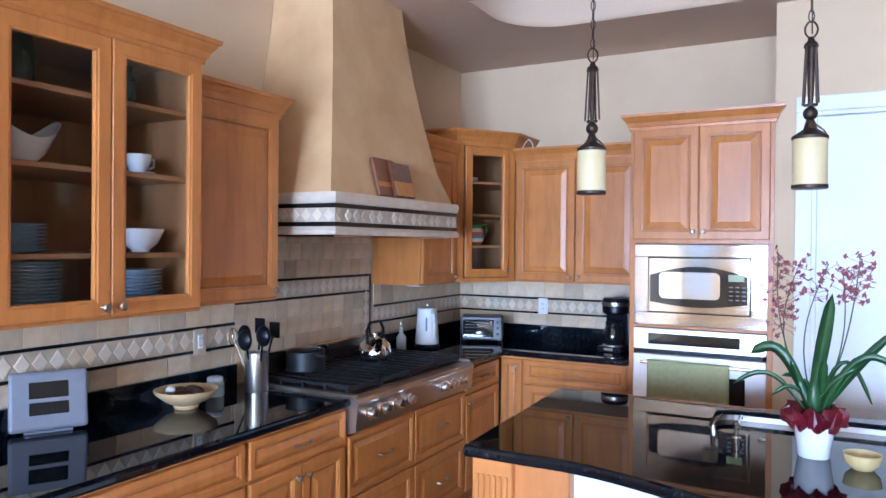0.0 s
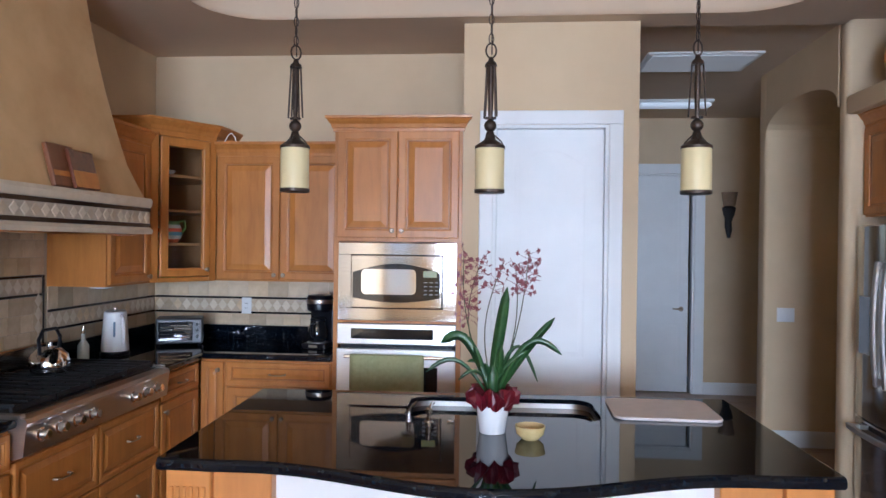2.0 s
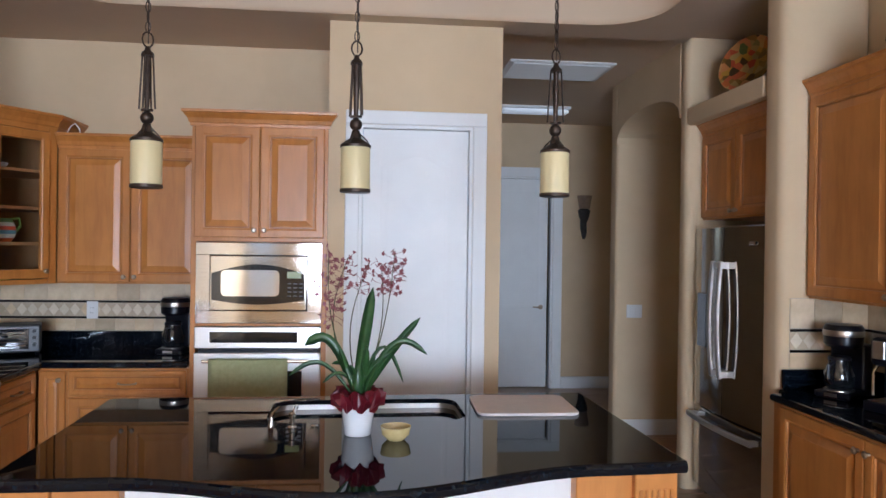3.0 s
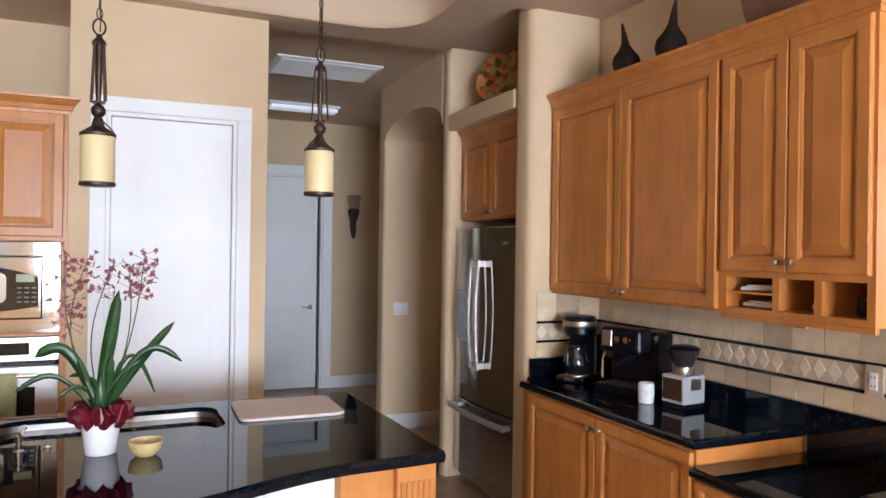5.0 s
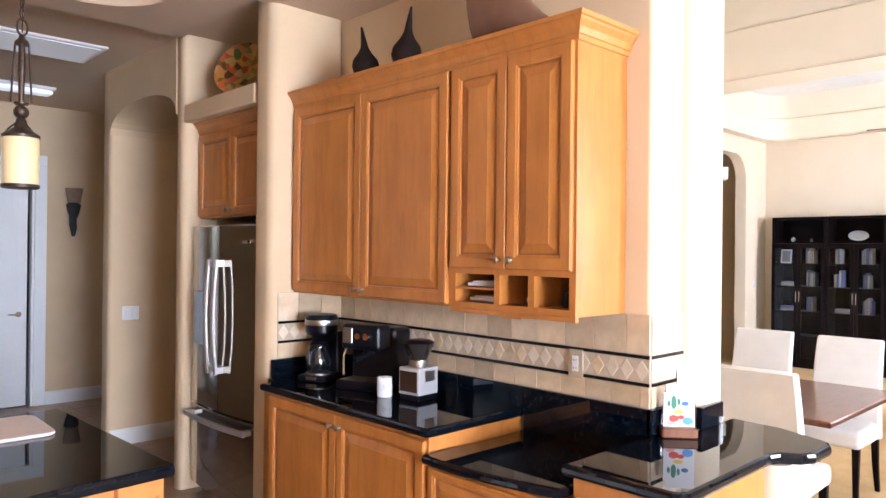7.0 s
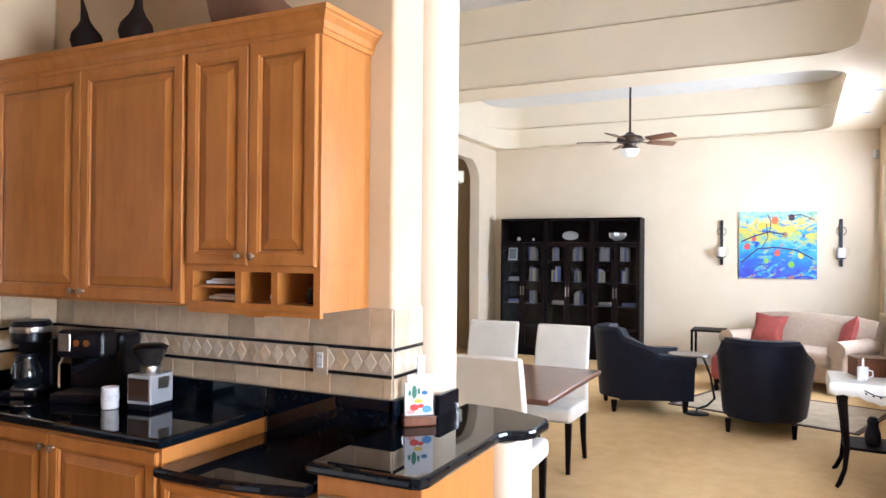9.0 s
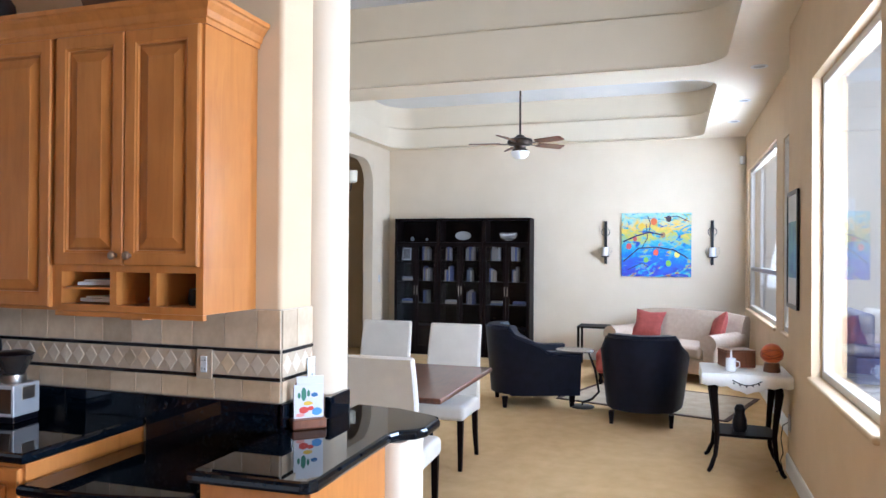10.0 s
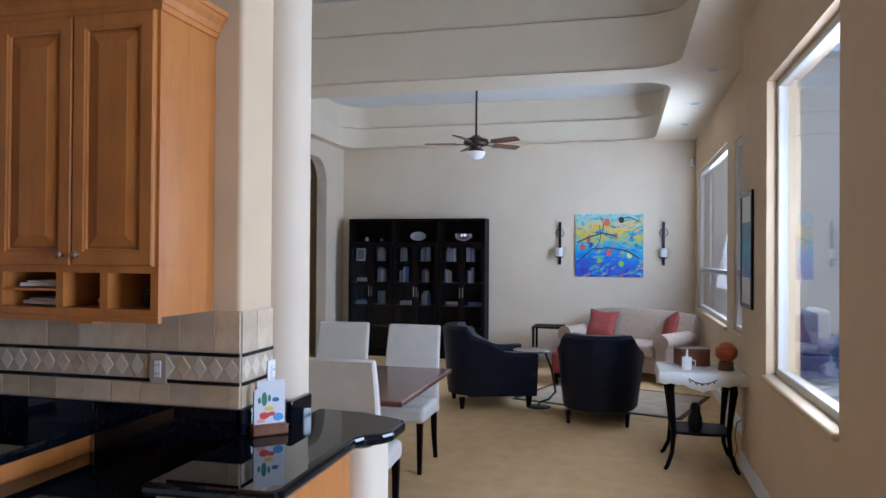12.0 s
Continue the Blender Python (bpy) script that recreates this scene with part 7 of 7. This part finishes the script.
# ceiling fan
fan = thing("ceiling_fan", pose(9.10, 1.894, 0), "dark bronze ceiling fan with wooden blades and a bowl light", "ceiling fan")
part("canopy", lathe([(0.075, 4.018), (0.07, 3.99), (0.03, 3.95)], 24), BRONZE, fan, smooth=True)
part("downrod", tube([(0, 0, 3.97), (0, 0, 3.12)], 0.013, 12), BRONZE, fan, smooth=True)
part("motor", lathe([(0.04, 3.14), (0.07, 3.11), (0.15, 3.085), (0.165, 3.05), (0.15, 3.015), (0.08, 3.0), (0.07, 2.97), (0.10, 2.955), (0.10, 2.93)], 32), BRONZE, fan, smooth=True)
part("light_bowl", lathe([(0.115, 2.93), (0.12, 2.92), (0.10, 2.87), (0.06, 2.84), (0.01, 2.832)], 28), glowing("milk_glass", (0.80, 0.80, 0.78), 0.25), fan, "white milk-glass bowl light", True)
for k in range(5):
    a = radians(98 + 72 * k)
    rot = Matrix.Rotation(a, 3, "Z")
    bm = loops(bmesh.new(), [[(x, w * s2, 3.03 - 0.014 * s2 + dz) for s2, dz in ((-1, 0), (1, 0), (1, 0.008), (-1, 0.008))] for x, w in ((0.26, 0.045), (0.30, 0.06), (0.62, 0.068), (0.66, 0.05))])
    bmesh.ops.rotate(bm, cent=(0, 0, 0), matrix=rot, verts=bm.verts)
    bl = part("blade", bm, WALNUT, fan)
    bm = B((0.14, 0.30, -0.018, 0.018, 3.022, 3.029))
    bmesh.ops.rotate(bm, cent=(0, 0, 0), matrix=rot, verts=bm.verts)
    part("blade_bracket", bm, BRONZE, bl)

# lace-covered stand by the window
st = thing("plant_stand", pose(5.98, -0.50, 0), "dark carved side table with curved legs and a lower shelf", "side table")
part("tabletop", slab([(-0.25, -0.28), (0.25, -0.28), (0.25, 0.28), (-0.25, 0.28)], 0.71, 0.735, None, 0.006), ESPRESSO, st)
part("lower_shelf", slab([(-0.18, -0.20)] + [(-0.18 + 0.36 * k / 8, -0.20 - 0.02 * math.sin(math.pi * k / 8)) for k in range(1, 8)] + [(0.18, -0.20), (0.20, 0.0), (0.18, 0.20)] + [(0.18 - 0.36 * k / 8, 0.20 + 0.02 * math.sin(math.pi * k / 8)) for k in range(1, 8)] + [(-0.18, 0.20), (-0.20, 0.0)], 0.26, 0.28, None, 0.005), ESPRESSO, st)
for sx in (-1, 1):
    for sy in (-1, 1):
        part("leg", tube([(sx * 0.19, sy * 0.21, 0.712), (sx * 0.205, sy * 0.225, 0.60), (sx * 0.185, sy * 0.205, 0.40), (sx * 0.175, sy * 0.195, 0.27), (sx * 0.19, sy * 0.21, 0.12), (sx * 0.225, sy * 0.245, 0.03), (sx * 0.245, sy * 0.26, 0.012)], [0.028, 0.030, 0.022, 0.019, 0.016, 0.016, 0.014], 10), ESPRESSO, st, smooth=True)
bm = bmesh.new()
n = 56
per = []
for k in range(n):
    u = 4 * k / n
    sgn, f = int(u), u - int(u)
    p = [(-0.28 + 0.56 * f, -0.31), (0.28, -0.31 + 0.62 * f), (0.28 - 0.56 * f, 0.31), (-0.28, 0.31 - 0.62 * f)][sgn]
    centre = math.exp(-((f - 0.5) / 0.16) ** 2)
    drop = 0.075 + 0.05 * centre + 0.012 * abs(math.sin(k * math.pi / 2))
    per.append((p[0], p[1], drop))
loops(bm, [[(x * 0.2, y * 0.2, 0.7395) for x, y, d in per], [(x * 0.985, y * 0.985, 0.7395) for x, y, d in per], [(x, y, 0.730) for x, y, d in per], [(x * 1.015, y * 1.015, 0.735 - d) for x, y, d in per]], True, False)
lc = tagged(part("lace_cloth", bm, LACE, None, "", True), "white lace-edged tablecloth with a scalloped hem", "tablecloth")
lc.modifiers.new("thickness", "SOLIDIFY").thickness = 0.002
lc.matrix_basis = pose(5.98, -0.50, 0.0015)
STITCH = plain("black_stitching", (0.02, 0.02, 0.025), 0.7)
part("embroidery", tube([(-0.2855 - 0.001, -0.10 + 0.2 * k / 12, 0.70 - 0.035 * math.sin(math.pi * k / 12)) for k in range(13)], 0.004, 5), STITCH, lc)
for k in range(5):
    part("embroidery", tube([(-0.287, -0.085 + 0.0425 * k, 0.672 - 0.02 * math.sin(math.pi * k / 4)), (-0.287, -0.075 + 0.0425 * k, 0.682 - 0.02 * math.sin(math.pi * k / 4))], 0.005, 5), STITCH, lc)
TT = 0.7425
at("wooden_box", B((-0.085, 0.085, -0.115, 0.115, 0, 0.12), (-0.087, 0.087, -0.117, 0.117, 0.121, 0.135), bevel=0.004), WALNUT, pose(6.12, -0.46, TT, 0, 0, 18), "dark wooden box on the lace cloth", "box", False)
mg = mug(pose(5.86, -0.40, TT, 0, 0, -100), "white mug holding a folded paper")
part("paper", loops(bmesh.new(), [[(-0.01, -0.02, 0.03), (0.015, -0.01, 0.03), (0.0, 0.02, 0.03)], [(0.0, -0.035, 0.155), (0.012, -0.03, 0.16), (0.004, -0.025, 0.165)]]), PAPER, mg)
lm = thing("table_lantern", pose(5.92, -0.69, TT), "orange woven ball lantern on a dark wooden base", "lantern")
part("base", lathe([(0.058, 0), (0.06, 0.005), (0.052, 0.065), (0.045, 0.068)], 22), WALNUT, lm, smooth=True)
part("ball", lathe([(0.03, 0.068)] + [(0.078 * math.sin(math.pi * k / 12), 0.135 - 0.078 * math.cos(math.pi * k / 12)) for k in range(3, 12)] + [(0.005, 0.2135)], 26), mottled("orange_glass", (0.50, 0.07, 0.012), (0.62, 0.16, 0.03), 12, 0.3, 30, 0.1), lm, smooth=True)
rng = random.Random(8)
for k in range(7):
    e = Euler((rng.uniform(-0.5, 0.5), rng.uniform(-0.5, 0.5), 0)).to_matrix()
    part("cane_band", tube([Vector((0, 0, 0.135)) + e @ Vector((0.08 * math.cos(2 * math.pi * i / 24), 0.08 * math.sin(2 * math.pi * i / 24), rng.uniform(-0.002, 0.002))) for i in range(25)], 0.002, 5), plain("dark_cane", (0.28, 0.05, 0.01), 0.5), lm)
at("elephant_ornament", lathe([(0.045, 0), (0.055, 0.03), (0.05, 0.09), (0.035, 0.14), (0.04, 0.17), (0.025, 0.20), (0.01, 0.205)], 14), BLACK, pose(5.93, -0.47, 0.2805), "black ceramic ornament on the lower shelf", "ornament")
at("power_cord", tube([(5.88, -0.795, 0.38), (5.87, -0.76, 0.36), (5.89, -0.75, 0.26), (5.85, -0.76, 0.16), (5.91, -0.75, 0.09), (5.87, -0.76, 0.04), (5.89, -0.72, 0.008)], 0.004, 6), BLACK, Matrix.Identity(4), "dark power cord hanging from the wall", "power cord")
plate(pose(5.88, -0.8095, 0.38, 0, 0, 180), 0.075, 0.12, "white wall outlet with a plug", "wall outlet", 1, True)

# small tables, ottoman and rug
tb = thing("pedestal_table", pose(7.72, 0.92, 0), "small round metal pedestal table with a bent stem", "side table")
part("foot", lathe([(0.125, 0), (0.125, 0.008), (0.11, 0.016), (0.02, 0.022)], 28), IRON, tb, smooth=True)
part("stem", tube([(0, 0, 0.015), (0.0, 0.0, 0.05), (0.0, -0.10, 0.09), (0.0, -0.17, 0.17), (0.0, -0.13, 0.40), (0.0, -0.06, 0.58)], 0.012, 8), IRON, tb, smooth=True)
part("top", lathe([(0.02, 0.585), (0.20, 0.588), (0.205, 0.596), (0.20, 0.604)], 32, 0, 0.08), mottled("mottled_top", (0.05, 0.045, 0.04), (0.12, 0.11, 0.10), 9, 0.25), tb, smooth=True)
et = thing("end_table", pose(10.62, 1.10, 0), "dark metal end table beside the loveseat", "side table")
part("tabletop", B((-0.24, 0.24, -0.22, 0.22, 0.56, 0.585), bevel=0.005), ESPRESSO, et)
for x in (-0.22, 0.22):
    for y in (-0.20, 0.20):
        part("leg", B((x - 0.016, x + 0.016, y - 0.016, y + 0.016, 0, 0.56)), ESPRESSO, et)
part("stretcher", B((-0.204, 0.204, -0.208, -0.192, 0.14, 0.16), (-0.204, 0.204, 0.192, 0.208, 0.14, 0.16)), ESPRESSO, et)
ot = thing("ottoman", pose(9.35, 0.62, 0.004), "rust red upholstered ottoman with dark turned feet", "ottoman")
part("cushion", soft_box(-0.32, 0.32, -0.30, 0.30, 0.14, 0.42, 0.06), RED, ot)
for x in (-0.26, 0.26):
    for y in (-0.24, 0.24):
        part("leg", lathe([(0.018, 0), (0.03, 0.05), (0.022, 0.08), (0.032, 0.145)], 12, x, y), ESPRESSO, ot, smooth=True)
rug = thing("area_rug", pose(8.41, 0.17, 0.0, 0, 0, -18), "beige patterned area rug with a dark border", "rug")
part("field", B((-0.63, 0.63, -0.87, 0.87, 0.001, 0.009)), mottled("rug_field", (0.33, 0.26, 0.17), (0.46, 0.38, 0.27), 5, 0.95, 300, 0.6), rug)
part("border", B((-0.68, -0.63, -0.92, 0.92, 0.001, 0.010), (0.63, 0.68, -0.92, 0.92, 0.001, 0.010), (-0.63, 0.63, -0.92, -0.87, 0.001, 0.010), (-0.63, 0.63, 0.87, 0.92, 0.001, 0.010)), mottled("rug_border", (0.05, 0.025, 0.018), (0.09, 0.05, 0.03), 8, 0.95, 300, 0.6), rug)

# recessed lights and alarm sensor
for x, y in ((7.1, -0.72), (8.6, -0.72), (9.9, -0.72)):
    d = thing("recessed_light", pose(x, y, LS), "small white recessed ceiling downlight", "recessed light", "recessed downlights")
    part("trim_ring", lathe([(0.075, -0.001), (0.075, -0.006), (0.055, -0.006), (0.052, -0.001)], 24), WHITE, d, smooth=True)
    part("lens", lathe([(0.05, -0.002), (0.03, -0.004)], 20), PORCELAIN, d)
at("alarm_sensor", B((-0.03, 0.03, -0.03, 0.03, -0.06, 0.06), bevel=0.012, seg=2), PORCELAIN, pose(11.12, -0.93, 2.98, 0, 0, 45), "white corner alarm sensor box", "sensor")

# beyond the tall opening
hu = thing("china_hutch", pose(9.6, 6.55, 0), "tall dark wooden hutch in the room beyond", "hutch")
part("carcass", B((-0.9, 1.5, 0.0, 0.5, 0, 2.5), bevel=0.006), ESPRESSO, hu)
for x in (-0.85, -0.26, 0.33, 0.92):
    part("door", B((x, x + 0.55, -0.02, -0.001, 0.1, 2.4), bevel=0.006), ESPRESSO, hu)
ch = thing("chandelier", pose(10.35, 5.15, 0), "dark iron chandelier with cream glass shades", "chandelier")
part("stem", tube([(0, 0, 3.40), (0, 0, 2.55)], 0.012, 8), IRON, ch)
part("hub", lathe([(0.02, 2.72), (0.05, 2.66), (0.03, 2.58), (0.04, 2.52), (0.01, 2.46)], 16), IRON, ch, smooth=True)
SHADE = glowing("chandelier_glass", (0.75, 0.70, 0.55), 0.35)
for k in range(5):
    a = 2 * math.pi * k / 5 + 0.3
    c, s = math.cos(a), math.sin(a)
    arm = part("arm", tube([(0.03 * c, 0.03 * s, 2.62), (0.15 * c, 0.15 * s, 2.56), (0.26 * c, 0.26 * s, 2.62), (0.28 * c, 0.28 * s, 2.74)], 0.009, 8), IRON, ch, smooth=True)
    part("shade", lathe([(0.05, 2.74), (0.085, 2.76), (0.09, 2.93), (0.085, 2.93)], 20, 0.28 * c, 0.28 * s), SHADE, arm, smooth=True)

# patio outside the window
PST = mottled("white_stucco", (0.68, 0.66, 0.63), (0.74, 0.72, 0.69), 3, 0.9, 40, 0.2)
structure("patio_wall", B((-8, 34, -9.3, -9.0, -0.06, 1.3)), PST, "low white stucco patio wall outside", "wall")
structure("patio_end_wall", B((13.0, 13.3, -7.0, -1.45, -0.06, 5.0)), mottled("sand_stucco", (0.68, 0.62, 0.52), (0.76, 0.70, 0.60), 1.2, 0.9, 40, 0.2), "sand stucco wall closing the patio", "wall")
pl = thing("patio_light", pose(12.998, -2.67, 1.98, 0, 0, -90), "white tall box wall light on the patio wall", "wall light")
part("back_plate", B((-0.09, 0.09, -0.03, 0.0, 0, 0.56), bevel=0.004), WHITE, pl)
part("diffuser", B((-0.075, 0.075, -0.11, -0.028, 0.03, 0.53), bevel=0.01, seg=2), PORCELAIN, pl)
ps = thing("patio_sofa", pose(11.4, -2.6, -0.06), "outdoor sofa with blue and grey cushions on the patio", "sofa")
BLUEC = mottled("blue_outdoor_cloth", (0.05, 0.08, 0.20), (0.08, 0.12, 0.26), 10, 0.9, 200, 0.3)
part("base", soft_box(-1.1, 1.1, -0.4, 0.4, 0.05, 0.38, 0.03), BLUEC, ps)
part("seat_cushion", soft_box(-1.08, 1.08, -0.38, 0.2, 0.375, 0.55, 0.05), BLUEC, ps)
part("backrest", soft_box(-1.1, 1.1, 0.18, 0.42, 0.375, 0.95, 0.06), BLUEC, ps)
part("back_cushion", soft_box(-0.9, -0.35, -0.02, 0.2, 0.55, 0.98, 0.07), LINEN, ps)
# emissive panels added outdoors; their glow replaces blown-out sky
SKY_GLOW = glowing("sky_glow_panel", (0.88, 0.92, 0.95), 0.62)
structure("backdrop", B((46, 46.2, -70, -1.3, -1, 22)), SKY_GLOW, "glowing panel standing in for bright sky beyond the patio", "backdrop")
structure("backdrop", B((-46, 46, -46.2, -46, -1, 22)), SKY_GLOW, "glowing panel standing in for bright sky behind the camera", "backdrop")


# ---- backsplash tiles ----
def backsplash(name, m, length, label, skip=(), field=None, offset=0.0):
    """Tile rows over the upstand along local x, facing local -y: field, band between black liners, field."""
    t = tagged(part(name, B((0, length, 0.0, 0.004, 1.016, 1.385)), GROUT), label, "backsplash", "", "structure")
    t.matrix_basis = m
    rng = random.Random(len(name) + int(length * 100))
    meshes = {}

    def row(z0, z1, w):
        x = -rng.uniform(0, w * 0.6)
        while x < length - 0.012:
            a, b = max(x, 0) + 0.0009, min(x + w, length) - 0.0009
            if b - a > 0.01:
                key = (round(b - a, 3), round(z1 - z0, 3))
                if key not in meshes:
                    meshes[key] = tile_mesh(b - a, z1 - z0 - 0.003)
                put_piece("wall_tile", meshes[key], STONE, t, pose((a + b) / 2, -0.0002, (z0 + z1) / 2))
            x += w
    row(1.018, 1.100, 0.13)
    row(1.226, 1.382, 0.152)
    for z in (1.101, 1.210):
        x = 0.0
        while x < length - 0.01:
            b = min(x + 0.30, length)
            part("liner_tile", B((x + 0.001, b - 0.001, -0.008, 0.0, z, z + 0.014), bevel=0.002), LINER, t)
            x += 0.30
    n = int(length / 0.0675)
    s = length / max(1, n)
    part("band_field", B((0, length, -0.003, 0.0, 1.116, 1.209)), STONE_MID, t)
    da, db = diamond_mesh(s * 0.96, 0.086, 0.0018), diamond_mesh(s * 0.96, 0.086, 0.0018)
    for k in range(n):
        alt = rng.random() < 0.3
        put_piece("diamond_tile", db if alt else da, STONE if alt else STONE_LIGHT, t, pose((k + 0.5) * s, -0.0031, 1.1625))
    return t


backsplash("backsplash_right", R(2.556, 3.545), 2.06, "travertine backsplash with a diamond band behind the desk")
backsplash("backsplash_pier", pose(2.12, 3.546, 0), 0.43, "travertine backsplash on the wall pier")
backsplash("backsplash_wall_end", pose(2.565, 1.486, 0), 0.29, "travertine tile wrapping the wall end")
backsplash("backsplash_west", L(-2.666, 0.10), 2.555, "travertine backsplash with a diamond band on the west wall")
backsplash("backsplash_corner", L(-2.666, 3.895), 1.25, "travertine backsplash in the kitchen corner")
backsplash("backsplash_north", pose(-2.655, 5.146, 0), 1.52, "travertine backsplash with a diamond band on the north wall")

# tile field behind the range
rb = tagged(part("backsplash_range", B((0, 1.235, 0.0, 0.004, 1.016, 1.70)), GROUT), "random travertine tile field with an inset band behind the range", "backsplash", "", "structure")
rb.matrix_basis = L(-2.666, 2.657)
rng = random.Random(77)
rt_mesh = {}
for z0, z1 in ((1.018, 1.115), (1.115, 1.212), (1.212, 1.309), (1.430, 1.527), (1.527, 1.624), (1.624, 1.70)):
    x = -rng.uniform(0, 0.06)
    while x < 1.19:
        a, b = max(x, 0.0) + 0.0015, min(x + 0.103, 1.20) - 0.0015
        if b - a > 0.01:
            key = (round(b - a, 3), round(z1 - z0, 3))
            if key not in rt_mesh:
                rt_mesh[key] = tile_mesh(b - a, z1 - z0 - 0.003)
            put_piece("wall_tile", rt_mesh[key], STONE, rb, pose((a + b) / 2, -0.0002, (z0 + z1) / 2))
        x += 0.103
for z in (1.310, 1.414):
    part("liner_tile", B((0.0, 1.18, -0.008, 0.0, z, z + 0.014), bevel=0.002), LINER, rb)
part("liner_tile", B((1.19, 1.203, -0.008, 0.0, 1.018, 1.428), bevel=0.002), LINER, rb)
part("band_field", B((0, 1.185, -0.003, 0.0, 1.325, 1.413)), STONE_MID, rb)
dd = diamond_mesh(0.064, 0.084, 0.0018)
for k in range(17):
    put_piece("diamond_tile", dd, STONE_LIGHT, rb, pose(0.04 + k * 0.0672, -0.0031, 1.369))
for k in range(5):
    put_piece("diamond_tile", dd, STONE_LIGHT, rb, pose(1.147, -0.0095, 1.06 + k * 0.075))

# ---- floor tiles ----
floor_k = bpy.data.objects["floor_kitchen"]
bm = bmesh.new()
s = 0.447
loops(bm, [[(x * s / 2, y * s / 2, -0.006) for x, y in ((-1, -1), (1, -1), (1, 1), (-1, 1))], [(x * s / 2, y * s / 2, -0.003) for x, y in ((-1, -1), (1, -1), (1, 1), (-1, 1))], [(x * (s / 2 - 0.003), y * (s / 2 - 0.003), 0.0) for x, y in ((-1, -1), (1, -1), (1, 1), (-1, 1))]])
ft = bpy.data.meshes.new("floor_tile")
bmesh.ops.recalc_face_normals(bm, faces=bm.faces)
bm.to_mesh(ft)
bm.free()
for i in range(12):
    for j in range(26):
        x, y = -2.44 + 0.452 * i, -3.3 + 0.452 * j
        if y > 4.6 and not (0.7 < x < 2.9):
            continue
        put_piece("floor_tile", ft, TILEFLOOR, floor_k, pose(x, y, 0))
